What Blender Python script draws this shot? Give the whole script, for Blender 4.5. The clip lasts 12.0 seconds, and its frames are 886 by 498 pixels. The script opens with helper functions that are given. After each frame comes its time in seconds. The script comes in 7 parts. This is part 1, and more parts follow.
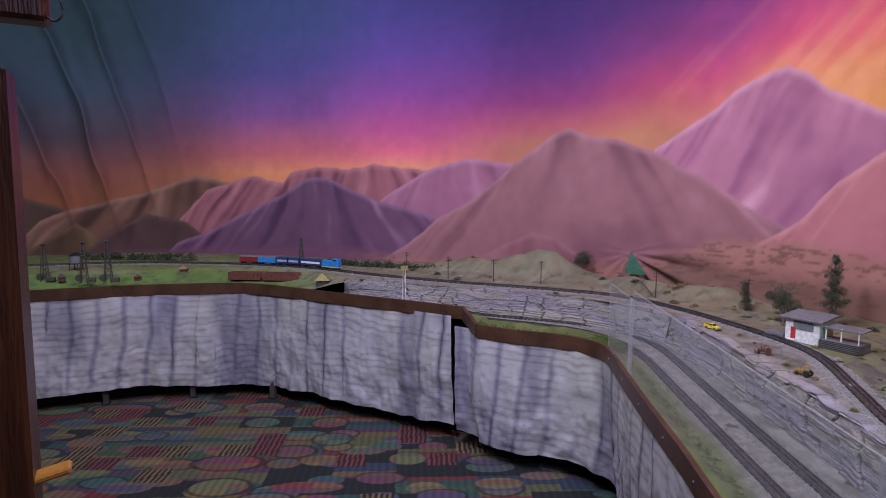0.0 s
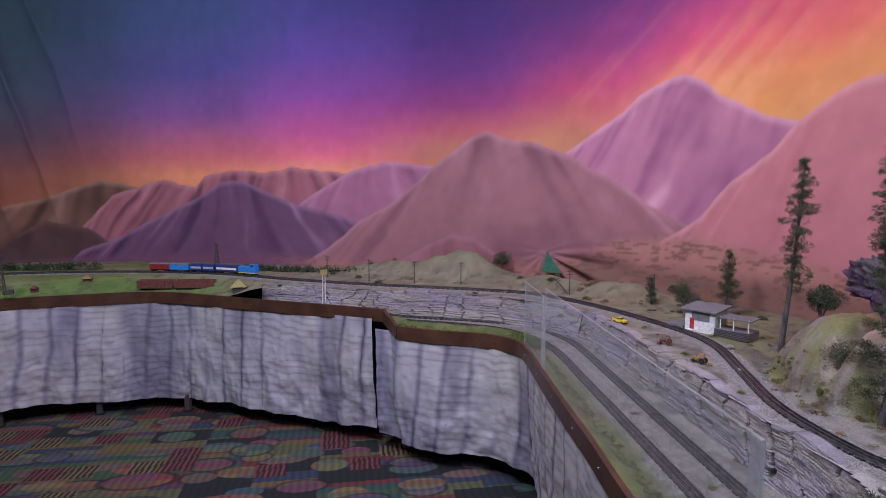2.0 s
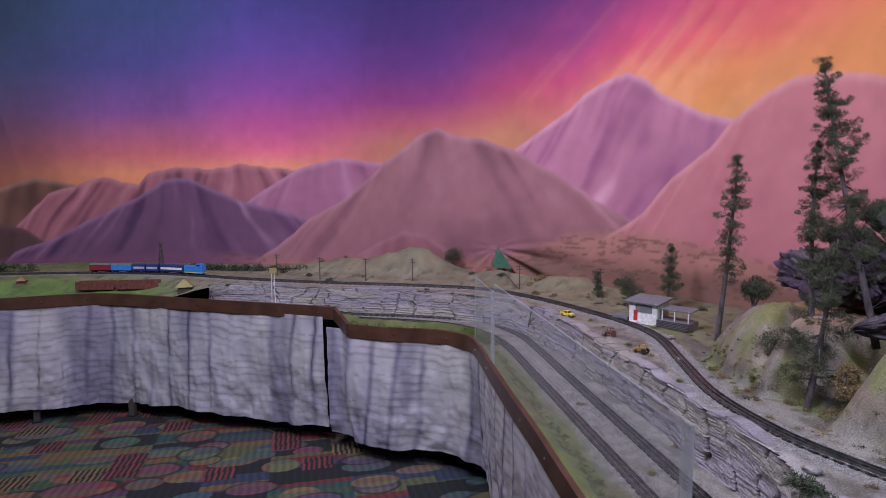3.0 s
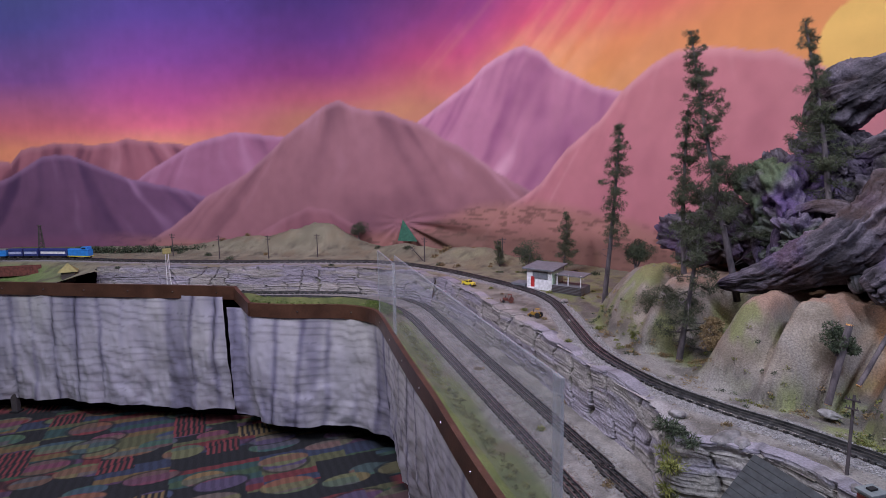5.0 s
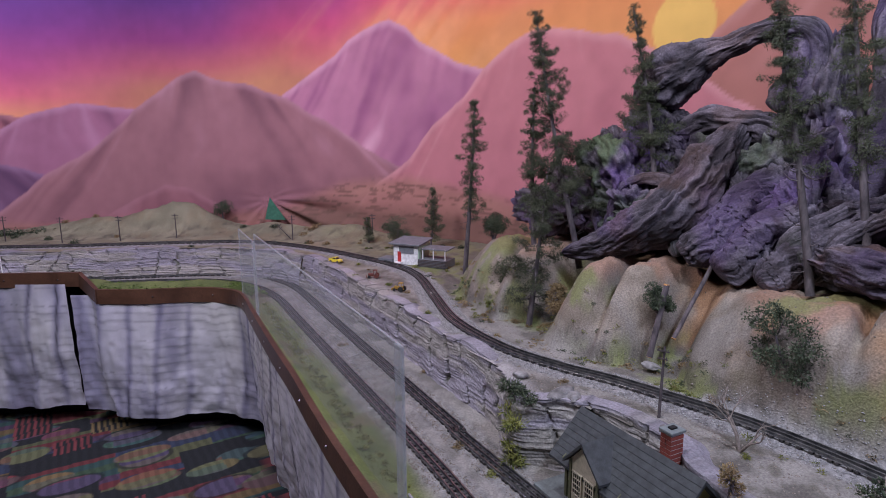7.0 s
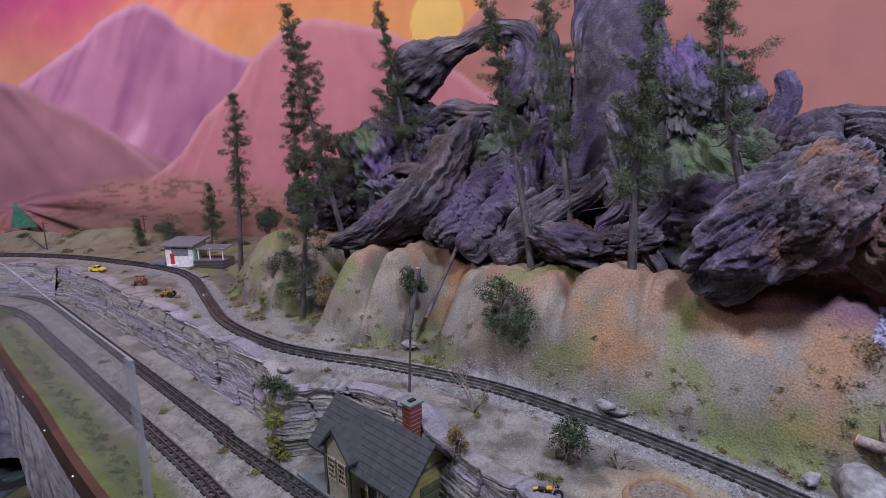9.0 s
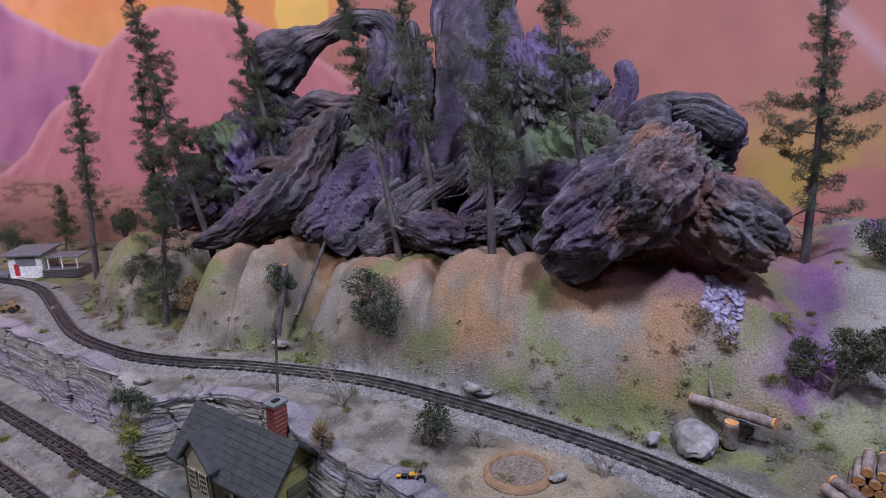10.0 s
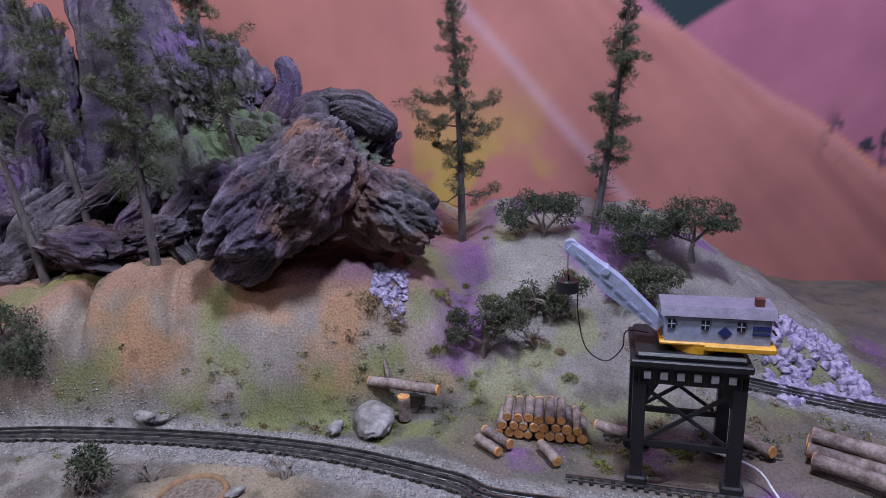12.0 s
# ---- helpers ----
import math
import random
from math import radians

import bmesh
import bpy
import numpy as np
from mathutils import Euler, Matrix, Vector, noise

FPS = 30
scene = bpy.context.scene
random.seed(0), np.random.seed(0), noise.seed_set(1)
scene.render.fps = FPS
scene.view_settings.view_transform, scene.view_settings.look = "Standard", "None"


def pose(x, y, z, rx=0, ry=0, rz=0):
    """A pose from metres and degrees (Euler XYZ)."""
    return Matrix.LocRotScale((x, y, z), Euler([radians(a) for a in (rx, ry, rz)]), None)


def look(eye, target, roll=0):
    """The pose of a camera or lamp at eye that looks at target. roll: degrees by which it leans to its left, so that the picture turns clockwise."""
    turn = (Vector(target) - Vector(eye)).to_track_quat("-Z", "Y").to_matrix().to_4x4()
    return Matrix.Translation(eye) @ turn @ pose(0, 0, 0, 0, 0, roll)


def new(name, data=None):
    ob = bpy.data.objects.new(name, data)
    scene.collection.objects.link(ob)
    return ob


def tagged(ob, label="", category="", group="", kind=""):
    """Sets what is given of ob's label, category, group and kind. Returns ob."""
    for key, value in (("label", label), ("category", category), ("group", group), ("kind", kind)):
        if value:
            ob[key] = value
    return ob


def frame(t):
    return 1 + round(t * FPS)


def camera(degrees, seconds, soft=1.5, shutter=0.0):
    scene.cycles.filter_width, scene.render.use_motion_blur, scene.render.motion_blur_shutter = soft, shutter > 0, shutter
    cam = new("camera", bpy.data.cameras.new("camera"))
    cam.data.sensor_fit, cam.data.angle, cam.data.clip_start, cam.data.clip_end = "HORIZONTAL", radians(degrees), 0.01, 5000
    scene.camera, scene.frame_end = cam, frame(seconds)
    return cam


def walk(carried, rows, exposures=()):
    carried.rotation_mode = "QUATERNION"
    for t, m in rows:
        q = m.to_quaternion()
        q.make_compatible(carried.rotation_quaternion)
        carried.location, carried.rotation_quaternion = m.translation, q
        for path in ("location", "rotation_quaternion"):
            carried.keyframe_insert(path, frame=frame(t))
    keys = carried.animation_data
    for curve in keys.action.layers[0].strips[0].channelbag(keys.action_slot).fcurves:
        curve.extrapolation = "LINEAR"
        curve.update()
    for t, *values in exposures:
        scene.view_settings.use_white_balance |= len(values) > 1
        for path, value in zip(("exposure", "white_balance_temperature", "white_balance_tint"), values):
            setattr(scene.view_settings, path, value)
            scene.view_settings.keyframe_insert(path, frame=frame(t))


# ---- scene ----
cam = camera(72.8, 12.0, soft=0.9)
PATH = [
    (0, (0.109, 0.048, 1.666), (0.08, 2.037, 1.454), 0.4),
    (0.5, (0.119, 0.042, 1.667), (0.138, 2.031, 1.455), 0.4),
    (1, (0.133, 0.041, 1.664), (0.201, 2.028, 1.45), 0.1),
    (1.5, (0.144, 0.036, 1.662), (0.269, 2.022, 1.453), -0.0),
    (2, (0.162, 0.032, 1.659), (0.372, 2.011, 1.459), -0.0),
    (2.5, (0.176, 0.021, 1.659), (0.465, 1.991, 1.468), -0.1),
    (3, (0.19, 0.022, 1.658), (0.546, 1.979, 1.447), -0.2),
    (5, (0.265, -0.002, 1.64), (0.885, 1.877, 1.347), -0.9),
    (5.5, (0.286, -0.006, 1.634), (1.009, 1.831, 1.314), -0.7),
    (6, (0.303, -0.015, 1.628), (1.115, 1.781, 1.289), -0.5),
    (6.5, (0.323, -0.027, 1.623), (1.206, 1.732, 1.269), -0.4),
    (8.5, (0.428, -0.141, 1.658), (1.724, 1.325, 1.244), -1.3),
    (9, (0.454, -0.181, 1.652), (1.883, 1.152, 1.227), -1.5),
    (9.5, (0.48, -0.216, 1.65), (2.024, 0.977, 1.21), -2.0),
    (10, (0.506, -0.241, 1.642), (2.14, 0.818, 1.185), -2.2),
    (10.5, (0.533, -0.264, 1.633), (2.245, 0.65, 1.15), -2.5),
    (11, (0.555, -0.29, 1.631), (2.334, 0.47, 1.126), -3.0),
    (11.5, (0.566, -0.326, 1.628), (2.423, 0.215, 1.12), -2.9),
    (12, (0.57, -0.365, 1.632), (2.491, -0.113, 1.137), -2.3),
]
walk(cam, [(t, look(eye, target, roll)) for t, eye, target, roll in PATH])

# ---- light ----
world = bpy.data.worlds.new("room_dim")
scene.world = world
world.use_nodes = True
world.node_tree.nodes["Background"].inputs[0].default_value = (0.5, 0.45, 0.6, 1)
world.node_tree.nodes["Background"].inputs[1].default_value = 0.012


def area_lamp(name, eye, target, size, watts, colour):
    d = bpy.data.lights.new(name, "AREA")
    d.shape, d.size, d.energy, d.color = "DISK", size, watts, colour
    ob = new(name, d)
    ob.matrix_world = look(eye, target)
    return ob


area_lamp("ceiling_lamp_room", (-0.6, 1.6, 3.3), (0.0, 3.8, 0.7), 0.5, 52, (0.93, 0.92, 1.04))
area_lamp("ceiling_lamp_track", (0.75, 0.8, 3.2), (1.75, 0.6, 1.1), 0.3, 20, (0.94, 0.95, 1.14))
area_lamp("ceiling_lamp_far", (0.0, 3.0, 3.3), (0.4, 5.0, 1.5), 0.5, 13, (0.95, 0.88, 1.1))
area_lamp("ceiling_lamp_violet", (0.1, 2.3, 3.2), (0.0, 4.0, 0.8), 0.3, 21, (0.58, 0.47, 1.0))
# Fills added to lift the dim west and east ends; no lamp known there.
area_lamp("fill_light_west", (-2.4, 3.0, 3.3), (-2.6, 5.6, 2.3), 0.5, 42, (0.86, 0.92, 1.06))
area_lamp("fill_light_east", (1.05, -0.62, 3.2), (2.2, -0.3, 1.4), 0.25, 43, (0.87, 0.95, 1.24))
area_lamp("ceiling_lamp_crane", (1.5, -1.7, 2.9), (1.8, -1.0, 1.0), 0.2, 11, (0.55, 0.45, 1.0))
area_lamp("ceiling_lamp_corner", (1.0, 2.0, 3.2), (2.3, 3.0, 2.0), 0.4, 12, (1.0, 0.86, 0.86))


# ---- small tools ----
PERM = np.random.RandomState(7).permutation(4096)


def lattice(ix, iy, iz):
    return PERM[(PERM[(PERM[ix & 4095] + iy) & 4095] + iz) & 4095] / 4095.0


def vnoise(x, y, z=0.0):
    """Smooth value noise, 0 to 1, for arrays."""
    x, y, z = np.broadcast_arrays(np.asarray(x, float), np.asarray(y, float), np.asarray(z, float))
    ix, iy, iz = (np.floor(a).astype(int) for a in (x, y, z))
    fx, fy, fz = x - ix, y - iy, z - iz
    fx, fy, fz = (f * f * (3 - 2 * f) for f in (fx, fy, fz))
    out = 0
    for dx, wx in ((0, 1 - fx), (1, fx)):
        for dy, wy in ((0, 1 - fy), (1, fy)):
            for dz, wz in ((0, 1 - fz), (1, fz)):
                out = out + lattice(ix + dx, iy + dy, iz + dz) * wx * wy * wz
    return out


def fbm(x, y, z=0.0, octaves=4):
    out, a, f = 0, 0.5, 1.0
    for k in range(octaves):
        out = out + a * vnoise(x * f + 17.3 * k, y * f + 5.1 * k, z * f + 9.7 * k)
        a, f = a * 0.5, f * 2.03
    return out / (1 - 0.5 ** octaves)


def smooth(a, b, v):
    t = np.clip((np.asarray(v, float) - a) / (b - a), 0, 1)
    return t * t * (3 - 2 * t)


def lin(rgb):
    """Paint colour given in display values 0 to 255, as linear light."""
    c = np.asarray(rgb, float) / 255.0
    return np.where(c <= 0.04045, c / 12.92, ((c + 0.055) / 1.055) ** 2.4)


def inside(px, py, poly):
    """Which points lie in the polygon."""
    hit = np.zeros(px.shape, bool)
    for (x0, y0), (x1, y1) in zip(poly, poly[1:] + poly[:1]):
        if y0 == y1:
            continue
        cross = ((y0 > py) != (y1 > py)) & (px < (x1 - x0) * (py - y0) / (y1 - y0) + x0)
        hit ^= cross
    return hit


def line_distance(px, py, line):
    """Distance of points from a polyline, and the length along it at the nearest place."""
    best, where, run = np.full(px.shape, 1e9), np.zeros(px.shape), 0.0
    for (x0, y0), (x1, y1) in zip(line, line[1:]):
        dx, dy = x1 - x0, y1 - y0
        n = math.hypot(dx, dy)
        t = np.clip(((px - x0) * dx + (py - y0) * dy) / (n * n), 0, 1)
        d = np.hypot(px - x0 - t * dx, py - y0 - t * dy)
        near = d < best
        best, where = np.where(near, d, best), np.where(near, run + t * n, where)
        run += n
    return best, where


def spline(points, step):
    """A smooth curve through plan points, at even steps."""
    p = [Vector(q) for q in points]
    p = [2 * p[0] - p[1]] + p + [2 * p[-1] - p[-2]]
    dense = []
    for a, b, c, d in zip(p, p[1:], p[2:], p[3:]):
        for k in range(24):
            t = k / 24
            dense.append(0.5 * ((2 * b) + (c - a) * t + (2 * a - 5 * b + 4 * c - d) * t * t + (3 * b - a - 3 * c + d) * t ** 3))
    dense.append(p[-2])
    run = np.concatenate([[0], np.cumsum([(v - u).length for u, v in zip(dense, dense[1:])])])
    n = max(2, int(round(run[-1] / step)) + 1)
    want = np.linspace(0, run[-1], n)
    return np.array([np.interp(want, run, [q[k] for q in dense]) for k in range(len(points[0]))]).T, want


def mesh_of(name, verts, faces, smooth_faces=True, colours=None):
    me = bpy.data.meshes.new(name)
    me.from_pydata([tuple(v) for v in np.asarray(verts).tolist()], [], [tuple(f) for f in np.asarray(faces).tolist()] if not isinstance(faces, list) else faces)
    if smooth_faces:
        me.polygons.foreach_set("use_smooth", [True] * len(me.polygons))
    if colours is not None:
        at = me.color_attributes.new("paint", "FLOAT_COLOR", "POINT")
        rgba = np.ones((len(verts), 4))
        rgba[:, :3] = colours
        at.data.foreach_set("color", rgba.ravel())
    me.update()
    return me


def grid_faces(nu, nv, closed=False):
    i, j = np.meshgrid(np.arange(nu if closed else nu - 1), np.arange(nv - 1), indexing="ij")
    a = i * nv + j
    b = ((i + 1) % nu) * nv + j
    return np.stack([a, b, b + 1, a + 1], -1).reshape(-1, 4)


def piece(name, me, mat, label="", category="", group="", kind=""):
    """A thing, or a piece of the setting, that is one mesh."""
    me.materials.append(mat)
    return tagged(new(name, me), label, category, group, kind)


def thing(name, label, category, at=(0, 0, 0), turn=0.0, group=""):
    ob = new(name)
    ob.empty_display_size = 0.02
    ob.matrix_basis = pose(*at, 0, 0, turn)
    return tagged(ob, label, category, group)


def part(name, data, mat, parent, label=""):
    """Links a bmesh or a mesh as one mesh object under a thing or a part."""
    if isinstance(data, bmesh.types.BMesh):
        me = bpy.data.meshes.new(name)
        data.to_mesh(me)
        data.free()
    else:
        me = data
    if mat is not None and not me.materials:
        me.materials.append(mat)
    ob = new(name, me)
    ob.parent = parent
    return tagged(ob, label)


def box(sx, sy, sz, at=(0, 0, 0), rot=(0, 0, 0), bevel=0.0, bm=None):
    """A bevelled block about its centre."""
    bm = bm or bmesh.new()
    m = pose(*at, *rot) @ Matrix.Diagonal((sx, sy, sz, 1))
    made = bmesh.ops.create_cube(bm, size=1, matrix=m)["verts"]
    if bevel:
        edges = list({e for v in made for e in v.link_edges})
        bmesh.ops.bevel(bm, geom=edges, offset=bevel, segments=1, affect="EDGES")
    return bm


def rod(a, b, r0, r1=None, sides=8, bm=None):
    """A tapered round bar from a to b."""
    bm = bm or bmesh.new()
    a, b = Vector(a), Vector(b)
    d = b - a
    m = Matrix.Translation((a + b) / 2) @ d.to_track_quat("Z", "Y").to_matrix().to_4x4()
    bmesh.ops.create_cone(bm, cap_ends=True, segments=sides, radius1=r0, radius2=r0 if r1 is None else r1, depth=d.length, matrix=m)
    return bm


def prism(outline, z0, z1, bm=None, axis="z"):
    """An upright or lying block with the given outline."""
    bm = bm or bmesh.new()
    put = {"z": lambda u, v, w: (u, v, w), "x": lambda u, v, w: (w, u, v), "y": lambda u, v, w: (u, w, v)}[axis]
    low = [bm.verts.new(put(u, v, z0)) for u, v in outline]
    top = [bm.verts.new(put(u, v, z1)) for u, v in outline]
    bm.faces.new(low[::-1]), bm.faces.new(top)
    for k in range(len(low)):
        n = (k + 1) % len(low)
        bm.faces.new((low[k], low[n], top[n], top[k]))
    bmesh.ops.recalc_face_normals(bm, faces=bm.faces)
    return bm


# ---- materials ----
def material(name, colours, scale=20.0, rough=0.8, bump=0.3, bump_scale=120.0, metal=0.0, spread=(0.35, 0.65), stretch=(1, 1, 1), paint=False, vary=0.0, fine=0.25):
    """A surface with colour that varies at two scales and a fine relief. paint: the colour comes from the mesh's painted attribute."""
    m = bpy.data.materials.new(name)
    m.use_nodes = True
    n, l = m.node_tree.nodes, m.node_tree.links
    b = n["Principled BSDF"]
    b.inputs["Roughness"].default_value, b.inputs["Metallic"].default_value = rough, metal
    geo = n.new("ShaderNodeNewGeometry")
    mp = n.new("ShaderNodeMapping")
    mp.inputs["Scale"].default_value = stretch
    l.new(geo.outputs["Position"], mp.inputs["Vector"])
    n1 = n.new("ShaderNodeTexNoise")
    n1.inputs["Scale"].default_value, n1.inputs["Detail"].default_value = scale, 5
    l.new(mp.outputs[0], n1.inputs["Vector"])
    n2 = n.new("ShaderNodeTexNoise")
    n2.inputs["Scale"].default_value, n2.inputs["Detail"].default_value = bump_scale, 4
    l.new(mp.outputs[0], n2.inputs["Vector"])
    if paint:
        col = n.new("ShaderNodeVertexColor")
        col.layer_name = "paint"
        base = col.outputs["Color"]
    else:
        ramp = n.new("ShaderNodeValToRGB")
        e = ramp.color_ramp.elements
        e[0].position, e[1].position = spread
        e[0].color, e[1].color = (*colours[0], 1), (*colours[-1], 1)
        if len(colours) == 3:
            k = e.new(sum(spread) / 2)
            k.color = (*colours[1], 1)
        l.new(n1.outputs["Fac"], ramp.inputs["Fac"])
        base = ramp.outputs["Color"]
    shade = n.new("ShaderNodeMapRange")
    shade.inputs["To Min"].default_value, shade.inputs["To Max"].default_value = 1 - fine * 1.6, 1 + fine * 1.6
    l.new(n2.outputs["Fac"], shade.inputs["Value"])
    mul = n.new("ShaderNodeVectorMath")
    mul.operation = "SCALE"
    l.new(base, mul.inputs[0]), l.new(shade.outputs[0], mul.inputs["Scale"])
    out = mul.outputs[0]
    if vary:
        info = n.new("ShaderNodeObjectInfo")
        r = n.new("ShaderNodeMapRange")
        r.inputs["To Min"].default_value, r.inputs["To Max"].default_value = 1 - vary, 1 + vary
        l.new(info.outputs["Random"], r.inputs["Value"])
        again = n.new("ShaderNodeVectorMath")
        again.operation = "SCALE"
        l.new(out, again.inputs[0]), l.new(r.outputs[0], again.inputs["Scale"])
        out = again.outputs[0]
    l.new(out, b.inputs["Base Color"])
    if bump:
        bp = n.new("ShaderNodeBump")
        bp.inputs["Strength"].default_value, bp.inputs["Distance"].default_value = bump, 0.6 / bump_scale
        l.new(n2.outputs["Fac"], bp.inputs["Height"])
        l.new(bp.outputs[0], b.inputs["Normal"])
    return m


M_BACKDROP = material("painted_cloth", None, 3, 0.95, 0.15, 260, paint=True, fine=0.05)
M_SKIRT = material("painted_skirt_cloth", None, 3, 0.9, 0.2, 220, paint=True, fine=0.1)
M_TERRAIN = material("sculpted_ground", None, 40, 0.95, 1.0, 210, paint=True, fine=0.42)
M_ROCK = material("layered_plaster_rock", None, 60, 0.9, 0.8, 170, paint=True, fine=0.4)
M_WOOD = material("weathered_driftwood", None, 60, 0.85, 1.0, 170, paint=True, fine=0.5)
M_CARPET = material("patterned_carpet", None, 90, 1.0, 0.7, 420, paint=True, fine=0.3)
M_FASCIA = material("brown_painted_board", [(0.055, 0.025, 0.014), (0.09, 0.042, 0.024)], 9, 0.45, 0.15, 90)
# Near-black for unlit space, under the table and in the flue; leg feet too.
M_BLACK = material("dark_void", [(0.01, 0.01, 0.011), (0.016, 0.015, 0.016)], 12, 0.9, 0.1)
M_WALL = material("dark_room_wall", [(0.05, 0.045, 0.045), (0.075, 0.065, 0.065)], 2, 0.9, 0.1)
M_RAIL = material("dark_steel_rail", [(0.11, 0.115, 0.12), (0.27, 0.27, 0.27)], 40, 0.28, 0.1, 200, metal=0.85)
M_SHINE = material("bright_steel_rail", [(0.25, 0.25, 0.26), (0.4, 0.4, 0.42)], 30, 0.22, 0.05, 200, metal=1.0)
M_TIE = material("dark_tie", [(0.028, 0.026, 0.026), (0.07, 0.062, 0.056)], 50, 0.75, 0.4, 300, vary=0.35)
M_BALLAST = material("grey_gravel", [(0.16, 0.15, 0.145), (0.33, 0.31, 0.30), (0.5, 0.48, 0.47)], 260, 0.95, 1.0, 240, vary=0.3)
M_SCREW = material("screw_steel", [(0.5, 0.5, 0.5), (0.7, 0.7, 0.7)], 50, 0.3, 0, metal=1.0)

# ---- plan ----
FASCIA_NEAR = [(0.755, -2.6), (0.765, -0.6), (0.785, 0.4), (0.811, 1.235), (0.828, 1.564), (0.85, 1.87), (0.865, 2.19), (0.885, 2.52), (0.905, 2.8), (0.917, 2.98)]
FASCIA_LOW = FASCIA_NEAR + [(0.91, 3.1), (0.85, 3.21), (0.733, 3.31), (0.464, 3.42), (0.27, 3.54)]
FASCIA_HIGH = [(0.192, 3.747), (-0.08, 3.89), (-0.342, 4.027), (-0.605, 4.155), (-1.267, 4.50), (-1.572, 4.565), (-1.837, 4.522), (-2.124, 4.457), (-2.387, 4.371), (-2.64, 4.26), (-3.0, 4.08), (-3.6, 3.7), (-4.4, 3.1)]
BACK = [(-5.0, 2.6), (-4.9, 3.6), (-4.6, 4.7), (-4.0, 5.4), (-3.0, 5.85), (-2.0, 5.85), (-1.2, 5.6), (-0.3, 5.25), (0.3, 5.05), (0.57, 4.9), (1.0, 4.55), (1.4, 4.2), (1.82, 3.78), (2.1, 3.4), (2.38, 2.8), (2.55, 2.0), (2.62, 1.0), (2.63, 0.0), (2.62, -1.0), (2.55, -2.2), (2.3, -3.2)]
CLIFF = [(1.16, -2.6), (1.18, -0.6), (1.20, 0.1), (1.245, 0.45), (1.275, 0.62), (1.32, 0.75), (1.31, 0.92), (1.25, 1.02), (1.185, 1.08), (1.215, 1.16), (1.255, 1.26), (1.27, 1.55), (1.285, 1.9), (1.295, 2.3), (1.295, 2.75), (1.25, 3.15), (1.10, 3.46), (0.87, 3.68), (0.2, 3.97), (-0.45, 4.22), (-0.66, 4.32)]
MAIN = [(1.36, -1.5), (1.37, -0.8), (1.405, -0.36), (1.452, -0.249), (1.517, -0.032), (1.548, 0.2), (1.555, 0.45), (1.54, 0.70), (1.465, 1.0), (1.40, 1.17), (1.352, 1.38), (1.365, 1.68), (1.455, 1.99), (1.565, 2.35), (1.575, 2.6), (1.50, 2.93), (1.36, 3.33), (1.14, 3.69), (0.80, 3.90), (0.08, 4.20), (-0.45, 4.47), (-1.1, 4.85), (-1.9, 5.05), (-2.8, 5.0), (-3.7, 4.6)]
TRACK_A = [(0.99, -2.5), (0.964, 0.4), (0.993, 1.2), (1.016, 1.8), (1.043, 2.5), (1.057, 2.95), (1.0, 3.25), (0.86, 3.47), (0.62, 3.62), (0.2, 3.8)]
TRACK_B = [(1.12, -2.5), (1.118, 0.9), (1.133, 1.3), (1.152, 1.8), (1.179, 2.5), (1.198, 3.05), (1.16, 3.3), (1.06, 3.53), (0.82, 3.69), (0.47, 3.83), (-0.1, 4.05)]
EAST = [(1.865, -0.79), (1.815, -0.858), (1.709, -1.066), (1.64, -1.35), (1.6, -1.8)]
LOW_Z, HIGH_Z = 0.825, 0.99
back_xy, back_s = spline(BACK, 0.0125)
# run of the backdrop counted from its second corner
BACK_ZERO = math.hypot(0.1, 1.0)


def back_run(x, y):
    return line_distance(np.asarray(x, float), np.asarray(y, float), BACK)[1] - BACK_ZERO


# ---- the painted backdrop ----
def blend(stops, v):
    keys = [k for k, _ in stops]
    cols = np.array([lin(c) for _, c in stops])
    return np.stack([np.interp(v, keys, cols[:, k]) for k in range(3)], -1)


def mix(a, b, w):
    w = np.asarray(w)[..., None]
    return a * (1 - w) + b * w


def ridge(points, s, rough, seed):
    xs, zs = zip((points[0][0] - 1.2, points[0][1] - 1.2), *points, (points[-1][0] + 1.2, points[-1][1] - 1.2))
    return np.interp(s, xs, zs, left=-5, right=-5) + rough * (fbm(s * 7 + seed, seed) - 0.5) * 0.12


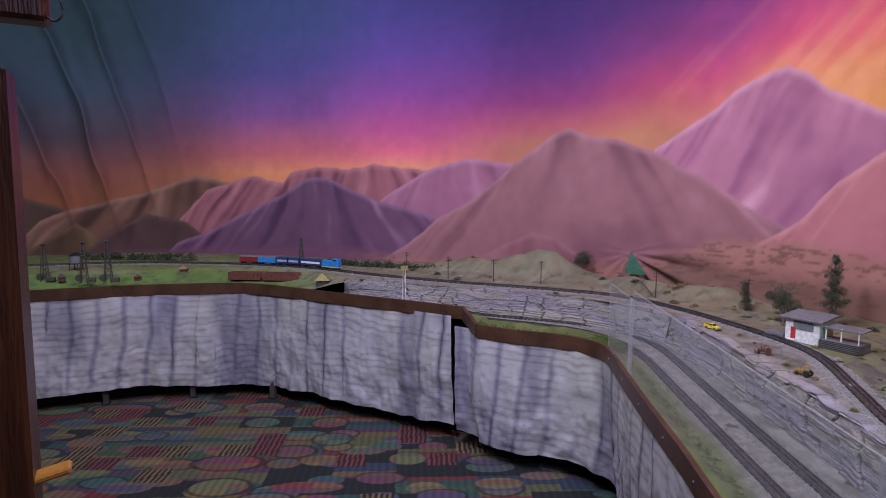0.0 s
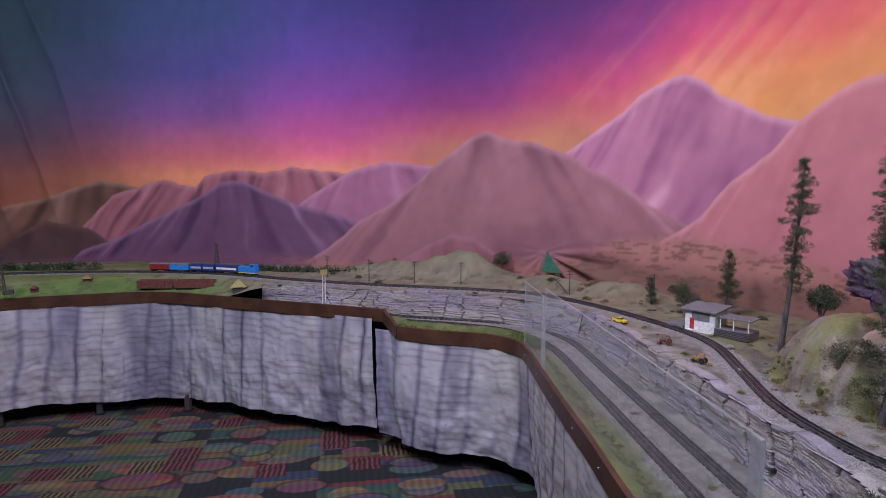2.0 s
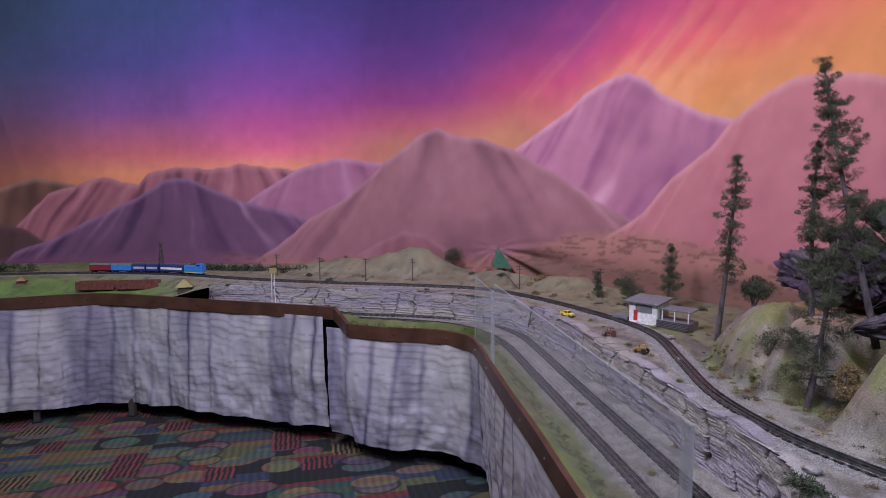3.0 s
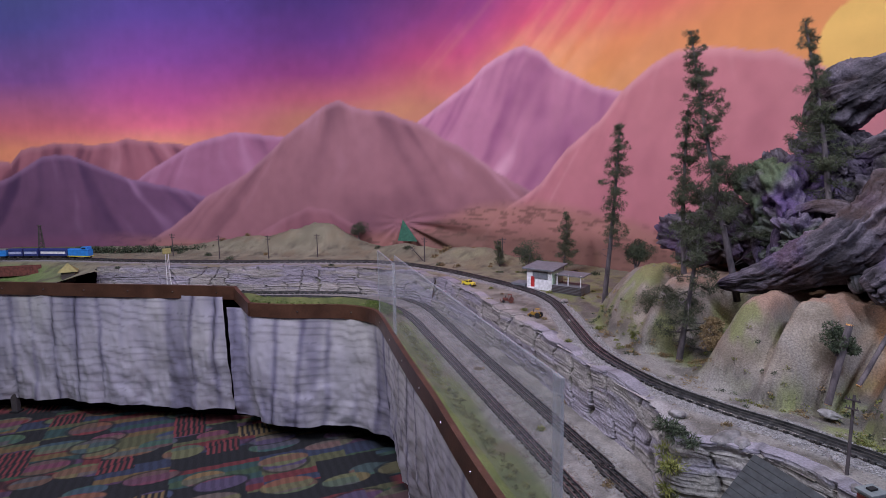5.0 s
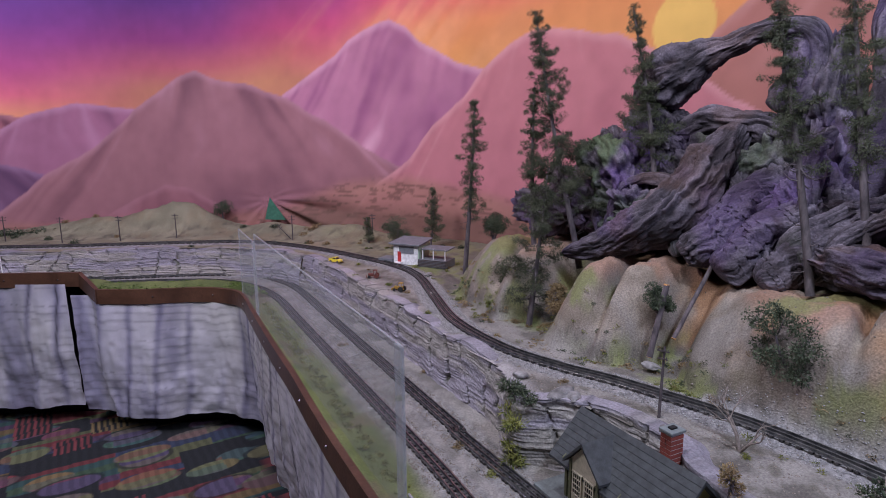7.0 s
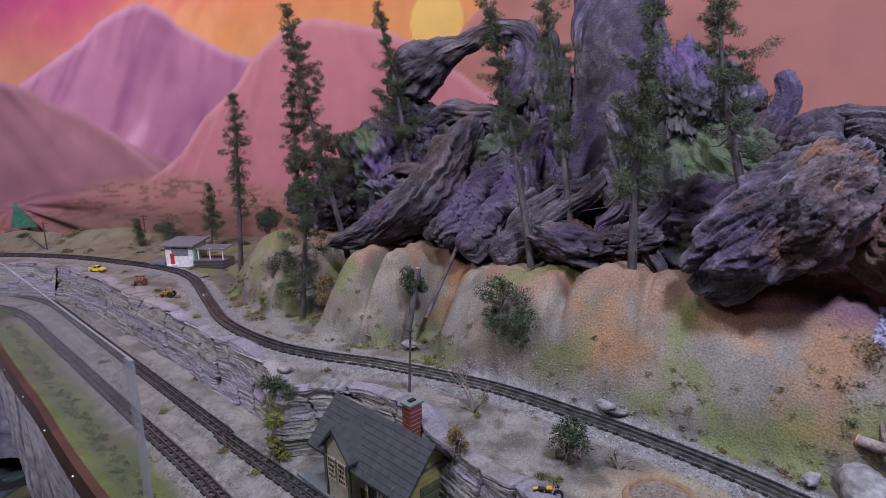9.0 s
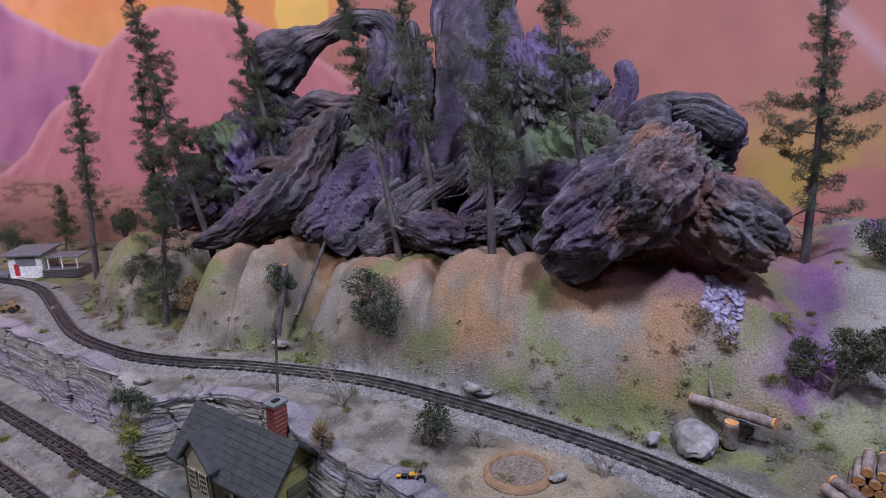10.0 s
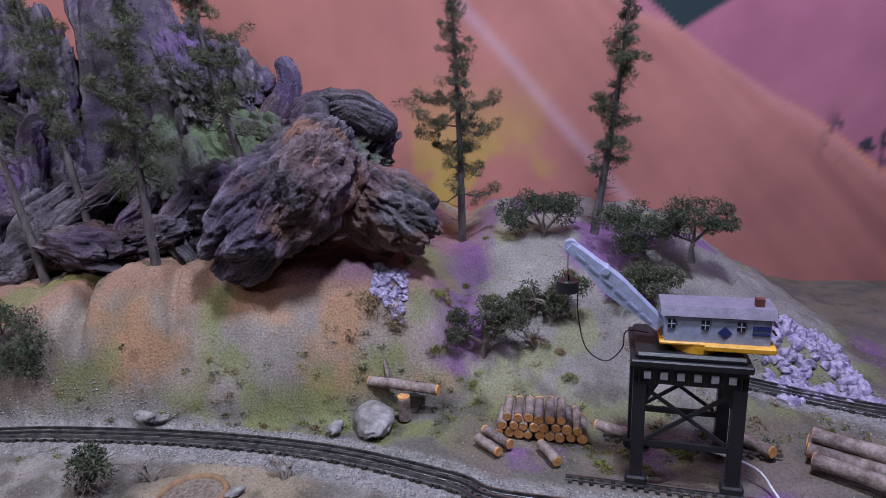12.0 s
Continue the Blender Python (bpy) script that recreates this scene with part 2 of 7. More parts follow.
# the dyed sky, column by column along the cloth: heights and colours
SKY = [
    (2.8, [(1.5, (150, 85, 55)), (1.75, (140, 80, 70)), (2.1, (85, 70, 85)), (2.5, (60, 78, 98)), (3.1, (48, 74, 84))]),
    (4.9, [(1.75, (232, 138, 90)), (1.92, (206, 98, 105)), (2.3, (130, 72, 145)), (2.7, (80, 72, 145)), (3.1, (62, 76, 130))]),
    (6.05, [(1.8, (242, 150, 108)), (1.94, (230, 102, 125)), (2.13, (195, 75, 140)), (2.4, (140, 65, 155)), (2.75, (98, 65, 155)), (3.1, (75, 65, 145))]),
    (7.3, [(1.98, (234, 148, 110)), (2.13, (226, 108, 125)), (2.3, (175, 65, 140)), (2.55, (120, 55, 145)), (2.8, (88, 50, 135)), (3.1, (72, 50, 130))]),
    (8.35, [(2.0, (238, 158, 104)), (2.2, (234, 116, 112)), (2.36, (222, 78, 124)), (2.6, (165, 60, 136)), (2.9, (110, 50, 130))]),
    (8.8, [(2.2, (242, 172, 106)), (2.35, (238, 132, 102)), (2.5, (230, 84, 114)), (2.75, (190, 64, 126)), (3.0, (140, 50, 120))]),
    (9.4, [(2.0, (242, 165, 76)), (2.3, (242, 148, 80)), (2.45, (238, 108, 98)), (2.65, (226, 78, 112)), (3.0, (190, 60, 120))]),
    (10.6, [(2.0, (238, 158, 78)), (2.4, (240, 148, 78)), (2.7, (236, 108, 98)), (3.1, (210, 70, 110))]),
]


def paint_sky(s, z):
    columns = np.stack([blend(stops, z) for _, stops in SKY])
    place = np.interp(s, [k for k, _ in SKY], np.arange(len(SKY)))
    low = np.minimum(place.astype(int), len(SKY) - 2)
    share = smooth(0, 1, place - low)[..., None]
    pick = lambda k: np.take_along_axis(columns, np.broadcast_to(k[None, ..., None], (1, *k.shape, 3)), 0)[0]
    return pick(low) * (1 - share) + pick(low + 1) * share


def paint_backdrop(s, z):
    warp = fbm(s * 0.9, z * 1.6, 3.0) - 0.5
    rays = np.exp(-((s - 9.0) / 0.75) ** 2)
    col = paint_sky(s - 0.55 * (z - 2.25) * rays + 0.25 * (fbm(s * 2.5, z * 1.2, 8.0) - 0.5), z + 0.12 * warp)
    # slanting rays over the high peak, mottled dye elsewhere
    beam = fbm((s - 1.05 * z) * 5.0, z * 0.5, 4.0)
    col = mix(col, lin((252, 176, 120)), 0.42 * rays * smooth(0.5, 0.72, beam) * smooth(3.0, 2.3, z))
    col = mix(col, lin((190, 60, 120)), 0.35 * rays * smooth(0.48, 0.3, beam))
    col = col * ((0.84 + 0.26 * fbm(s * 2.2, z * 2.6, 6.0)) * (1 + 0.20 * smooth(6.4, 5.6, s) * smooth(3.6, 4.6, s) - 0.22 * smooth(6.3, 7.0, s) * smooth(8.7, 8.1, s)))[..., None]
    sun = np.hypot(s - 10.77, z - 2.085)
    col = mix(col, lin((248, 198, 88)), smooth(0.158, 0.148, sun))

    def hill(col, points, low, mid, high, seed, rough=1.0, folds=5.0, slant=0.6, contrast=1.0, drift=0.0):
        """A painted hill: soft folds fanning down from its summit, paler on the side towards the evening light."""
        depth_all = ridge(points, s, rough, seed) - z
        here = depth_all > -0.01
        depth, sh, zh = depth_all[here], s[here], z[here]
        down = np.clip(depth, 0, 3)
        peak = max(points, key=lambda p: p[1])[0]
        fan = (sh - peak + drift * down) / (0.42 + down * slant) + 0.42 * (fbm(sh * 1.7, zh * 2.1, seed + 3.0, 3) - 0.5)
        relief = lambda f: vnoise(f * folds * 0.34 + seed, down * 1.1 + seed, 0.0) + 0.22 * vnoise(f * folds * 0.9 + seed, down * 2.2, 5.0)
        slope = (relief(fan + 0.05) - relief(fan - 0.05)) * 7.0 / folds
        lit = np.clip(0.42 + contrast * 0.95 * slope + 0.5 * (fbm(sh * 2.5, zh * 2.5, seed + 8.0, 3) - 0.5), 0, 1)
        paint = mix(np.broadcast_to(lin(low), (len(sh), 3)), lin(mid), smooth(0.05, 0.5, lit))
        paint = mix(paint, lin(high), smooth(0.5, 0.95, lit))
        paint = mix(paint, lin(high), smooth(0.06, 0.0, depth) * 0.55)
        out = col.copy()
        out[here] = mix(col[here], paint, smooth(-0.007, 0.007, depth))
        return out

    col = hill(col, [(2.0, 1.50), (2.28, 1.53), (2.52, 1.45), (2.7, 1.34), (3.0, 1.2)], (58, 42, 40), (92, 66, 58), (124, 92, 78), 14, 0.3)
    col = hill(col, [(2.4, 1.3), (2.68, 1.42), (3.27, 1.56), (3.62, 1.69), (3.82, 1.74), (4.0, 1.71), (4.22, 1.64), (4.52, 1.51), (5.0, 1.3)], (84, 54, 46), (130, 88, 72), (178, 138, 120), 1, 0.3, 6)
    col = hill(col, [(3.9, 1.6), (4.19, 1.69), (4.4, 1.74), (4.72, 1.67), (4.82, 1.77), (5.09, 1.82), (5.33, 1.80), (5.68, 1.835), (6.14, 1.79), (6.5, 1.7)], (122, 66, 84), (172, 100, 112), (206, 136, 146), 2, 0.4, 13, 0.3, 1.3)
    col = hill(col, [(5.5, 1.38), (5.79, 1.55), (6.05, 1.71), (6.22, 1.80), (6.56, 1.89), (6.94, 1.84), (7.6, 1.7)], (124, 72, 102), (172, 106, 136), (212, 152, 182), 3, 0.3, 9)
    col = hill(col, [(2.24, 0.98), (2.5, 1.17), (2.69, 1.28), (2.80, 1.20), (2.94, 1.05)], (70, 50, 38), (104, 76, 56), (134, 104, 76), 4, 0.3)
    col = hill(col, [(2.75, 1.0), (3.0, 1.2), (3.31, 1.37), (3.5, 1.33), (3.69, 1.28), (3.97, 1.09), (4.2, 1.0)], (64, 42, 44), (96, 66, 66), (120, 88, 84), 15, 0.3)
    col = hill(col, [(3.6, 1.08), (3.91, 1.20), (4.33, 1.40), (4.72, 1.57), (4.97, 1.71), (5.09, 1.725), (5.21, 1.72), (5.56, 1.57), (5.9, 1.48), (6.27, 1.39), (6.7, 1.25)], (82, 50, 88), (118, 76, 110), (172, 126, 164), 5, 0.3, 8, 0.6, 1.2)
    col = hill(col, [(7.7, 1.68), (8.09, 1.9), (8.3, 2.03), (8.5, 2.14), (8.6, 2.23), (8.76, 2.31), (8.89, 2.345), (9.0, 2.30), (9.12, 2.20), (9.21, 2.16), (9.38, 2.07), (9.56, 2.01), (9.8, 1.88), (10.1, 1.7)], (158, 86, 128), (194, 122, 150), (236, 176, 194), 6, 0.3, 9, 0.35, 1.25, 0.75)
    col = hill(col, [(5.75, 0.98), (6.01, 1.16), (6.32, 1.39), (6.67, 1.59), (6.82, 1.72), (6.97, 1.84), (7.17, 1.96), (7.34, 2.06), (7.46, 2.09), (7.58, 2.05), (7.69, 2.01), (7.82, 1.99), (8.07, 1.91), (8.27, 1.81), (8.6, 1.62), (8.81, 1.49), (9.1, 1.36)], (132, 84, 94), (166, 110, 116), (200, 142, 154), 7, 0.35, 6, 0.9, 1.0)
    col = hill(col, [(6.6, 1.02), (6.9, 1.2), (7.15, 1.30), (7.35, 1.27), (7.7, 1.1)], (128, 78, 88), (164, 104, 112), (186, 126, 136), 16, 0.3, 6)
    col = hill(col, [(10.6, 1.9), (10.85, 1.98), (11.04, 2.12), (11.3, 2.3), (11.8, 2.5), (12.4, 2.4), (13.0, 2.1), (13.29, 1.90), (13.47, 1.80), (13.8, 1.55), (14.05, 1.35), (14.6, 1.1)], (150, 92, 84), (186, 118, 104), (212, 150, 140), 8, 0.3, 6, 0.9, 0.8, 0.5)
    col = hill(col, [(8.8, 1.34), (9.03, 1.49), (9.21, 1.70), (9.43, 1.86), (9.57, 2.01), (9.75, 2.13), (9.9, 2.17), (10.05, 2.17), (10.19, 2.145), (10.43, 2.09), (10.54, 2.04), (10.7, 1.97), (10.95, 1.82), (11.3, 1.6)], (178, 100, 112), (204, 124, 130), (234, 168, 168), 9, 0.3, 8, 0.6, 0.9, 0.4)
    # right end: a dark notch of far forest, pink slopes and water
    east = smooth(13.22, 13.28, s)
    notch = ridge([(13.0, 2.2), (13.44, 1.80), (13.62, 1.90), (14.2, 2.3)], s, 0.2, 11)
    far = mix(np.broadcast_to(lin((160, 88, 112)), col.shape), lin((190, 118, 130)), fbm(s * 4, z * 4, 8.0))
    above = smooth(-0.012, 0.014, z - ridge([(13.0, 2.1), (13.26, 1.90), (13.44, 1.80), (13.8, 1.55), (14.05, 1.36), (14.6, 1.1)], s, 0.3, 8))
    col = mix(col, far, east * above)
    col = mix(col, lin((34, 56, 58)), east * smooth(-0.01, 0.014, z - notch))
    pines = smooth(0.62, 0.70, fbm(s * 40, z * 14, 5.0)) * smooth(0.11, 0.02, np.abs(z - ridge([(13.9, 1.47), (14.3, 1.37), (15, 1.3)], s, 0, 1))) * smooth(13.85, 13.95, s)
    col = mix(col, lin((48, 52, 62)), pines)
    water = smooth(0.0, 0.02, ridge([(13.5, 0.9), (13.66, 1.0), (14.1, 0.88), (14.8, 0.86)], s, 0.1, 2) - z) * smooth(13.45, 13.6, s)
    col = mix(col, blend([(0.55, (74, 60, 110)), (0.72, (62, 92, 104)), (0.88, (84, 92, 96)), (1.0, (96, 100, 92))], z + 0.1 * (fbm(s * 2, z * 14) - 0.5)), water)
    # the plain at the mountains' foot
    plain = smooth(0.0, 0.10, np.interp(s, [2, 4, 5.6, 6.2, 8.0, 8.5, 9.0, 9.6, 10.2], [1.0, 1.08, 1.14, 1.06, 1.18, 1.36, 1.42, 1.34, 1.2]) + 0.03 * (fbm(s * 5, 1.0) - 0.5) - z) * smooth(10.8, 9.8, s)
    dirt = mix(np.broadcast_to(lin((154, 98, 92)), col.shape), lin((196, 138, 118)), fbm(s * 3, z * 10, 2.0))
    dirt = mix(dirt, lin((104, 76, 60)), smooth(0.58, 0.68, fbm(s * 16, z * 60, 6.0)) * 0.7)
    dirt = mix(dirt, lin((96, 78, 56)), smooth(7.9, 8.3, s) * smooth(1.22, 1.08, z) * 0.7)
    dirt = mix(dirt, lin((128, 76, 110)), smooth(6.2, 5.2, s))
    # Shade in the pinched cloth's folds, painted as dark rays from the pinch.
    fold_shade = smooth(0.55, 0.9, np.sin(np.arctan2(z - 1.19, s - 7.95) * 13 + 1.5 * fbm(s * 4, z * 4))) * np.exp(-((s - 8.2) / 0.28) ** 2) * smooth(1.30, 1.18, z)
    dirt = mix(dirt, lin((70, 56, 40)), 0.6 * fold_shade)
    col = mix(col, dirt, plain * 0.9)
    # sprayed yellow and green at the foot of the east wall
    spray = smooth(0.5, 0.62, fbm(s * 6, z * 4, 9.0)) * smooth(0.42, 0.1, np.abs(s - 12.78)) * smooth(1.75, 1.35, z)
    col = mix(col, lin((186, 162, 46)), 0.75 * spray)
    col = mix(col, lin((206, 178, 190)), 0.35 * smooth(0.05, 0.0, np.abs((s - 12.9) - (1.75 - z) * 0.85 + 0.05 * warp)) * smooth(1.2, 1.3, z))
    col = col * (0.9 + 0.2 * fbm(s * 14, z * 14, 1.0))[..., None]
    grey = col.mean(-1, keepdims=True)
    return np.clip((col * 0.89 + grey * np.array([0.11, 0.11, 0.13])) * 0.92, 0.0, 0.9)


def build_backdrop():
    n = len(back_xy)
    zs = np.linspace(0.35, 3.46, 236)
    tang = np.gradient(back_xy, axis=0)
    tang /= np.linalg.norm(tang, axis=1)[:, None]
    inward = np.stack([tang[:, 1], -tang[:, 0]], -1)
    s = (back_s - BACK_ZERO)[:, None] + 0 * zs[None, :]
    z = zs[None, :] + 0 * s
    fold = 0.012 * (fbm(s * 3.0, z * 0.5, 2.0) - 0.5) + 0.006 * (fbm(s * 12, z * 1.0, 4.0) - 0.5)
    heavy = smooth(3.9, 2.6, s) * smooth(1.0, 1.9, z)
    fold = fold + 0.13 * heavy * (1 - np.abs(np.sin((s + 0.30 * (z - 1.6)) * 7.5 + 3 * (fbm(s * 1.5, z * 0.4) - 0.5)))) ** 2.2 + 0.05 * heavy * np.sin(s * 9)
    pleat = smooth(8.6, 9.0, s) * smooth(10.0, 9.4, s) * smooth(1.6, 2.4, z)
    fold = fold + 0.007 * pleat * np.sin((s - 0.5 * z) * 38)
    pinch = np.exp(-((s - 8.25) / 0.35) ** 2) * smooth(1.3, 1.1, z)
    fan = np.arctan2(z - 1.20, s - 7.95)
    fold = fold + 0.030 * pinch * np.sin(fan * 16 + 2 * fbm(s * 3, z * 3))
    x = back_xy[:, 0:1] + inward[:, 0:1] * fold
    y = back_xy[:, 1:2] + inward[:, 1:2] * fold
    verts = np.stack([x, y, z], -1).reshape(-1, 3)
    colours = paint_backdrop(s, z).reshape(-1, 3)
    piece("backdrop", mesh_of("backdrop", verts, grid_faces(n, len(zs)), True, colours), M_BACKDROP, "hanging cloth painted with pink mountains at sunset", "backdrop", kind="structure")


build_backdrop()


# ---- room ----
def build_room():
    # the weave is finer where the carpet lies open
    xs = np.concatenate([np.linspace(-5.2, -3.25, 40), np.arange(-3.2, 0.9, 0.0075), np.linspace(0.95, 2.4, 20)])
    ys = np.concatenate([np.linspace(-3.4, 1.25, 60), np.arange(1.3, 4.5, 0.0075), np.linspace(4.55, 5.4, 16)])
    X, Y = np.meshgrid(xs, ys, indexing="ij")
    c, sn = math.cos(0.06), math.sin(0.06)
    U, V = X * c + Y * sn, -X * sn + Y * c
    tones = np.array([lin(k) for k in ((34, 37, 40), (128, 52, 56), (56, 92, 88), (128, 104, 62), (60, 72, 98), (104, 108, 70), (96, 66, 96), (72, 100, 72))])

    def bands(u, v, salt):
        """Woven bands of colour that change along the roll."""
        k = np.floor(v / 0.062).astype(int)
        return tones[(1 + lattice(np.floor(u / 0.46).astype(int), k, salt) * 6.99).astype(int)]

    field = lattice(np.floor(U / 0.37).astype(int), np.floor(V / 0.185).astype(int), 3)
    col = np.where((field < 0.22)[..., None], tones[0], bands(U, V, 5) * 0.7)
    for salt, cell_u, cell_v, big in ((11, 0.40, 0.25, 1.0), (29, 0.31, 0.21, 0.8), (47, 0.52, 0.30, 1.1)):
        u, v = U / cell_u + 0.37 * salt, V / cell_v + 0.61 * salt
        iu, iv = np.floor(u).astype(int), np.floor(v).astype(int)
        r = [lattice(iu, iv, salt + k) for k in range(5)]
        rx, ry = (0.10 + 0.085 * r[0]) * big, (0.055 + 0.03 * r[1]) * big
        du = (u - iu - 0.5 - 0.12 * (r[2] - 0.5)) * cell_u / rx
        dv = (v - iv - 0.5 - 0.12 * (r[3] - 0.5)) * cell_v / ry
        reach = np.hypot(du, dv)
        seen = r[4] < 0.62
        col = mix(col, tones[0] * 0.8, smooth(1.25, 1.15, reach) * seen * 0.7 * (r[1] > 0.62))
        col = mix(col, 0.5 * bands(U, V, salt + 7) + 0.5 * tones[(1 + r[2] * 6.99).astype(int)], smooth(1.03, 0.97, reach) * seen)
    patch = lattice(np.floor(U / 0.185).astype(int), np.floor(V / 0.16 + 0.3).astype(int), 61)
    line = np.sin(U * 2 * math.pi / 0.031) > 0.1
    hue = tones[np.where(lattice(np.floor(U / 0.185).astype(int), np.floor(V / 0.16 + 0.3).astype(int), 67) < 0.6, 1, 3)]
    col = np.where((patch < 0.17)[..., None], np.where(line[..., None], hue, tones[0] * 0.9), col)
    col = (0.72 * col + 0.14 * col.mean(-1, keepdims=True)) * (0.85 + 0.3 * (np.sin(U * 2 * math.pi / 0.045) > 0))[..., None]
    verts = np.stack([X, Y, 0 * X], -1).reshape(-1, 3)
    piece("floor", mesh_of("floor", verts, grid_faces(len(xs), len(ys)), False, col.reshape(-1, 3)), M_CARPET, "multicoloured carpet with ovals and striped squares", "carpet", kind="structure")
    # Unseen ceiling, walls and under-floor, added dark to shut in and limit bounced light.
    piece("ceiling", mesh_of("ceiling", *slab(-5.3, 3.0, -3.6, 6.4, 3.5, 3.6)), M_WALL, kind="structure")
    piece("wall_south", mesh_of("wall_south", *slab(-5.3, 3.0, -3.6, -3.45, -0.02, 3.5)), M_WALL, kind="structure")
    piece("wall_west", mesh_of("wall_west", *slab(-5.35, -5.2, -3.45, 6.3, -0.02, 3.5)), M_WALL, kind="structure")
    piece("wall_north", mesh_of("wall_north", *slab(-5.2, 2.85, 6.2, 6.35, -0.02, 3.5)), M_WALL, kind="structure")
    piece("wall_east", mesh_of("wall_east", *slab(2.85, 3.0, -3.45, 6.35, -0.02, 3.5)), M_WALL, kind="structure")
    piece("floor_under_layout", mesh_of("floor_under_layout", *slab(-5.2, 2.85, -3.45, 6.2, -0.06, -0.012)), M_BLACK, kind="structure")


def slab(x0, x1, y0, y1, z0, z1):
    v = [(x, y, z) for x in (x0, x1) for y in (y0, y1) for z in (z0, z1)]
    return v, [(0, 1, 3, 2), (4, 6, 7, 5), (0, 4, 5, 1), (2, 3, 7, 6), (0, 2, 6, 4), (1, 5, 7, 3)]


build_room()


# ---- skirt and brown edge board ----
def strip(line, z_low, z_high, thick, step=0.03):
    """A board standing on edge along a plan line."""
    p, run = spline(line, step)
    t = np.gradient(p, axis=0)
    t /= np.linalg.norm(t, axis=1)[:, None]
    out = np.stack([-t[:, 1], t[:, 0]], -1)
    rows = []
    for off, z in ((thick, z_low), (thick, z_high), (0, z_high), (0, z_low)):
        rows.append(np.column_stack([p + out * off, np.broadcast_to(z, len(p))]))
    v = np.stack(rows, 1)
    n = len(p)
    f = [(i * 4 + k, (i + 1) * 4 + k, (i + 1) * 4 + (k + 1) % 4, i * 4 + (k + 1) % 4) for i in range(n - 1) for k in range(4)]
    f += [(3, 2, 1, 0), tuple((n - 1) * 4 + k for k in range(4))]
    return v.reshape(-1, 3), f


JOIN = [(0.27, 3.54), (0.235, 3.635), (0.192, 3.747)]
EDGE_BOARD = thing("edge_board", "brown painted board edging the layout, with screws", "edge board")
EDGE_BOARD["kind"] = "structure"
for line, z0, z1 in ((FASCIA_LOW, 0.772, 0.85), (FASCIA_HIGH, 0.832, 0.912)):
    part("board", mesh_of("board", *strip(line, z0, z1, 0.02), False), M_FASCIA, EDGE_BOARD)
jv, jf = strip(JOIN, 0, 1, 0.02, 0.04)
kz = np.clip((jv[:, 1] - 3.54) / 0.207, 0, 1)
jv[:, 2] = np.where(jv[:, 2] > 0.5, 0.85 + kz * 0.062, 0.772 + kz * 0.06)
part("sloping_board", mesh_of("sloping_board", jv, jf, False), M_FASCIA, EDGE_BOARD)
for line, z, step in ((FASCIA_LOW, 0.811, 0.315), (FASCIA_HIGH, 0.872, 0.297)):
    p, run = spline(line, 0.01)
    for dist in np.arange(0.12 if z > 0.85 else 0.24, run[-1], step):
        k = min(int(dist / 0.01), len(p) - 2)
        t = p[k + 1] - p[k]
        t = t / np.linalg.norm(t)
        o = np.array([-t[1], t[0]])
        a = p[k] + o * 0.018
        b = p[k] + o * 0.024
        part("screw", rod((*a, z), (*b, z), 0.005, 0.0035, 8), M_SCREW, EDGE_BOARD)


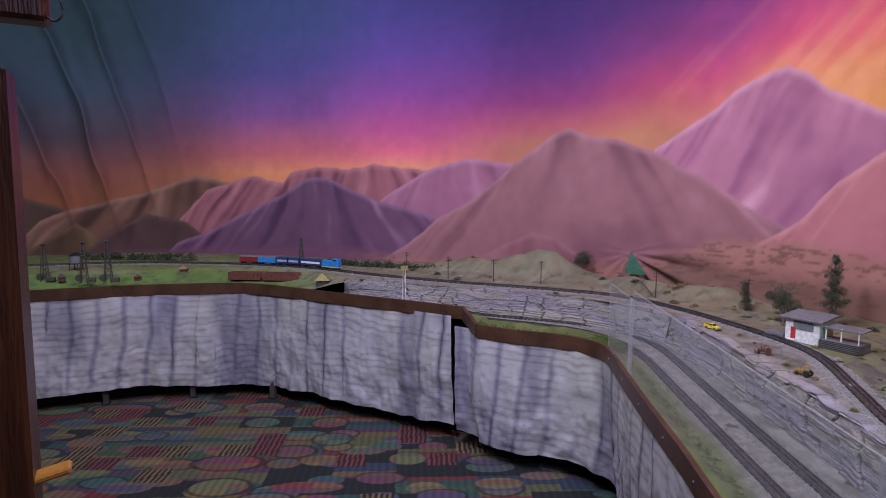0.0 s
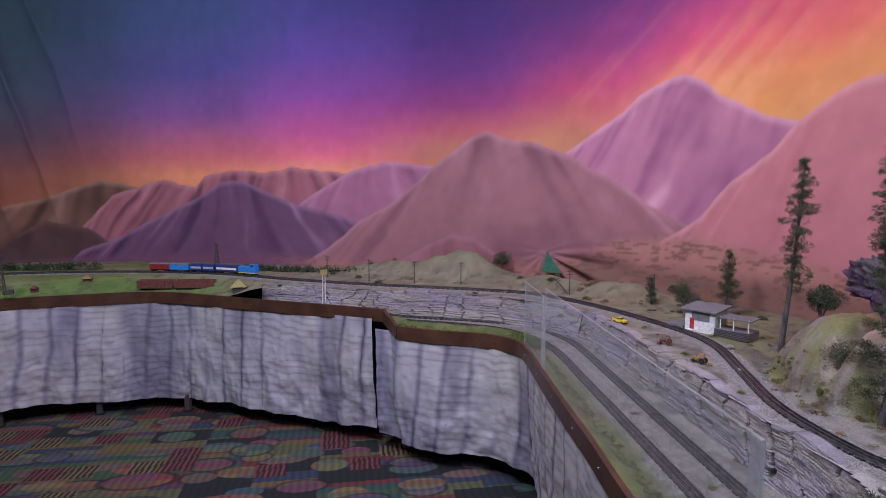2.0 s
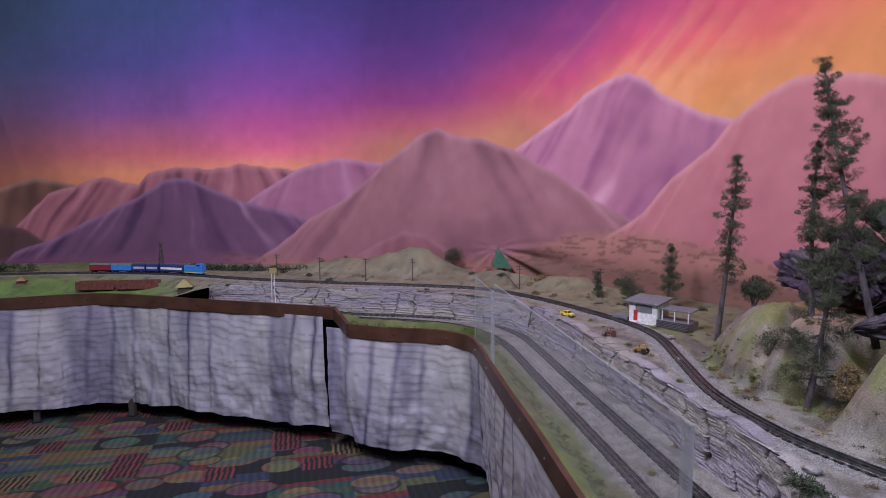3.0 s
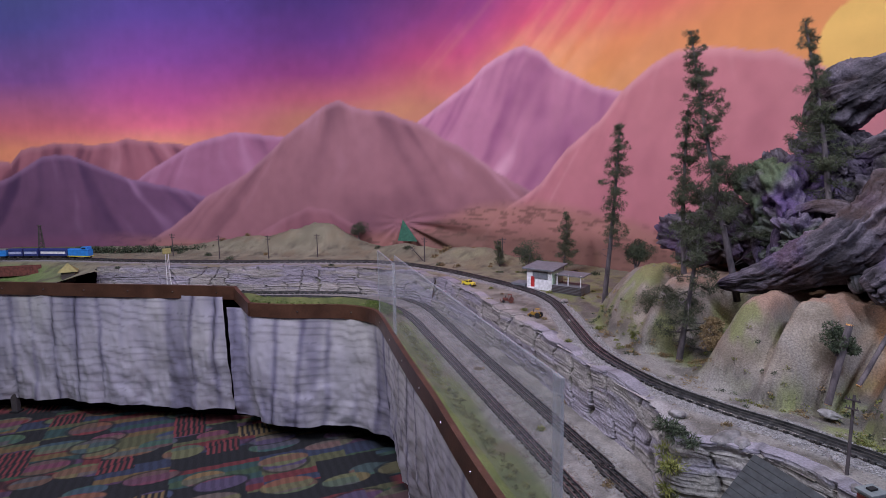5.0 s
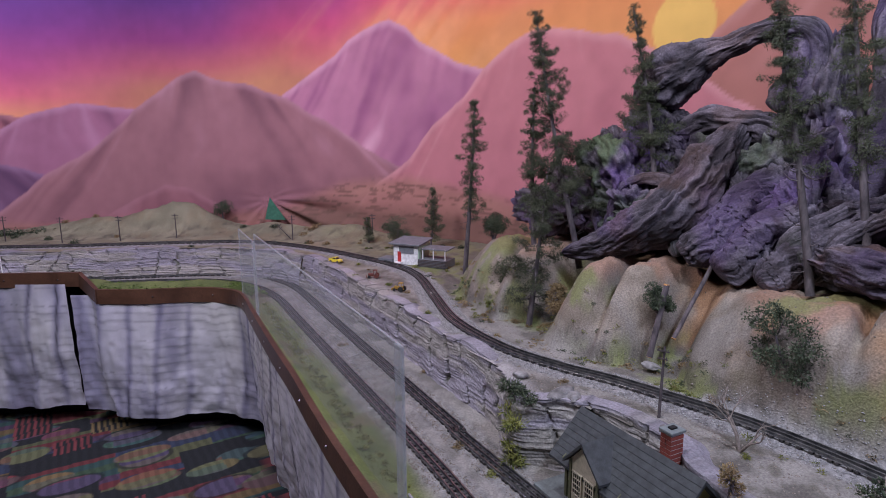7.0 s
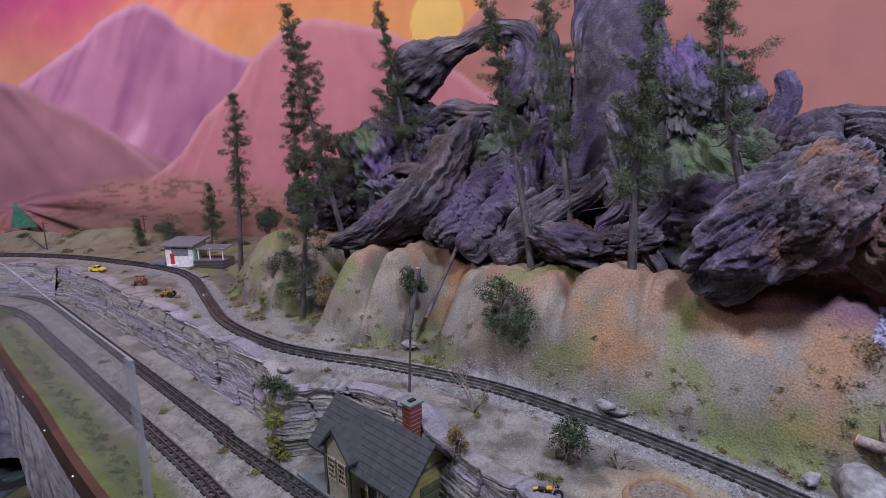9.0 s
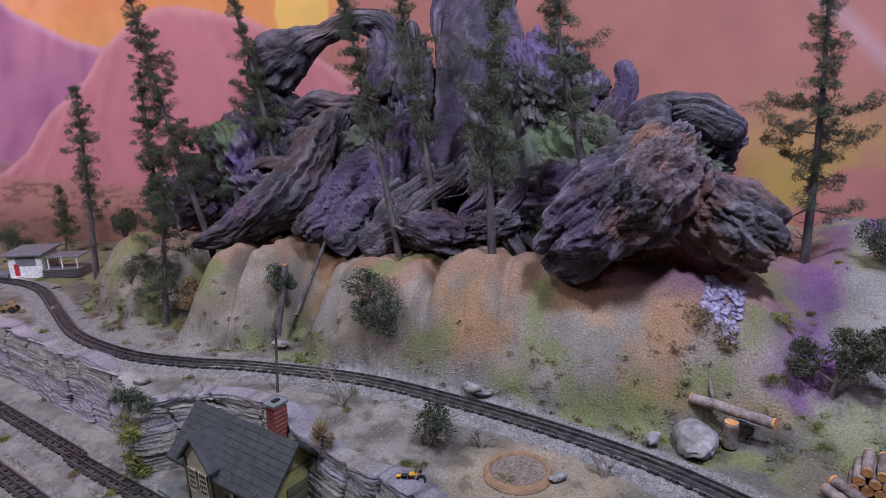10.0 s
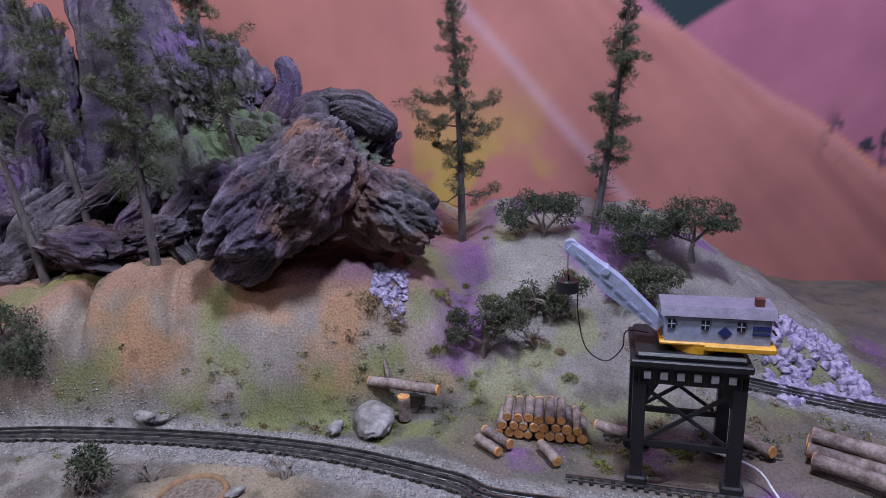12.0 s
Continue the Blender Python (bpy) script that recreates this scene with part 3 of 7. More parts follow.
def build_skirt(name, line, top, label, low=0.12):
    p, run = spline(line, 0.011)
    t = np.gradient(p, axis=0)
    t /= np.linalg.norm(t, axis=1)[:, None]
    out = np.stack([-t[:, 1], t[:, 0]], -1)
    v = np.linspace(0, 1, 72)
    S, V = run[:, None] + 3.1 * len(name) + 0 * v[None, :], v[None, :] + 0 * run[:, None]
    hem = low + 0.035 * (fbm(S * 2.2, 0.5) - 0.5) * 2 - 0.012
    z = top + (hem - top) * V
    fold = (0.020 * (fbm(S * 3.4, V * 0.8, 3.0) - 0.5) + 0.034 * (fbm(S * 9, V * 2.0, 5.0) - 0.5) + 0.014 * (fbm(S * 14, V * 9.0, 6.0) - 0.5)) * (0.3 + V) * 1.8
    fold = fold - 0.10 * V * V * 0.35
    x = p[:, 0:1] + out[:, 0:1] * (0.010 + fold)
    y = p[:, 1:2] + out[:, 1:2] * (0.010 + fold)
    Z = z
    # airbrushed rock: thin wavy courses, soft blue-grey uprights and pale knobs between
    lean = S + 0.10 * (Z - 0.5) + 0.07 * (fbm(S * 3.0, Z * 3.5, 2.0) - 0.5)
    col_pos = lean * 6.2 + 0.9 * (fbm(S * 1.1, 3.0, 6.0) - 0.5)
    column = np.floor(col_pos).astype(int)
    edge = np.abs(np.mod(col_pos, 1) - 0.5) * 2
    course = Z * 21 + 2.2 * (fbm(S * 2.4, Z * 2.2, 8.0) - 0.5) + 0.9 * (fbm(S * 8, Z * 5, 4.0) - 0.5) + 0.5 * lattice(column, 2, 9)
    rip = np.abs(np.mod(course, 1) - 0.5) * 2
    faint = fbm(S * 3.5, np.floor(course) * 0.8, 6.0)
    tone = 0.53 + 0.18 * (fbm(S * 9, Z * 13, 1.0) - 0.5)
    tone = tone * (1 - 0.34 * smooth(0.45, 1.0, rip) * smooth(0.3, 0.6, faint))
    upright = smooth(0.62, 1.0, edge) * smooth(0.34, 0.62, fbm(S * 2.6, Z * 1.6, 7.0))
    hard = np.exp(-((1 - edge) / 0.07) ** 2) * smooth(0.56, 0.70, fbm(S * 1.9, Z * 1.2, 17.0))
    wash = smooth(0.46, 0.72, fbm(S * 4.5, Z * 0.9, 12.0))
    tone = tone * (1 - 0.42 * upright) * (1 - 0.72 * hard) * (1 - 0.38 * wash) * (0.80 + 0.36 * fbm(S * 1.8, Z * 2.6, 9.0))
    cool = np.clip(0.2 + 0.5 * upright + 0.5 * wash + 1.1 * (fbm(S * 1.4, Z * 1.2, 14.0) - 0.45), 0, 1)
    col = tone[..., None] * mix(np.broadcast_to(np.array([1.0, 0.985, 0.95]), (*S.shape, 3)), np.array([0.83, 0.80, 1.12]), cool)
    n = len(p)
    piece(name, mesh_of(name, np.stack([x, y, Z], -1).reshape(-1, 3), grid_faces(n, len(v)), True, col.reshape(-1, 3)), M_SKIRT, label, "cloth skirt")


build_skirt("skirt_cloth", FASCIA_LOW + [(0.235, 3.63), (0.135, 3.70)], 0.80, "grey cloth skirt printed with layered rock")
build_skirt("skirt_cloth", [(0.115, 3.765), (-0.08, 3.875)] + FASCIA_HIGH[2:], 0.85, "grey rock-patterned cloth skirt hanging round the far bay")
bay, bay_run = spline(FASCIA_LOW + FASCIA_HIGH, 0.1)
bay_t = np.gradient(bay, axis=0)
bay_t /= np.linalg.norm(bay_t, axis=1)[:, None]
back_line = [tuple(q) for q in bay + 0.2 * np.stack([bay_t[:, 1], -bay_t[:, 0]], -1)]
for k in range(30, len(bay) - 2, 6):
    if bay[k, 0] > -1.2:
        continue
    q = bay[k] + 0.07 * np.array([bay_t[k, 1], -bay_t[k, 0]])
    leg = thing("table_leg", "grey timber leg under the layout's edge", "table leg", (q[0], q[1], 0), math.degrees(math.atan2(bay_t[k, 1], bay_t[k, 0])), "legs of the layout table")
    part("post", box(0.04, 0.04, 0.75, (0, 0, 0.375), bevel=0.003), M_WALL, leg)
    part("foot", box(0.06, 0.06, 0.012, (0, 0, 0.006), bevel=0.002), M_BLACK, leg)
# Black sheet added behind the skirt, standing for the dark under the table.
piece("under_table_dark", mesh_of("under_table_dark", *strip(back_line, -0.01, 0.76, 0.01, 0.1)), M_BLACK, kind="structure")

# ---- terrain ----
main_line = [tuple(q) for q in spline(MAIN, 0.05)[0]]
TOE = [(-3.0, 1.62), (-0.5, 1.60), (-0.25, 1.69), (-0.1, 1.70), (0.0, 1.655), (0.33, 1.605), (0.46, 1.585), (0.6, 1.555), (0.72, 1.535), (0.84, 1.56), (0.93, 1.60), (1.02, 1.66), (1.10, 1.60), (1.18, 1.53), (1.26, 1.52), (1.33, 1.50), (1.40, 1.52), (1.50, 1.60), (1.58, 1.58), (1.65, 1.50), (1.8, 1.52), (1.95, 1.56), (2.1, 1.62), (2.3, 1.9), (2.6, 2.6)]


def layout_height(x, y):
    """The height of the upper ground at plan places."""
    z = HIGH_Z - 0.002 + 0.010 * (fbm(x * 7, y * 7, 1.0) - 0.5)
    toe = np.interp(y, [a for a, _ in TOE], [b for _, b in TOE])
    toe = toe + 0.022 * (fbm(y * 12, 2.0) - 0.5)
    # rounded bluffs
    width = 0.19 + 0.03 * np.sin(y * 9)
    u = np.clip((x - toe) / width, 0, 1)
    rise = np.interp(y, [-0.25, -0.1, 0.0, 0.3, 0.43, 0.6, 0.8, 1.02, 1.2, 1.45, 1.6, 1.9, 2.15, 2.4], [0.20, 0.27, 0.30, 0.285, 0.315, 0.27, 0.255, 0.22, 0.265, 0.23, 0.25, 0.24, 0.16, 0.0])
    bluff = rise * np.sin(u * math.pi / 2) ** 0.85
    for gy, gw, gd in ((1.02, 0.05, 0.80), (1.47, 0.07, 0.82), (1.235, 0.028, 0.5), (0.56, 0.02, 0.22), (1.75, 0.03, 0.3), (0.36, 0.012, 0.12)):
        bluff = bluff * (1 - gd * np.exp(-((y - gy - 0.25 * (x - 1.65)) / gw) ** 2) * smooth(1.86, 1.74, x))
    bluff = bluff + 0.10 * smooth(1.85, 2.5, x) * smooth(-0.2, 0.2, y) * smooth(2.4, 1.9, y)
    # the open slope
    slope = 0.29 * np.clip((x - 1.60) / 0.52, 0, 1) ** 1.1
    fall = np.interp(y, [-1.3, -1.18, -1.02, -0.9, -0.76, -0.5], [0.0, 0.06, 0.36, 0.7, 0.92, 1.0])
    w = smooth(-0.30, -0.12, y)
    z = z + bluff * w + slope * fall * (1 - w)
    rough = smooth(0.0, 0.05, bluff * w + slope * fall * (1 - w))
    rill = np.abs(2 * fbm(y * 13 + 0.8 * fbm(x * 6, y * 6, 2.0), (x - toe) * 5.0, 3.0) - 1)
    z = z + rough * (0.034 * (fbm(x * 12, y * 12, 4.0) - 0.5) + 0.018 * (fbm(x * 45, y * 45, 6.0) - 0.5) + 0.030 * w * (rill - 0.3) * smooth(1.0, 0.5, u))
    # far hill behind the poles and low mounds by the corner
    for cx, cy, r1, r2, turn, h in ((0.82, 4.50, 0.30, 0.16, -0.5, 0.17), (0.42, 4.68, 0.34, 0.16, -0.5, 0.085), (1.30, 4.0, 0.26, 0.13, -0.8, 0.07), (1.68, 3.62, 0.30, 0.14, -0.95, 0.085), (0.05, 4.85, 0.3, 0.12, -0.5, 0.05)):
        a, b = (x - cx) * math.cos(turn) + (y - cy) * math.sin(turn), -(x - cx) * math.sin(turn) + (y - cy) * math.cos(turn)
        g = np.exp(-(a / r1) ** 2 - (b / r2) ** 2)
        z = z + h * g * (0.75 + 0.5 * fbm(x * 9, y * 9, 7.0)) + 0.014 * g * (fbm(x * 30, y * 30) - 0.5)
    # the west side falls towards the edge board
    west = smooth(-0.6, -0.95, x)
    d = line_distance(x, y, FASCIA_HIGH)[0]
    z = z + west * ((0.905 - HIGH_Z) * smooth(0.34, 0.04, d) + 0.015 * (fbm(x * 5, y * 5, 2.0) - 0.5))
    # the bed of the main track
    dm = line_distance(x, y, main_line)[0]
    flat = smooth(0.075, 0.035, dm)
    de = line_distance(x, y, EAST)[0]
    flat_e = smooth(0.11, 0.045, de)
    z = z * (1 - flat_e) + (HIGH_Z + 0.010) * flat_e
    return z * (1 - flat) + (HIGH_Z + 0.001) * flat, np.minimum(dm, de + 0.005)


def paint_ground(x, y, z, dm):
    a, b, c = fbm(x * 5, y * 5, z * 5 + 1), fbm(x * 16, y * 16, z * 16 + 2), fbm(x * 9, y * 9, z * 9 + 7)
    h = z - HIGH_Z
    col = mix(np.broadcast_to(np.array([0.12, 0.108, 0.094]), (*np.shape(x), 3)), np.array([0.245, 0.227, 0.205]), smooth(0.35, 0.65, b))
    bluff = smooth(0.02, 0.07, h) * (y > -0.3) * (x > 1.4)
    tan = mix(np.broadcast_to(np.array([0.19, 0.155, 0.12]), (*np.shape(x), 3)), np.array([0.29, 0.245, 0.20]), smooth(0.3, 0.7, fbm(x * 24, y * 24, z * 24 + 7)))
    tan = mix(tan, np.array([0.225, 0.205, 0.185]), 0.7 * smooth(0.45, 0.6, c))
    col = mix(col, tan, bluff)
    col = mix(col, np.array([0.36, 0.19, 0.085]), 0.7 * bluff * smooth(0.50, 0.64, a))
    col = mix(col, np.array([0.33, 0.165, 0.10]), 0.6 * bluff * smooth(0.19, 0.25, h + 0.06 * (b - 0.5)) * smooth(0.34, 0.5, c))
    col = mix(col, np.array([0.17, 0.19, 0.065]), 0.75 * bluff * smooth(0.54, 0.64, fbm(x * 7, y * 7, z * 4 + 12) + 0.16 * (b - 0.5)))
    col = mix(col, np.array([0.15, 0.17, 0.05]), 0.85 * smooth(1.5, 1.58, x) * smooth(0.10, 0.02, h + 0.05 * (c - 0.5)) * smooth(0.4, 0.58, b) * (dm > 0.06))
    slope = smooth(-0.2, -0.34, y) * smooth(0.02, 0.06, h)
    col = mix(col, mix(np.broadcast_to(np.array([0.16, 0.145, 0.135]), (*np.shape(x), 3)), np.array([0.31, 0.285, 0.26]), b), slope)
    col = mix(col, np.array([0.17, 0.06, 0.22]), 0.75 * smooth(-0.12, -0.25, y) * smooth(0.60, 0.68, fbm(x * 5, y * 5, 21.0)) + 0.5 * bluff * smooth(0.15, -0.05, y) * smooth(0.24, 0.28, h) * (c > 0.45))
    col = mix(col, np.array([0.20, 0.21, 0.07]), 0.55 * smooth(-0.2, -0.35, y) * smooth(0.62, 0.68, fbm(x * 6, y * 6, 33.0)))
    yard = smooth(-0.15, -0.3, y) * smooth(0.03, 0.01, h) * (x > 1.42)
    col = mix(col, np.array([0.15, 0.115, 0.10]), 0.8 * yard * smooth(0.35, 0.55, b))
    col = mix(col, np.array([0.30, 0.235, 0.15]), 0.7 * smooth(0.2, 0.12, np.hypot(x - 1.36, y - 0.14)))
    far = smooth(2.4, 3.2, y)
    straw = mix(np.broadcast_to(np.array([0.17, 0.16, 0.105]), (*np.shape(x), 3)), np.array([0.29, 0.275, 0.17]), b)
    col = mix(col, straw, far * 0.85)
    col = mix(col, np.array([0.20, 0.15, 0.09]), far * 0.5 * smooth(0.5, 0.7, c))
    west = smooth(-0.7, -1.2, x)
    lawn = mix(np.broadcast_to(np.array([0.07, 0.14, 0.03]), (*np.shape(x), 3)), np.array([0.17, 0.25, 0.07]), b)
    dry = mix(np.broadcast_to(np.array([0.22, 0.20, 0.12]), (*np.shape(x), 3)), np.array([0.16, 0.2, 0.06]), smooth(0.4, 0.6, a))
    col = mix(col, mix(dry, lawn, smooth(0.32, 0.2, line_distance(x, y, FASCIA_HIGH)[0])), west)
    grit = np.array([0.24, 0.23, 0.225]) * (0.5 + 1.0 * vnoise(x * 130, y * 130))[..., None]
    patch = fbm(x * 11, y * 11, 41.0)
    shelf = smooth(0.085, 0.03, line_distance(x, y, CLIFF)[0] + 0.05 * (patch - 0.5)) * smooth(0.04, 0.02, h) * (y < 3.0) * (y > 1.0)
    col = mix(col, np.array([0.40, 0.375, 0.37]) * (0.7 + 0.6 * b)[..., None], 0.8 * shelf)
    col = col * (0.74 + 0.52 * patch)[..., None]
    col = mix(col, np.array([0.085, 0.075, 0.055]), 0.7 * smooth(0.58, 0.68, fbm(x * 24, y * 24, z * 24 + 9)) * smooth(0.12, 0.02, h))
    col = mix(col, grit, smooth(0.075, 0.05, dm + 0.03 * (b - 0.5)) * smooth(0.03, 0.012, h))
    return col


UPPER = [(x, y) for x, y in CLIFF] + FASCIA_HIGH[3:] + [(-4.9, 3.0)] + [(x + 0.02, y + 0.02) for x, y in BACK[1:]] + [(2.3, -3.2), (1.16, -3.2)]
LAYOUT = FASCIA_LOW + FASCIA_HIGH + [(-4.9, 3.0)] + BACK[1:] + [(0.755, -3.2)]


def ground_sheet(name, x0, x1, y0, y1, step, label):
    xs, ys = np.arange(x0, x1 + step / 2, step), np.arange(y0, y1 + step / 2, step)
    X, Y = np.meshgrid(xs, ys, indexing="ij")
    Z, dm = layout_height(X, Y)
    keep = inside(X, Y, UPPER)
    col = paint_ground(X, Y, Z, dm)
    f = grid_faces(len(xs), len(ys))
    f = f[keep.ravel()[f].all(1)]
    used = np.unique(f)
    new_id = np.zeros(X.size, int)
    new_id[used] = np.arange(len(used))
    verts = np.stack([X, Y, Z], -1).reshape(-1, 3)[used]
    return piece(name, mesh_of(name, verts, new_id[f], True, col.reshape(-1, 3)[used]), M_TERRAIN, label, "model ground", kind="structure")


ground_sheet("ground_bluffs", 1.12, 2.72, -2.5, 2.2, 0.0085, "sculpted tan bluffs and sandy model ground")
ground_sheet("ground_far", -4.9, 2.72, 2.2, 6.0, 0.02, "straw-coloured model plain with a grassy hill")


def low_ground():
    step = 0.014
    xs, ys = np.arange(-0.8, 1.45, step), np.arange(-2.5, 4.4, step)
    X, Y = np.meshgrid(xs, ys, indexing="ij")
    near = line_distance(X, Y, CLIFF)[0] < 0.07
    keep = inside(X, Y, LAYOUT) & (~inside(X, Y, UPPER) | near)
    d = line_distance(X, Y, FASCIA_LOW + FASCIA_HIGH[:5])[0]
    keep |= d < 0.0165
    dt = np.minimum(line_distance(X, Y, TRACK_A)[0], line_distance(X, Y, TRACK_B)[0])
    b, a = fbm(X * 16, Y * 16, 2.0), fbm(X * 5, Y * 5, 9.0)
    Z = LOW_Z + 0.010 * (b - 0.5) + 0.018 * smooth(0.07, 0.01, d) + 0.045 * smooth(3.12, 3.28, Y) * smooth(0.13, 0.07, d) * smooth(0.0, 0.045, d) * (0.6 + 0.8 * a)
    Z = Z * (1 - smooth(0.05, 0.035, dt)) + (LOW_Z + 0.001) * smooth(0.05, 0.035, dt)
    col = mix(np.broadcast_to(np.array([0.14, 0.13, 0.115]), (*X.shape, 3)), np.array([0.27, 0.25, 0.225]), smooth(0.35, 0.65, b))
    grit = np.array([0.22, 0.21, 0.20]) * (0.5 + 0.9 * vnoise(X * 110, Y * 110))[..., None]
    col = mix(col, grit, smooth(0.075, 0.045, dt + 0.03 * (a - 0.5)))
    green = mix(np.broadcast_to(np.array([0.055, 0.075, 0.022]), (*X.shape, 3)), np.array([0.15, 0.17, 0.055]), b)
    col = mix(col, green, smooth(0.17, 0.10, d + 0.10 * (a - 0.5)))
    col = mix(col, np.array([0.12, 0.09, 0.06]), 0.6 * smooth(0.52, 0.64, fbm(X * 9, Y * 9, 5.0)) * smooth(0.17, 0.1, d) * smooth(3.2, 3.0, Y))
    f = grid_faces(len(xs), len(ys))
    f = f[keep.ravel()[f].all(1)]
    used = np.unique(f)
    new_id = np.zeros(X.size, int)
    new_id[used] = np.arange(len(used))
    verts = np.stack([X, Y, Z], -1).reshape(-1, 3)[used]
    piece("ground_yard", mesh_of("ground_yard", verts, new_id[f], True, col.reshape(-1, 3)[used]), M_TERRAIN, "sandy rail yard ground with grass along the edge", "model ground", kind="structure")


low_ground()


# ---- layered cliff ----
def cliff_wall(name, line, z0, z1, label, seed, blocky=1.0):
    p, run = spline(line, 0.0065)
    t = np.gradient(p, axis=0)
    t /= np.linalg.norm(t, axis=1)[:, None]
    out = np.stack([-t[:, 1], t[:, 0]], -1)
    v = np.concatenate([np.linspace(0, 1, 46), [1.0, 1.0, 1.0]])
    S, V = run[:, None] + seed * 3.7 + 0 * v[None, :], v[None, :] + 0 * run[:, None]
    cap = np.zeros(49)
    cap[46:] = (0.012, 0.04, 0.09)
    path = S * 8.0 + 2.4 * fbm(S * 5, V * 0.9, 1.0 + seed) + 0.5 * lattice(0 * S.astype(int), np.floor(V * 4.3 + 0.8 * fbm(S * 2, 4.0)).astype(int), seed)
    col_id = np.floor(path)
    edge = np.mod(path, 1)
    groove = np.exp(-(np.minimum(edge, 1 - edge) / 0.05) ** 2) * smooth(0.34, 0.52, fbm(S * 6, V * 3.0, 11.0 + seed))
    block = lattice(col_id.astype(int), np.floor(V * 3.2).astype(int), seed)
    strata = V * 23 + 2.6 * (fbm(S * 1.9, 2.0, seed) - 0.5) * 2 + 1.3 * (fbm(V * 4 + S * 0.6, S * 1.3, seed) - 0.5) * 2 + 0.8 * (fbm(S * 9, V * 2, 3.0) - 0.5) + lattice(col_id.astype(int), 3, seed) * 0.7
    layer = lattice(np.floor(strata).astype(int), 5, seed + col_id.astype(int) % 3)
    seam = np.abs(np.mod(strata, 1) - 0.5) * 2
    # the plain brow ends where the face meets the ground above
    off = 0.005 * (fbm(S * 55, V * 16, 8.0) - 0.5) + 0.008 * (block - 0.4) * blocky + 0.0032 * (layer - 0.5) - 0.0020 * smooth(0.72, 1, seam) - 0.014 * groove * blocky + 0.016 * (fbm(S * 14, V * 4, 4.0) - 0.5)
    off = off + 0.03 * (1 - V) + 0.02 * (fbm(S * 1.6, 3.0) - 0.5)
    off = np.where(cap[None, :] > 0, off - cap[None, :], off)
    z = z0 + (z1 - z0) * V + 0.022 * V * (fbm(S * 5, 2.0 + seed) - 0.5) * 2 + np.where(V > 0.9, 0.010 * (block - 0.5), 0)
    z = np.where(cap[None, :] > 0.05, z - 0.03, z + np.where(cap[None, :] > 0, 0.006 * (fbm(S * 9, cap[None, :] * 60, 5.0) - 0.5), 0))
    x, y = p[:, 0:1] + out[:, 0:1] * off, p[:, 1:2] + out[:, 1:2] * off
    tone = 0.36 + 0.10 * (layer - 0.5) + 0.20 * (fbm(S * 20, V * 26, 5.0) - 0.5)
    tone = tone * (1 - 0.30 * smooth(0.70, 1, seam) * smooth(0.35, 0.6, fbm(S * 7, np.floor(strata), 2.0))) * (1 - 0.45 * groove)
    tone = tone * (0.75 + 0.5 * fbm(S * 3, V * 2, 9.0))
    col = tone[..., None] * mix(np.broadcast_to(np.array([1.0, 0.93, 0.86]), (*S.shape, 3)), np.array([0.95, 0.88, 1.0]), smooth(0.4, 0.6, fbm(S * 5, V * 6, 3.0)))
    col = mix(col, np.array([0.12, 0.13, 0.05]), 0.6 * smooth(0.6, 0.7, fbm(S * 8, V * 2, 13.0)) * groove)
    piece(name, mesh_of(name, np.stack([x, y, z], -1).reshape(-1, 3), grid_faces(len(p), len(v)), False, np.clip(col * 0.74, 0.02, 0.7).reshape(-1, 3)), M_ROCK, label, "rock face")


cliff_wall("rock_cliff", CLIFF[9:16], LOW_Z - 0.01, 1.0, "pale layered limestone cliff beside the yard tracks", 1)
cliff_wall("rock_cliff", CLIFF[15:], LOW_Z - 0.01, 0.995, "long low layered grey cliff under the far track", 2, 0.7)
cliff_wall("rock_cliff", CLIFF[:10], LOW_Z - 0.01, 1.0, "pale stone wall curving behind the little depot", 3, 0.8)


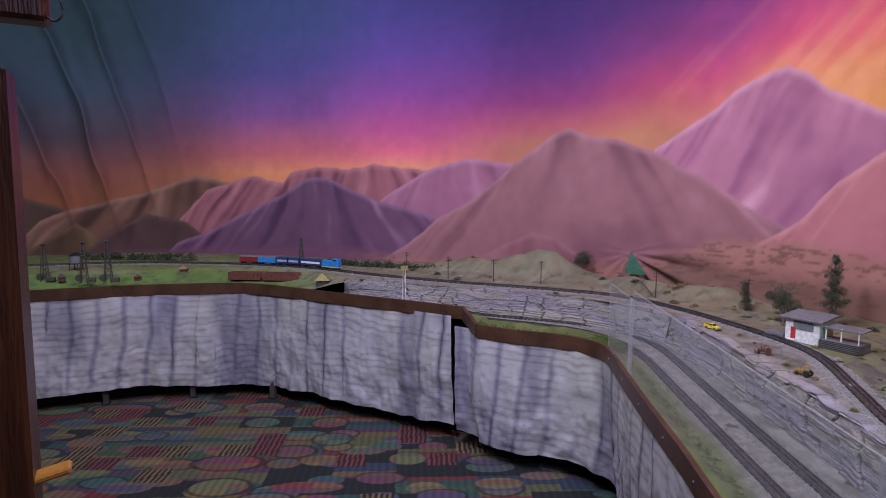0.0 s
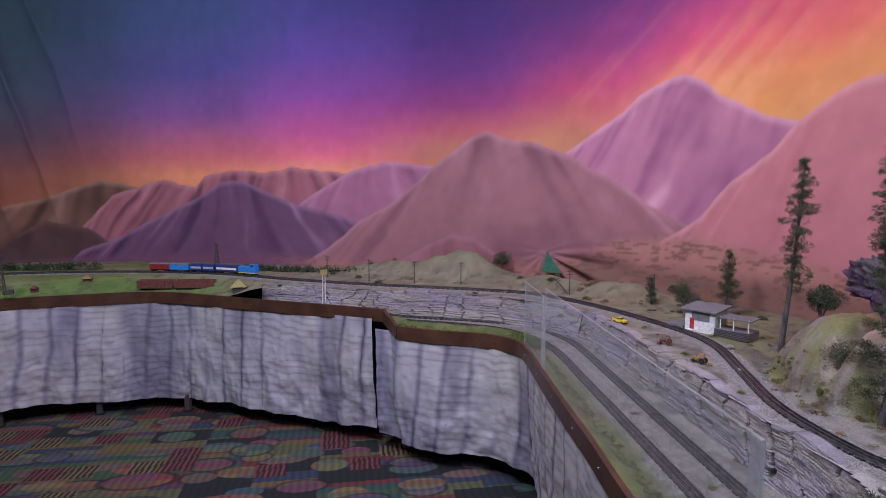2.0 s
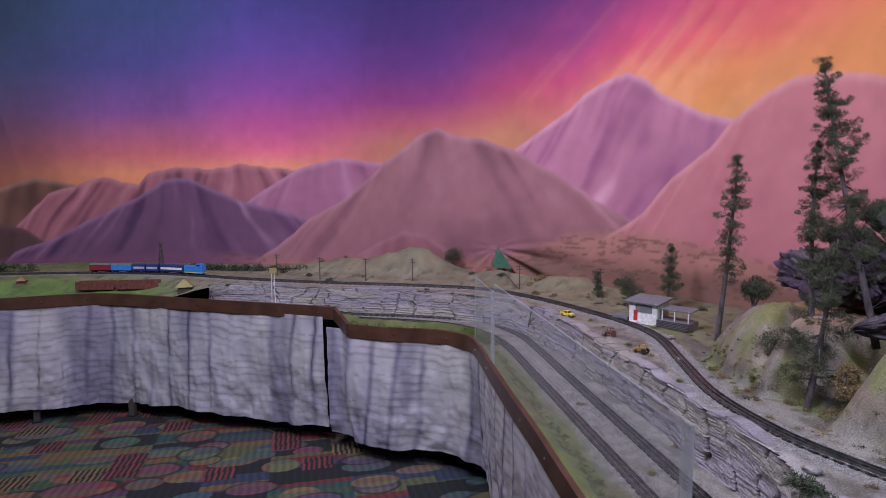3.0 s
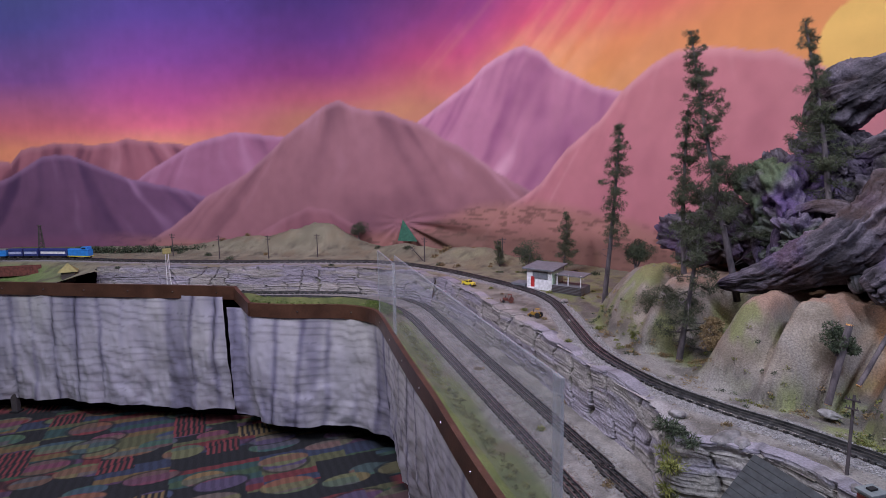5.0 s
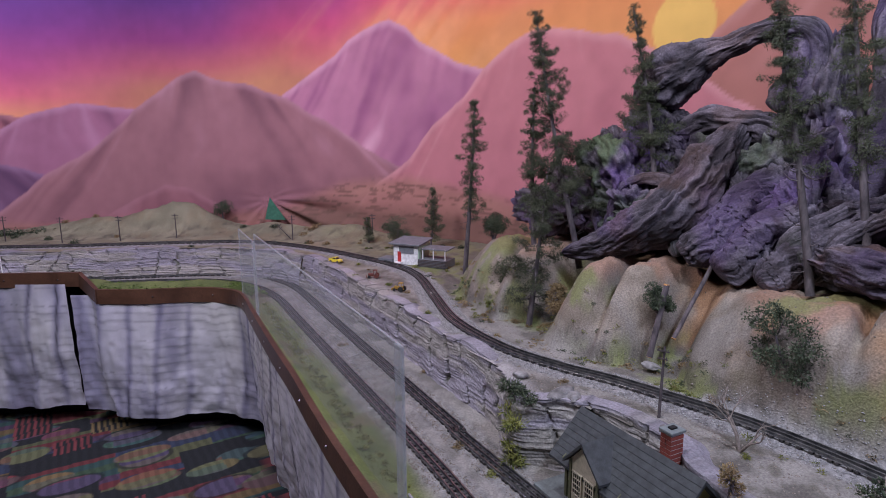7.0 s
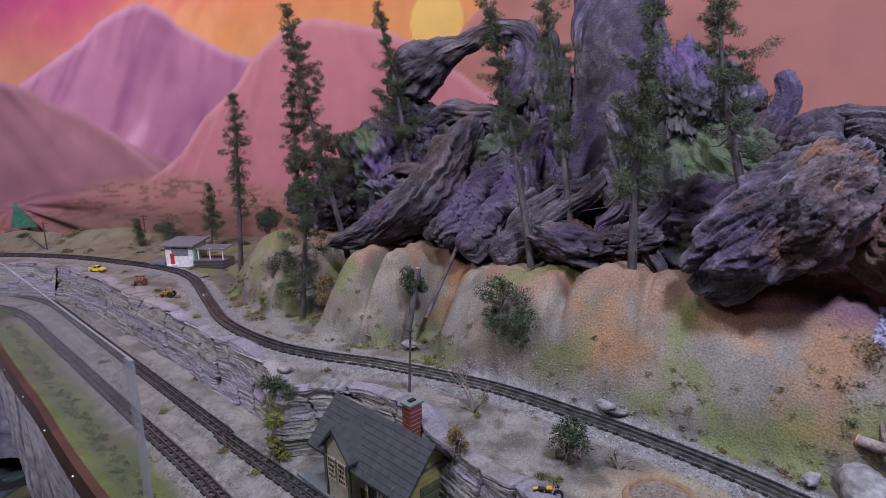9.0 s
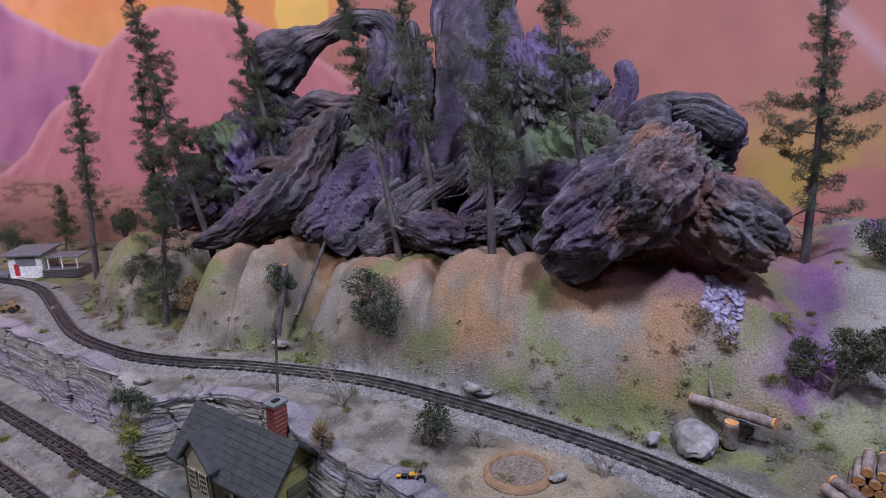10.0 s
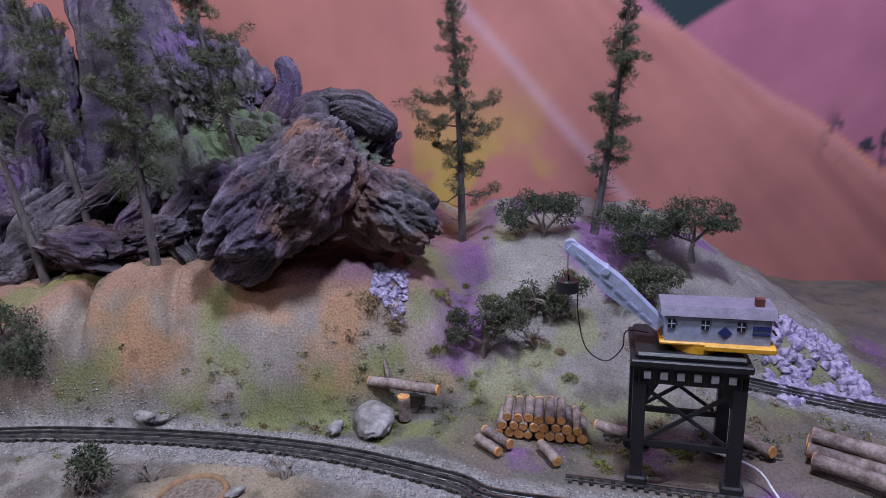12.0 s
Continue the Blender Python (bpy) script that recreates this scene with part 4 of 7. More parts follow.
# ---- tracks ----
def track(name, line, z, label, near, step=0.0185):
    """Three rails on dark ties; the ties in the near stretch are parts of their own."""
    t_ob = thing(name, label, "railway track")
    p, run = spline(line, 0.012)
    t = np.gradient(p, axis=0)
    t /= np.linalg.norm(t, axis=1)[:, None]
    out = np.stack([-t[:, 1], t[:, 0]], -1)
    for off in (-0.016, 0.0, 0.016):
        rows = []
        for a, h in ((-0.0030, 0.0043), (-0.0026, 0.0058), (-0.0016, 0.0064), (-0.0016, 0.0120), (0.0016, 0.0120), (0.0016, 0.0064), (0.0026, 0.0058), (0.0030, 0.0043)):
            rows.append(np.column_stack([p + out * (off + a), np.full(len(p), z + h)]))
        v = np.stack(rows, 1).reshape(-1, 3)
        n = len(p)
        f = [(i * 8 + k, (i + 1) * 8 + k, (i + 1) * 8 + k + 1, i * 8 + k + 1) for i in range(n - 1) for k in range(7)]
        part("rail", mesh_of("rail", v, f, False), M_RAIL, t_ob)
    tie = box(0.043, 0.0085, 0.0065, (0, 0, 0.001), bevel=0.0008)
    tie_me = bpy.data.meshes.new("tie")
    tie.to_mesh(tie_me), tie.free()
    tie_me.materials.append(M_TIE)
    rest = bmesh.new()
    count = 0
    for dist in np.arange(0.01, run[-1], step):
        k = min(int(dist / (run[1] - run[0])), len(p) - 1)
        m = pose(p[k, 0], p[k, 1], z + 0.0012, 0, 0, math.degrees(math.atan2(out[k, 1], out[k, 0])) + random.uniform(-1.5, 1.5))
        if near(p[k, 0], p[k, 1]) and count < 290:
            ob = new("tie", tie_me)
            ob.parent, ob.matrix_basis = t_ob, m
            count += 1
        else:
            bmesh.ops.create_cube(rest, size=1, matrix=m @ Matrix.Diagonal((0.046, 0.0085, 0.0065, 1)))
    if len(rest.verts):
        tagged(part("far_tie", rest, M_TIE, t_ob), kind="stuff")
    else:
        rest.free()
    return t_ob


TRACKS = [
    (MAIN, HIGH_Z + 0.003, "curving three-rail track on grey ballast along the bluffs", lambda x, y: y < 2.9 and y > -0.9),
    (TRACK_A, LOW_Z + 0.003, "dark three-rail yard track beside the glass", lambda x, y: 0.6 < y < 3.4),
    (TRACK_B, LOW_Z + 0.003, "dark three-rail yard track under the cliff", lambda x, y: 0.6 < y < 3.4),
]

# ---- driftwood mountain ----
M_NEEDLE = material("grey_green_needles", [(0.045, 0.055, 0.028), (0.10, 0.11, 0.065)], 45, 0.9, 0, 200, fine=0.3, vary=0.15)
M_LEAF = material("dark_green_foliage", [(0.03, 0.045, 0.025), (0.085, 0.105, 0.06)], 50, 0.9, 0, 200, fine=0.35, vary=0.15)
M_MOSS = material("yellow_green_moss", [(0.08, 0.10, 0.02), (0.24, 0.24, 0.06)], 40, 0.95, 0, 160, fine=0.3, vary=0.2)
M_GRASS = material("bright_green_grass", [(0.07, 0.13, 0.02), (0.20, 0.28, 0.07)], 40, 0.95, 0, 160, fine=0.3, vary=0.2)
M_DRY = material("rusty_dry_growth", [(0.13, 0.085, 0.04), (0.30, 0.22, 0.11)], 40, 0.95, 0, 160, fine=0.3, vary=0.2)
M_BARK = material("grey_violet_bark", [(0.055, 0.045, 0.05), (0.14, 0.115, 0.12)], 60, 0.9, 0.5, 260, stretch=(1, 1, 0.3), vary=0.15)
M_TWIG = material("bleached_twig", [(0.13, 0.105, 0.09), (0.26, 0.22, 0.19)], 60, 0.9, 0.3, 260, vary=0.15)
M_LOG = material("brown_log_bark", [(0.14, 0.10, 0.085), (0.32, 0.26, 0.24)], 50, 0.9, 0.6, 200, vary=0.2)
M_CUT = material("orange_cut_wood", [(0.55, 0.25, 0.08), (0.75, 0.40, 0.16)], 90, 0.8, 0.3, 300, vary=0.15)
M_STONE = material("pale_loose_stone", [(0.14, 0.13, 0.125), (0.33, 0.315, 0.31)], 35, 0.9, 0.7, 120, vary=0.2)


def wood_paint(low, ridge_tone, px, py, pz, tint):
    # Furrows painted near black, crests pale: shade and highlight put into the colour.
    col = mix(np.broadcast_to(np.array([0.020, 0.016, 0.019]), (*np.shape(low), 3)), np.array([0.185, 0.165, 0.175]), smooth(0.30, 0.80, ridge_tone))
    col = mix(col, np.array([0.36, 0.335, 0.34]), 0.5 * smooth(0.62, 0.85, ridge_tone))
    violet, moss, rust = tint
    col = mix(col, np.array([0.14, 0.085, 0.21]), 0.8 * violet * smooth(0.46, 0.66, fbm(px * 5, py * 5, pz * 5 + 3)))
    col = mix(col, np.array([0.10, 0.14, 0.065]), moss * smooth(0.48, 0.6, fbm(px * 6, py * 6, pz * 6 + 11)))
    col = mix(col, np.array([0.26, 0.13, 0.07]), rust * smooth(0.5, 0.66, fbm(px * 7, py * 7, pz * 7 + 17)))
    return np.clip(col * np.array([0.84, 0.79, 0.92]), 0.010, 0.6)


def limb(path, radii, seed, n=130, m=88, squash=1.0, turn=0.0, tint=(0.4, 0.0, 0.15), gnarl=1.0):
    """A gnarled driftwood limb swept along a path: returns points, faces and paint."""
    p, run = spline(path, 0.01)
    k = np.linspace(0, 1, n)
    u = np.linspace(0, 1, len(p))
    c = np.stack([np.interp(k, u, p[:, a]) for a in range(3)], -1)
    c = c + 0.35 * gnarl ** 2 * np.min(radii) * np.stack([fbm(k * 6 + seed, 1.0 + a) - 0.5 for a in range(3)], -1)
    t = np.gradient(c, axis=0)
    t /= np.linalg.norm(t, axis=1)[:, None]
    ref = np.array([0.83, 0.21, 0.52])
    e1 = np.cross(t, ref)
    e1 /= np.linalg.norm(e1, axis=1)[:, None]
    e2 = np.cross(t, e1)
    r = np.interp(k, np.linspace(0, 1, len(radii)), radii)
    a = np.linspace(0, 2 * math.pi, m, endpoint=False)
    K, A = k[:, None] * run[-1] + 0 * a[None, :], a[None, :] + 0 * k[:, None]
    W = A + 2.2 * (fbm(np.cos(A) * 1.3 + seed, np.sin(A) * 1.3, K * 5.0) - 0.5) + turn * K * 6
    low = fbm(np.cos(W) * 0.9 + seed, np.sin(W) * 0.9 + 4, K * 7 + seed)
    mid = np.abs(2 * fbm(np.cos(W) * 2.2 + seed * 2, np.sin(W) * 2.2, K * 6.0 + 5) - 1)
    fine = 1 - np.abs(2 * fbm(np.cos(W) * 7 + seed, np.sin(W) * 7, K * 7.0, 3) - 1)
    knots = fbm(np.cos(A) * 1.6 + 9, np.sin(A) * 1.6, K * 14 + seed)
    bulge = 1 + gnarl * (0.85 * (low - 0.5) + 0.55 * (mid - 0.35) + 0.17 * (fine - 0.75) + 0.35 * np.clip(knots - 0.55, 0, 1))
    R = r[:, None] * bulge
    ends = np.sqrt(np.clip(1 - (2 * k - 1) ** 14, 0, 1))[:, None]
    R = R * np.maximum(ends, 0.02)
    D1, D2 = np.cos(A) * R, np.sin(A) * R * squash
    P = c[:, None, :] + e1[:, None, :] * D1[..., None] + e2[:, None, :] * D2[..., None]
    # Tone follows the carved relief, for the painted shade in its furrows.
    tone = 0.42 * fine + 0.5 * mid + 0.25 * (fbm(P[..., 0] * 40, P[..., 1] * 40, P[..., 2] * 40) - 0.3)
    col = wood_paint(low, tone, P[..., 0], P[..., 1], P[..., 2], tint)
    f = np.roll(np.arange(m), -1)
    i, j = np.meshgrid(np.arange(n - 1), np.arange(m), indexing="ij")
    faces = np.stack([i * m + j, i * m + f[j], (i + 1) * m + f[j], (i + 1) * m + j], -1).reshape(-1, 4)
    return P.reshape(-1, 3), faces, col.reshape(-1, 3)


def chunk(at, size, rot, seed, nu=150, nv=90, tint=(0.3, 0.1, 0.3), flute=1.0, sharp=1.0):
    """A craggy lump of driftwood with grain running along its length."""
    a, b = np.linspace(0, 2 * math.pi, nu, endpoint=False), np.linspace(0.001, math.pi - 0.001, nv)
    A, B = np.meshgrid(a, b, indexing="ij")
    d = np.stack([np.cos(B), np.sin(B) * np.cos(A), np.sin(B) * np.sin(A)], -1)
    w = d + 0.55 * np.stack([fbm(d[..., 0] * 1.5 + seed, d[..., 1] * 1.5, d[..., 2] * 1.5 + q) - 0.5 for q in (1, 7, 13)], -1)
    low = fbm(w[..., 0] * 1.3 + seed, w[..., 1] * 1.3, w[..., 2] * 1.3, 3)
    mid = np.abs(2 * fbm(w[..., 0] * 1.2 + seed, w[..., 1] * 3.4, w[..., 2] * 3.4 + 5) - 1)
    fine = 1 - np.abs(2 * fbm(w[..., 0] * 3.0 + seed, w[..., 1] * 12, w[..., 2] * 12, 3) - 1)
    cell = vnoise(w[..., 0] * 2.3 + seed, w[..., 1] * 2.3, w[..., 2] * 2.3)
    crag = np.abs(2 * fbm(w[..., 0] * 3.4 + seed, w[..., 1] * 5.0, w[..., 2] * 5.0 + 9) - 1)
    step = np.floor(6 * (w[..., 1] + 0.35 * fbm(w[..., 0] * 2 + seed, w[..., 2] * 2, 3.0))) / 6 - w[..., 1]
    R = 1 + sharp * 1.0 * (low - 0.5) + flute * (0.42 * (mid - 0.35) + 0.10 * (fine - 0.75) + 0.26 * (crag - 0.3) + 0.22 * step) + 0.22 * (cell - 0.5)
    P = d * R[..., None] * np.array(size)
    m = pose(*at, *rot)
    mm = np.array(m)
    P = P @ mm[:3, :3].T + mm[:3, 3]
    # Crests and hollows set the tone, shading the crags by colour.
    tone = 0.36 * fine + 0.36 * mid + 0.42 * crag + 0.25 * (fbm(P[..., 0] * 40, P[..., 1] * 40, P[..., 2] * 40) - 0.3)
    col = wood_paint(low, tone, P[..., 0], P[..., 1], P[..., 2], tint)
    return P.reshape(-1, 3), grid_faces(nu, nv, True), col.reshape(-1, 3)


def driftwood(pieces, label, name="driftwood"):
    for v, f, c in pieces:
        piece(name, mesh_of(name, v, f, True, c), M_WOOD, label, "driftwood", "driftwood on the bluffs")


driftwood([limb([(1.70, 1.53, 1.225), (1.74, 1.37, 1.275), (1.80, 1.22, 1.36), (1.89, 1.15, 1.48), (1.97, 1.12, 1.59), (2.02, 1.10, 1.66)], [0.02, 0.055, 0.085, 0.085, 0.075, 0.05], 1, 190, 120, 0.8, 0.25),
           limb([(1.83, 1.40, 1.27), (1.835, 1.435, 1.37), (1.85, 1.40, 1.46), (1.88, 1.31, 1.49), (1.93, 1.24, 1.46)], [0.028, 0.017, 0.016, 0.022, 0.03], 2, 80, 40)],
          "big twisted grey driftwood root leaning up the bluff")
driftwood([limb([(1.99, 1.50, 1.74), (2.0, 1.40, 1.79), (2.02, 1.29, 1.845), (2.05, 1.18, 1.895), (2.08, 1.09, 1.93), (2.11, 1.00, 1.90), (2.11, 0.985, 1.80), (2.08, 1.01, 1.68)], [0.03, 0.095, 0.085, 0.036, 0.034, 0.055, 0.062, 0.085], 3, 200, 96, 0.9, 0.15),
           limb([(2.03, 1.36, 1.62), (2.03, 1.24, 1.66), (2.03, 1.13, 1.655), (2.05, 1.02, 1.63), (2.06, 0.92, 1.57)], [0.03, 0.05, 0.045, 0.06, 0.05], 4, 120, 80)],
          "grey driftwood arch with a gap under its bow")
driftwood([chunk((1.95, 1.52, 1.50), (0.17, 0.12, 0.13), (0, -50, 70), 5, tint=(0.9, 1.0, 0.0)), chunk((1.90, 1.70, 1.37), (0.15, 0.10, 0.12), (0, -20, 90), 6, tint=(0.6, 0.3, 0.1)),
           chunk((1.95, 1.93, 1.30), (0.16, 0.10, 0.10), (0, -15, 80), 7, tint=(0.5, 0.1, 0.2)), chunk((1.95, 1.42, 1.36), (0.16, 0.15, 0.12), (0, 0, 30), 8, tint=(0.3, 0.6, 0.0))],
          "moss-streaked violet-grey driftwood mass behind the pines")
driftwood([limb([(1.79, 1.10, 1.28), (1.86, 1.02, 1.37), (1.95, 0.99, 1.46), (2.05, 0.98, 1.53)], [0.06, 0.062, 0.06, 0.05], 9, 110, 80, tint=(0.45, 0, 0.1)),
           limb([(1.78, 0.98, 1.26), (1.86, 0.92, 1.33), (1.95, 0.86, 1.40), (2.08, 0.82, 1.48)], [0.055, 0.065, 0.06, 0.05], 10, 110, 80, tint=(0.5, 0, 0.1)),
           limb([(1.79, 0.87, 1.25), (1.88, 0.80, 1.31), (2.0, 0.74, 1.37), (2.1, 0.7, 1.40)], [0.045, 0.06, 0.06, 0.05], 11, 110, 80, tint=(0.6, 0, 0.1)),
           chunk((2.12, 1.10, 1.50), (0.20, 0.17, 0.18), (0, 0, 60), 12, tint=(0.5, 0.5, 0.0))],
          "violet-tinted driftwood roots folded over one another")
driftwood([limb([(2.14, 0.66, 1.34), (2.17, 0.68, 1.50), (2.21, 0.70, 1.70), (2.24, 0.73, 1.90), (2.28, 0.75, 2.12)], [0.19, 0.18, 0.16, 0.13, 0.14], 13, 160, 100, 0.4, 0.0, (0.3, 0.1, 0.0), 0.3),
           limb([(2.2, 0.80, 1.74), (2.215, 0.835, 1.83), (2.22, 0.85, 1.93), (2.24, 0.80, 2.04), (2.27, 0.74, 2.12)], [0.05, 0.028, 0.03, 0.045, 0.05], 14, 110, 70),
           limb([(2.15, 0.93, 1.45), (2.15, 0.93, 1.62), (2.17, 0.95, 1.78), (2.18, 0.92, 1.92)], [0.07, 0.075, 0.055, 0.02], 15, 110, 80)],
          "tall smooth grey driftwood slab with a natural hole")
driftwood([chunk((2.18, 0.50, 1.55), (0.24, 0.17, 0.15), (0, -70, 20), 16, tint=(0.7, 0.7, 0.0)), chunk((2.14, 0.34, 1.46), (0.22, 0.15, 0.14), (0, -40, 70), 17, tint=(0.3, 1.0, 0.2)),
           limb([(2.11, 0.27, 1.56), (2.11, 0.235, 1.63), (2.12, 0.22, 1.69), (2.12, 0.235, 1.745)], [0.06, 0.045, 0.03, 0.022], 18, 80, 60)],
          "mossy green and violet driftwood mass with a horn")
driftwood([chunk((2.2, 0.98, 1.55), (0.24, 0.16, 0.15), (0, -75, 40), 31, tint=(0.5, 0.3, 0)), chunk((2.12, 0.62, 1.36), (0.2, 0.14, 0.12), (0, -10, 80), 32, tint=(0.9, 0.3, 0)), chunk((2.15, 0.36, 1.66), (0.12, 0.08, 0.07), (0, -60, 40), 33, tint=(0.9, 0, 0)),
           chunk((2.15, 1.25, 1.40), (0.2, 0.16, 0.16), (0, 0, 80), 34, tint=(0.3, 0.5, 0)), chunk((1.98, 0.32, 1.38), (0.16, 0.12, 0.12), (0, 0, 80), 35, tint=(0.7, 0.5, 0.2)), limb([(1.84, 0.78, 1.28), (1.93, 0.74, 1.38), (2.05, 0.68, 1.44), (2.15, 0.64, 1.55)], [0.05, 0.06, 0.05, 0.04], 36, 110, 80, tint=(1, 0.2, 0))],
          "dark violet-grey driftwood filling the mountain's core")
driftwood([chunk((2.03, 1.41, 1.64), (0.12, 0.09, 0.10), (0, -30, 80), 51, tint=(0.3, 0.6, 0)), chunk((2.06, 1.24, 1.50), (0.16, 0.12, 0.13), (0, -30, 60), 52, tint=(0.4, 0.4, 0)), chunk((2.16, 0.93, 1.72), (0.17, 0.08, 0.08), (0, -82, 0), 53, tint=(0.6, 0.0, 0)),
           chunk((2.10, 0.46, 1.70), (0.13, 0.09, 0.08), (0, -60, 50), 54, tint=(0.9, 0.2, 0)), chunk((2.02, 0.52, 1.44), (0.16, 0.10, 0.11), (0, -40, 60), 55, tint=(0.6, 0.6, 0.2)), chunk((1.99, 0.87, 1.42), (0.14, 0.10, 0.10), (0, -50, 60), 56, tint=(0.9, 0, 0)),
           chunk((1.95, 1.27, 1.35), (0.13, 0.10, 0.09), (0, -20, 80), 57, tint=(0.7, 0.1, 0.1)), chunk((2.10, 0.20, 1.50), (0.16, 0.12, 0.12), (0, -20, 90), 58, tint=(0.5, 0.9, 0.1)), chunk((2.2, 1.55, 1.38), (0.2, 0.14, 0.14), (0, 0, 90), 59, tint=(0.4, 0.2, 0.1))],
          "dark weathered driftwood knot in the mountain")
root_rng = np.random.RandomState(12)
for k in range(11):
    y = 0.45 + 0.105 * k
    a, b = root_rng.uniform(-0.10, 0.10), root_rng.uniform(-0.12, 0.12)
    top = root_rng.uniform(1.50, 1.68)
    driftwood([limb([(1.80 + root_rng.uniform(0, 0.04), y + a, 1.27), (1.86, y + a * 0.3 + 0.03, 1.36), (1.92, y - 0.03, 1.44), (1.99, y + b * 0.5, top - 0.06), (2.07, y + b, top)], [0.022, 0.026, 0.022, 0.028, 0.02], 70 + k, 110, 48, tint=(0.6, 0.15, 0.1), gnarl=1.2)], "slender twisted grey driftwood root")
driftwood([chunk((1.835, 0.66, 1.315), (0.16, 0.065, 0.058), (0, -4, 82), 19, tint=(0.45, 0, 0.3)), chunk((1.85, 0.50, 1.33), (0.10, 0.07, 0.06), (0, 10, 95), 20, tint=(0.8, 0, 0.1))],
          "low weathered driftwood boulder on the bluff's edge")
driftwood([chunk((1.785, 0.125, 1.445), (0.205, 0.115, 0.118), (10, 44, 106), 21, 260, 160, (0.25, 0.05, 0.7), 0.55, 0.5),
           chunk((1.75, 0.06, 1.47), (0.13, 0.07, 0.09), (0, 60, 100), 22, 160, 100, (0.1, 0, 0.2), 0.8, 0.5)],
          "huge craggy driftwood block with rust-brown underside")
driftwood([chunk((1.88, -0.075, 1.39), (0.125, 0.10, 0.09), (0, -40, 100), 23, 180, 110, (0.7, 0.1, 0.5), 0.6, 0.4)], "rust and violet driftwood lump beside the great block")
driftwood([limb([(2.06, 0.21, 1.54), (2.03, 0.12, 1.595), (2.0, 0.03, 1.605), (1.985, -0.04, 1.575), (1.98, -0.075, 1.55)], [0.05, 0.062, 0.058, 0.05, 0.04], 24, 170, 110, 0.85, 0.2, (0.3, 0, 0.1), 0.8), chunk((2.02, 0.0, 1.51), (0.09, 0.06, 0.05), (0, 40, 96), 25, 150, 90, (0.4, 0, 0.1), 0.8, 0.6),
           chunk((2.02, 0.10, 1.48), (0.16, 0.12, 0.14), (0, 0, 80), 26, tint=(0.6, 0.6, 0.2))],
          "overhanging slab of grooved grey driftwood")


# ---- plants ----
def needles(centres, radius, count, length, width, rng, flat=0.7):
    """A mesh of many small blades in clumps."""
    verts = []
    for (cx, cy, cz), r in zip(centres, radius):
        d = rng.normal(size=(count, 3))
        d /= np.linalg.norm(d, axis=1)[:, None]
        rr = r * rng.uniform(0.25, 1.0, (count, 1)) ** 0.6
        p = d * rr * np.array([1, 1, flat]) + np.array([cx, cy, cz])
        way = d + rng.normal(size=(count, 3)) * 0.7
        way /= np.linalg.norm(way, axis=1)[:, None]
        side = np.cross(way, rng.normal(size=(count, 3)))
        side /= np.linalg.norm(side, axis=1)[:, None]
        ln = length * rng.uniform(0.6, 1.3, (count, 1))
        verts.append(np.stack([p - side * width, p + side * width, p + way * ln], 1).reshape(-1, 3))
    v = np.concatenate(verts)
    return v, np.arange(len(v)).reshape(-1, 3)


def tube(points, radii, sides, bm):
    ring_old = None
    pts = [Vector(q) for q in points]
    for k, q in enumerate(pts):
        t = (pts[min(k + 1, len(pts) - 1)] - pts[max(k - 1, 0)]).normalized()
        a = t.cross(Vector((0.31, 0.77, 0.55))).normalized()
        b = t.cross(a)
        ring = [bm.verts.new(q + (a * math.cos(w) + b * math.sin(w)) * radii[k]) for w in (2 * math.pi * s / sides for s in range(sides))]
        if ring_old:
            for s in range(sides):
                bm.faces.new((ring_old[s], ring_old[(s + 1) % sides], ring[(s + 1) % sides], ring[s])).smooth = True
        ring_old = ring
    bm.faces.new(ring_old)
    return bm


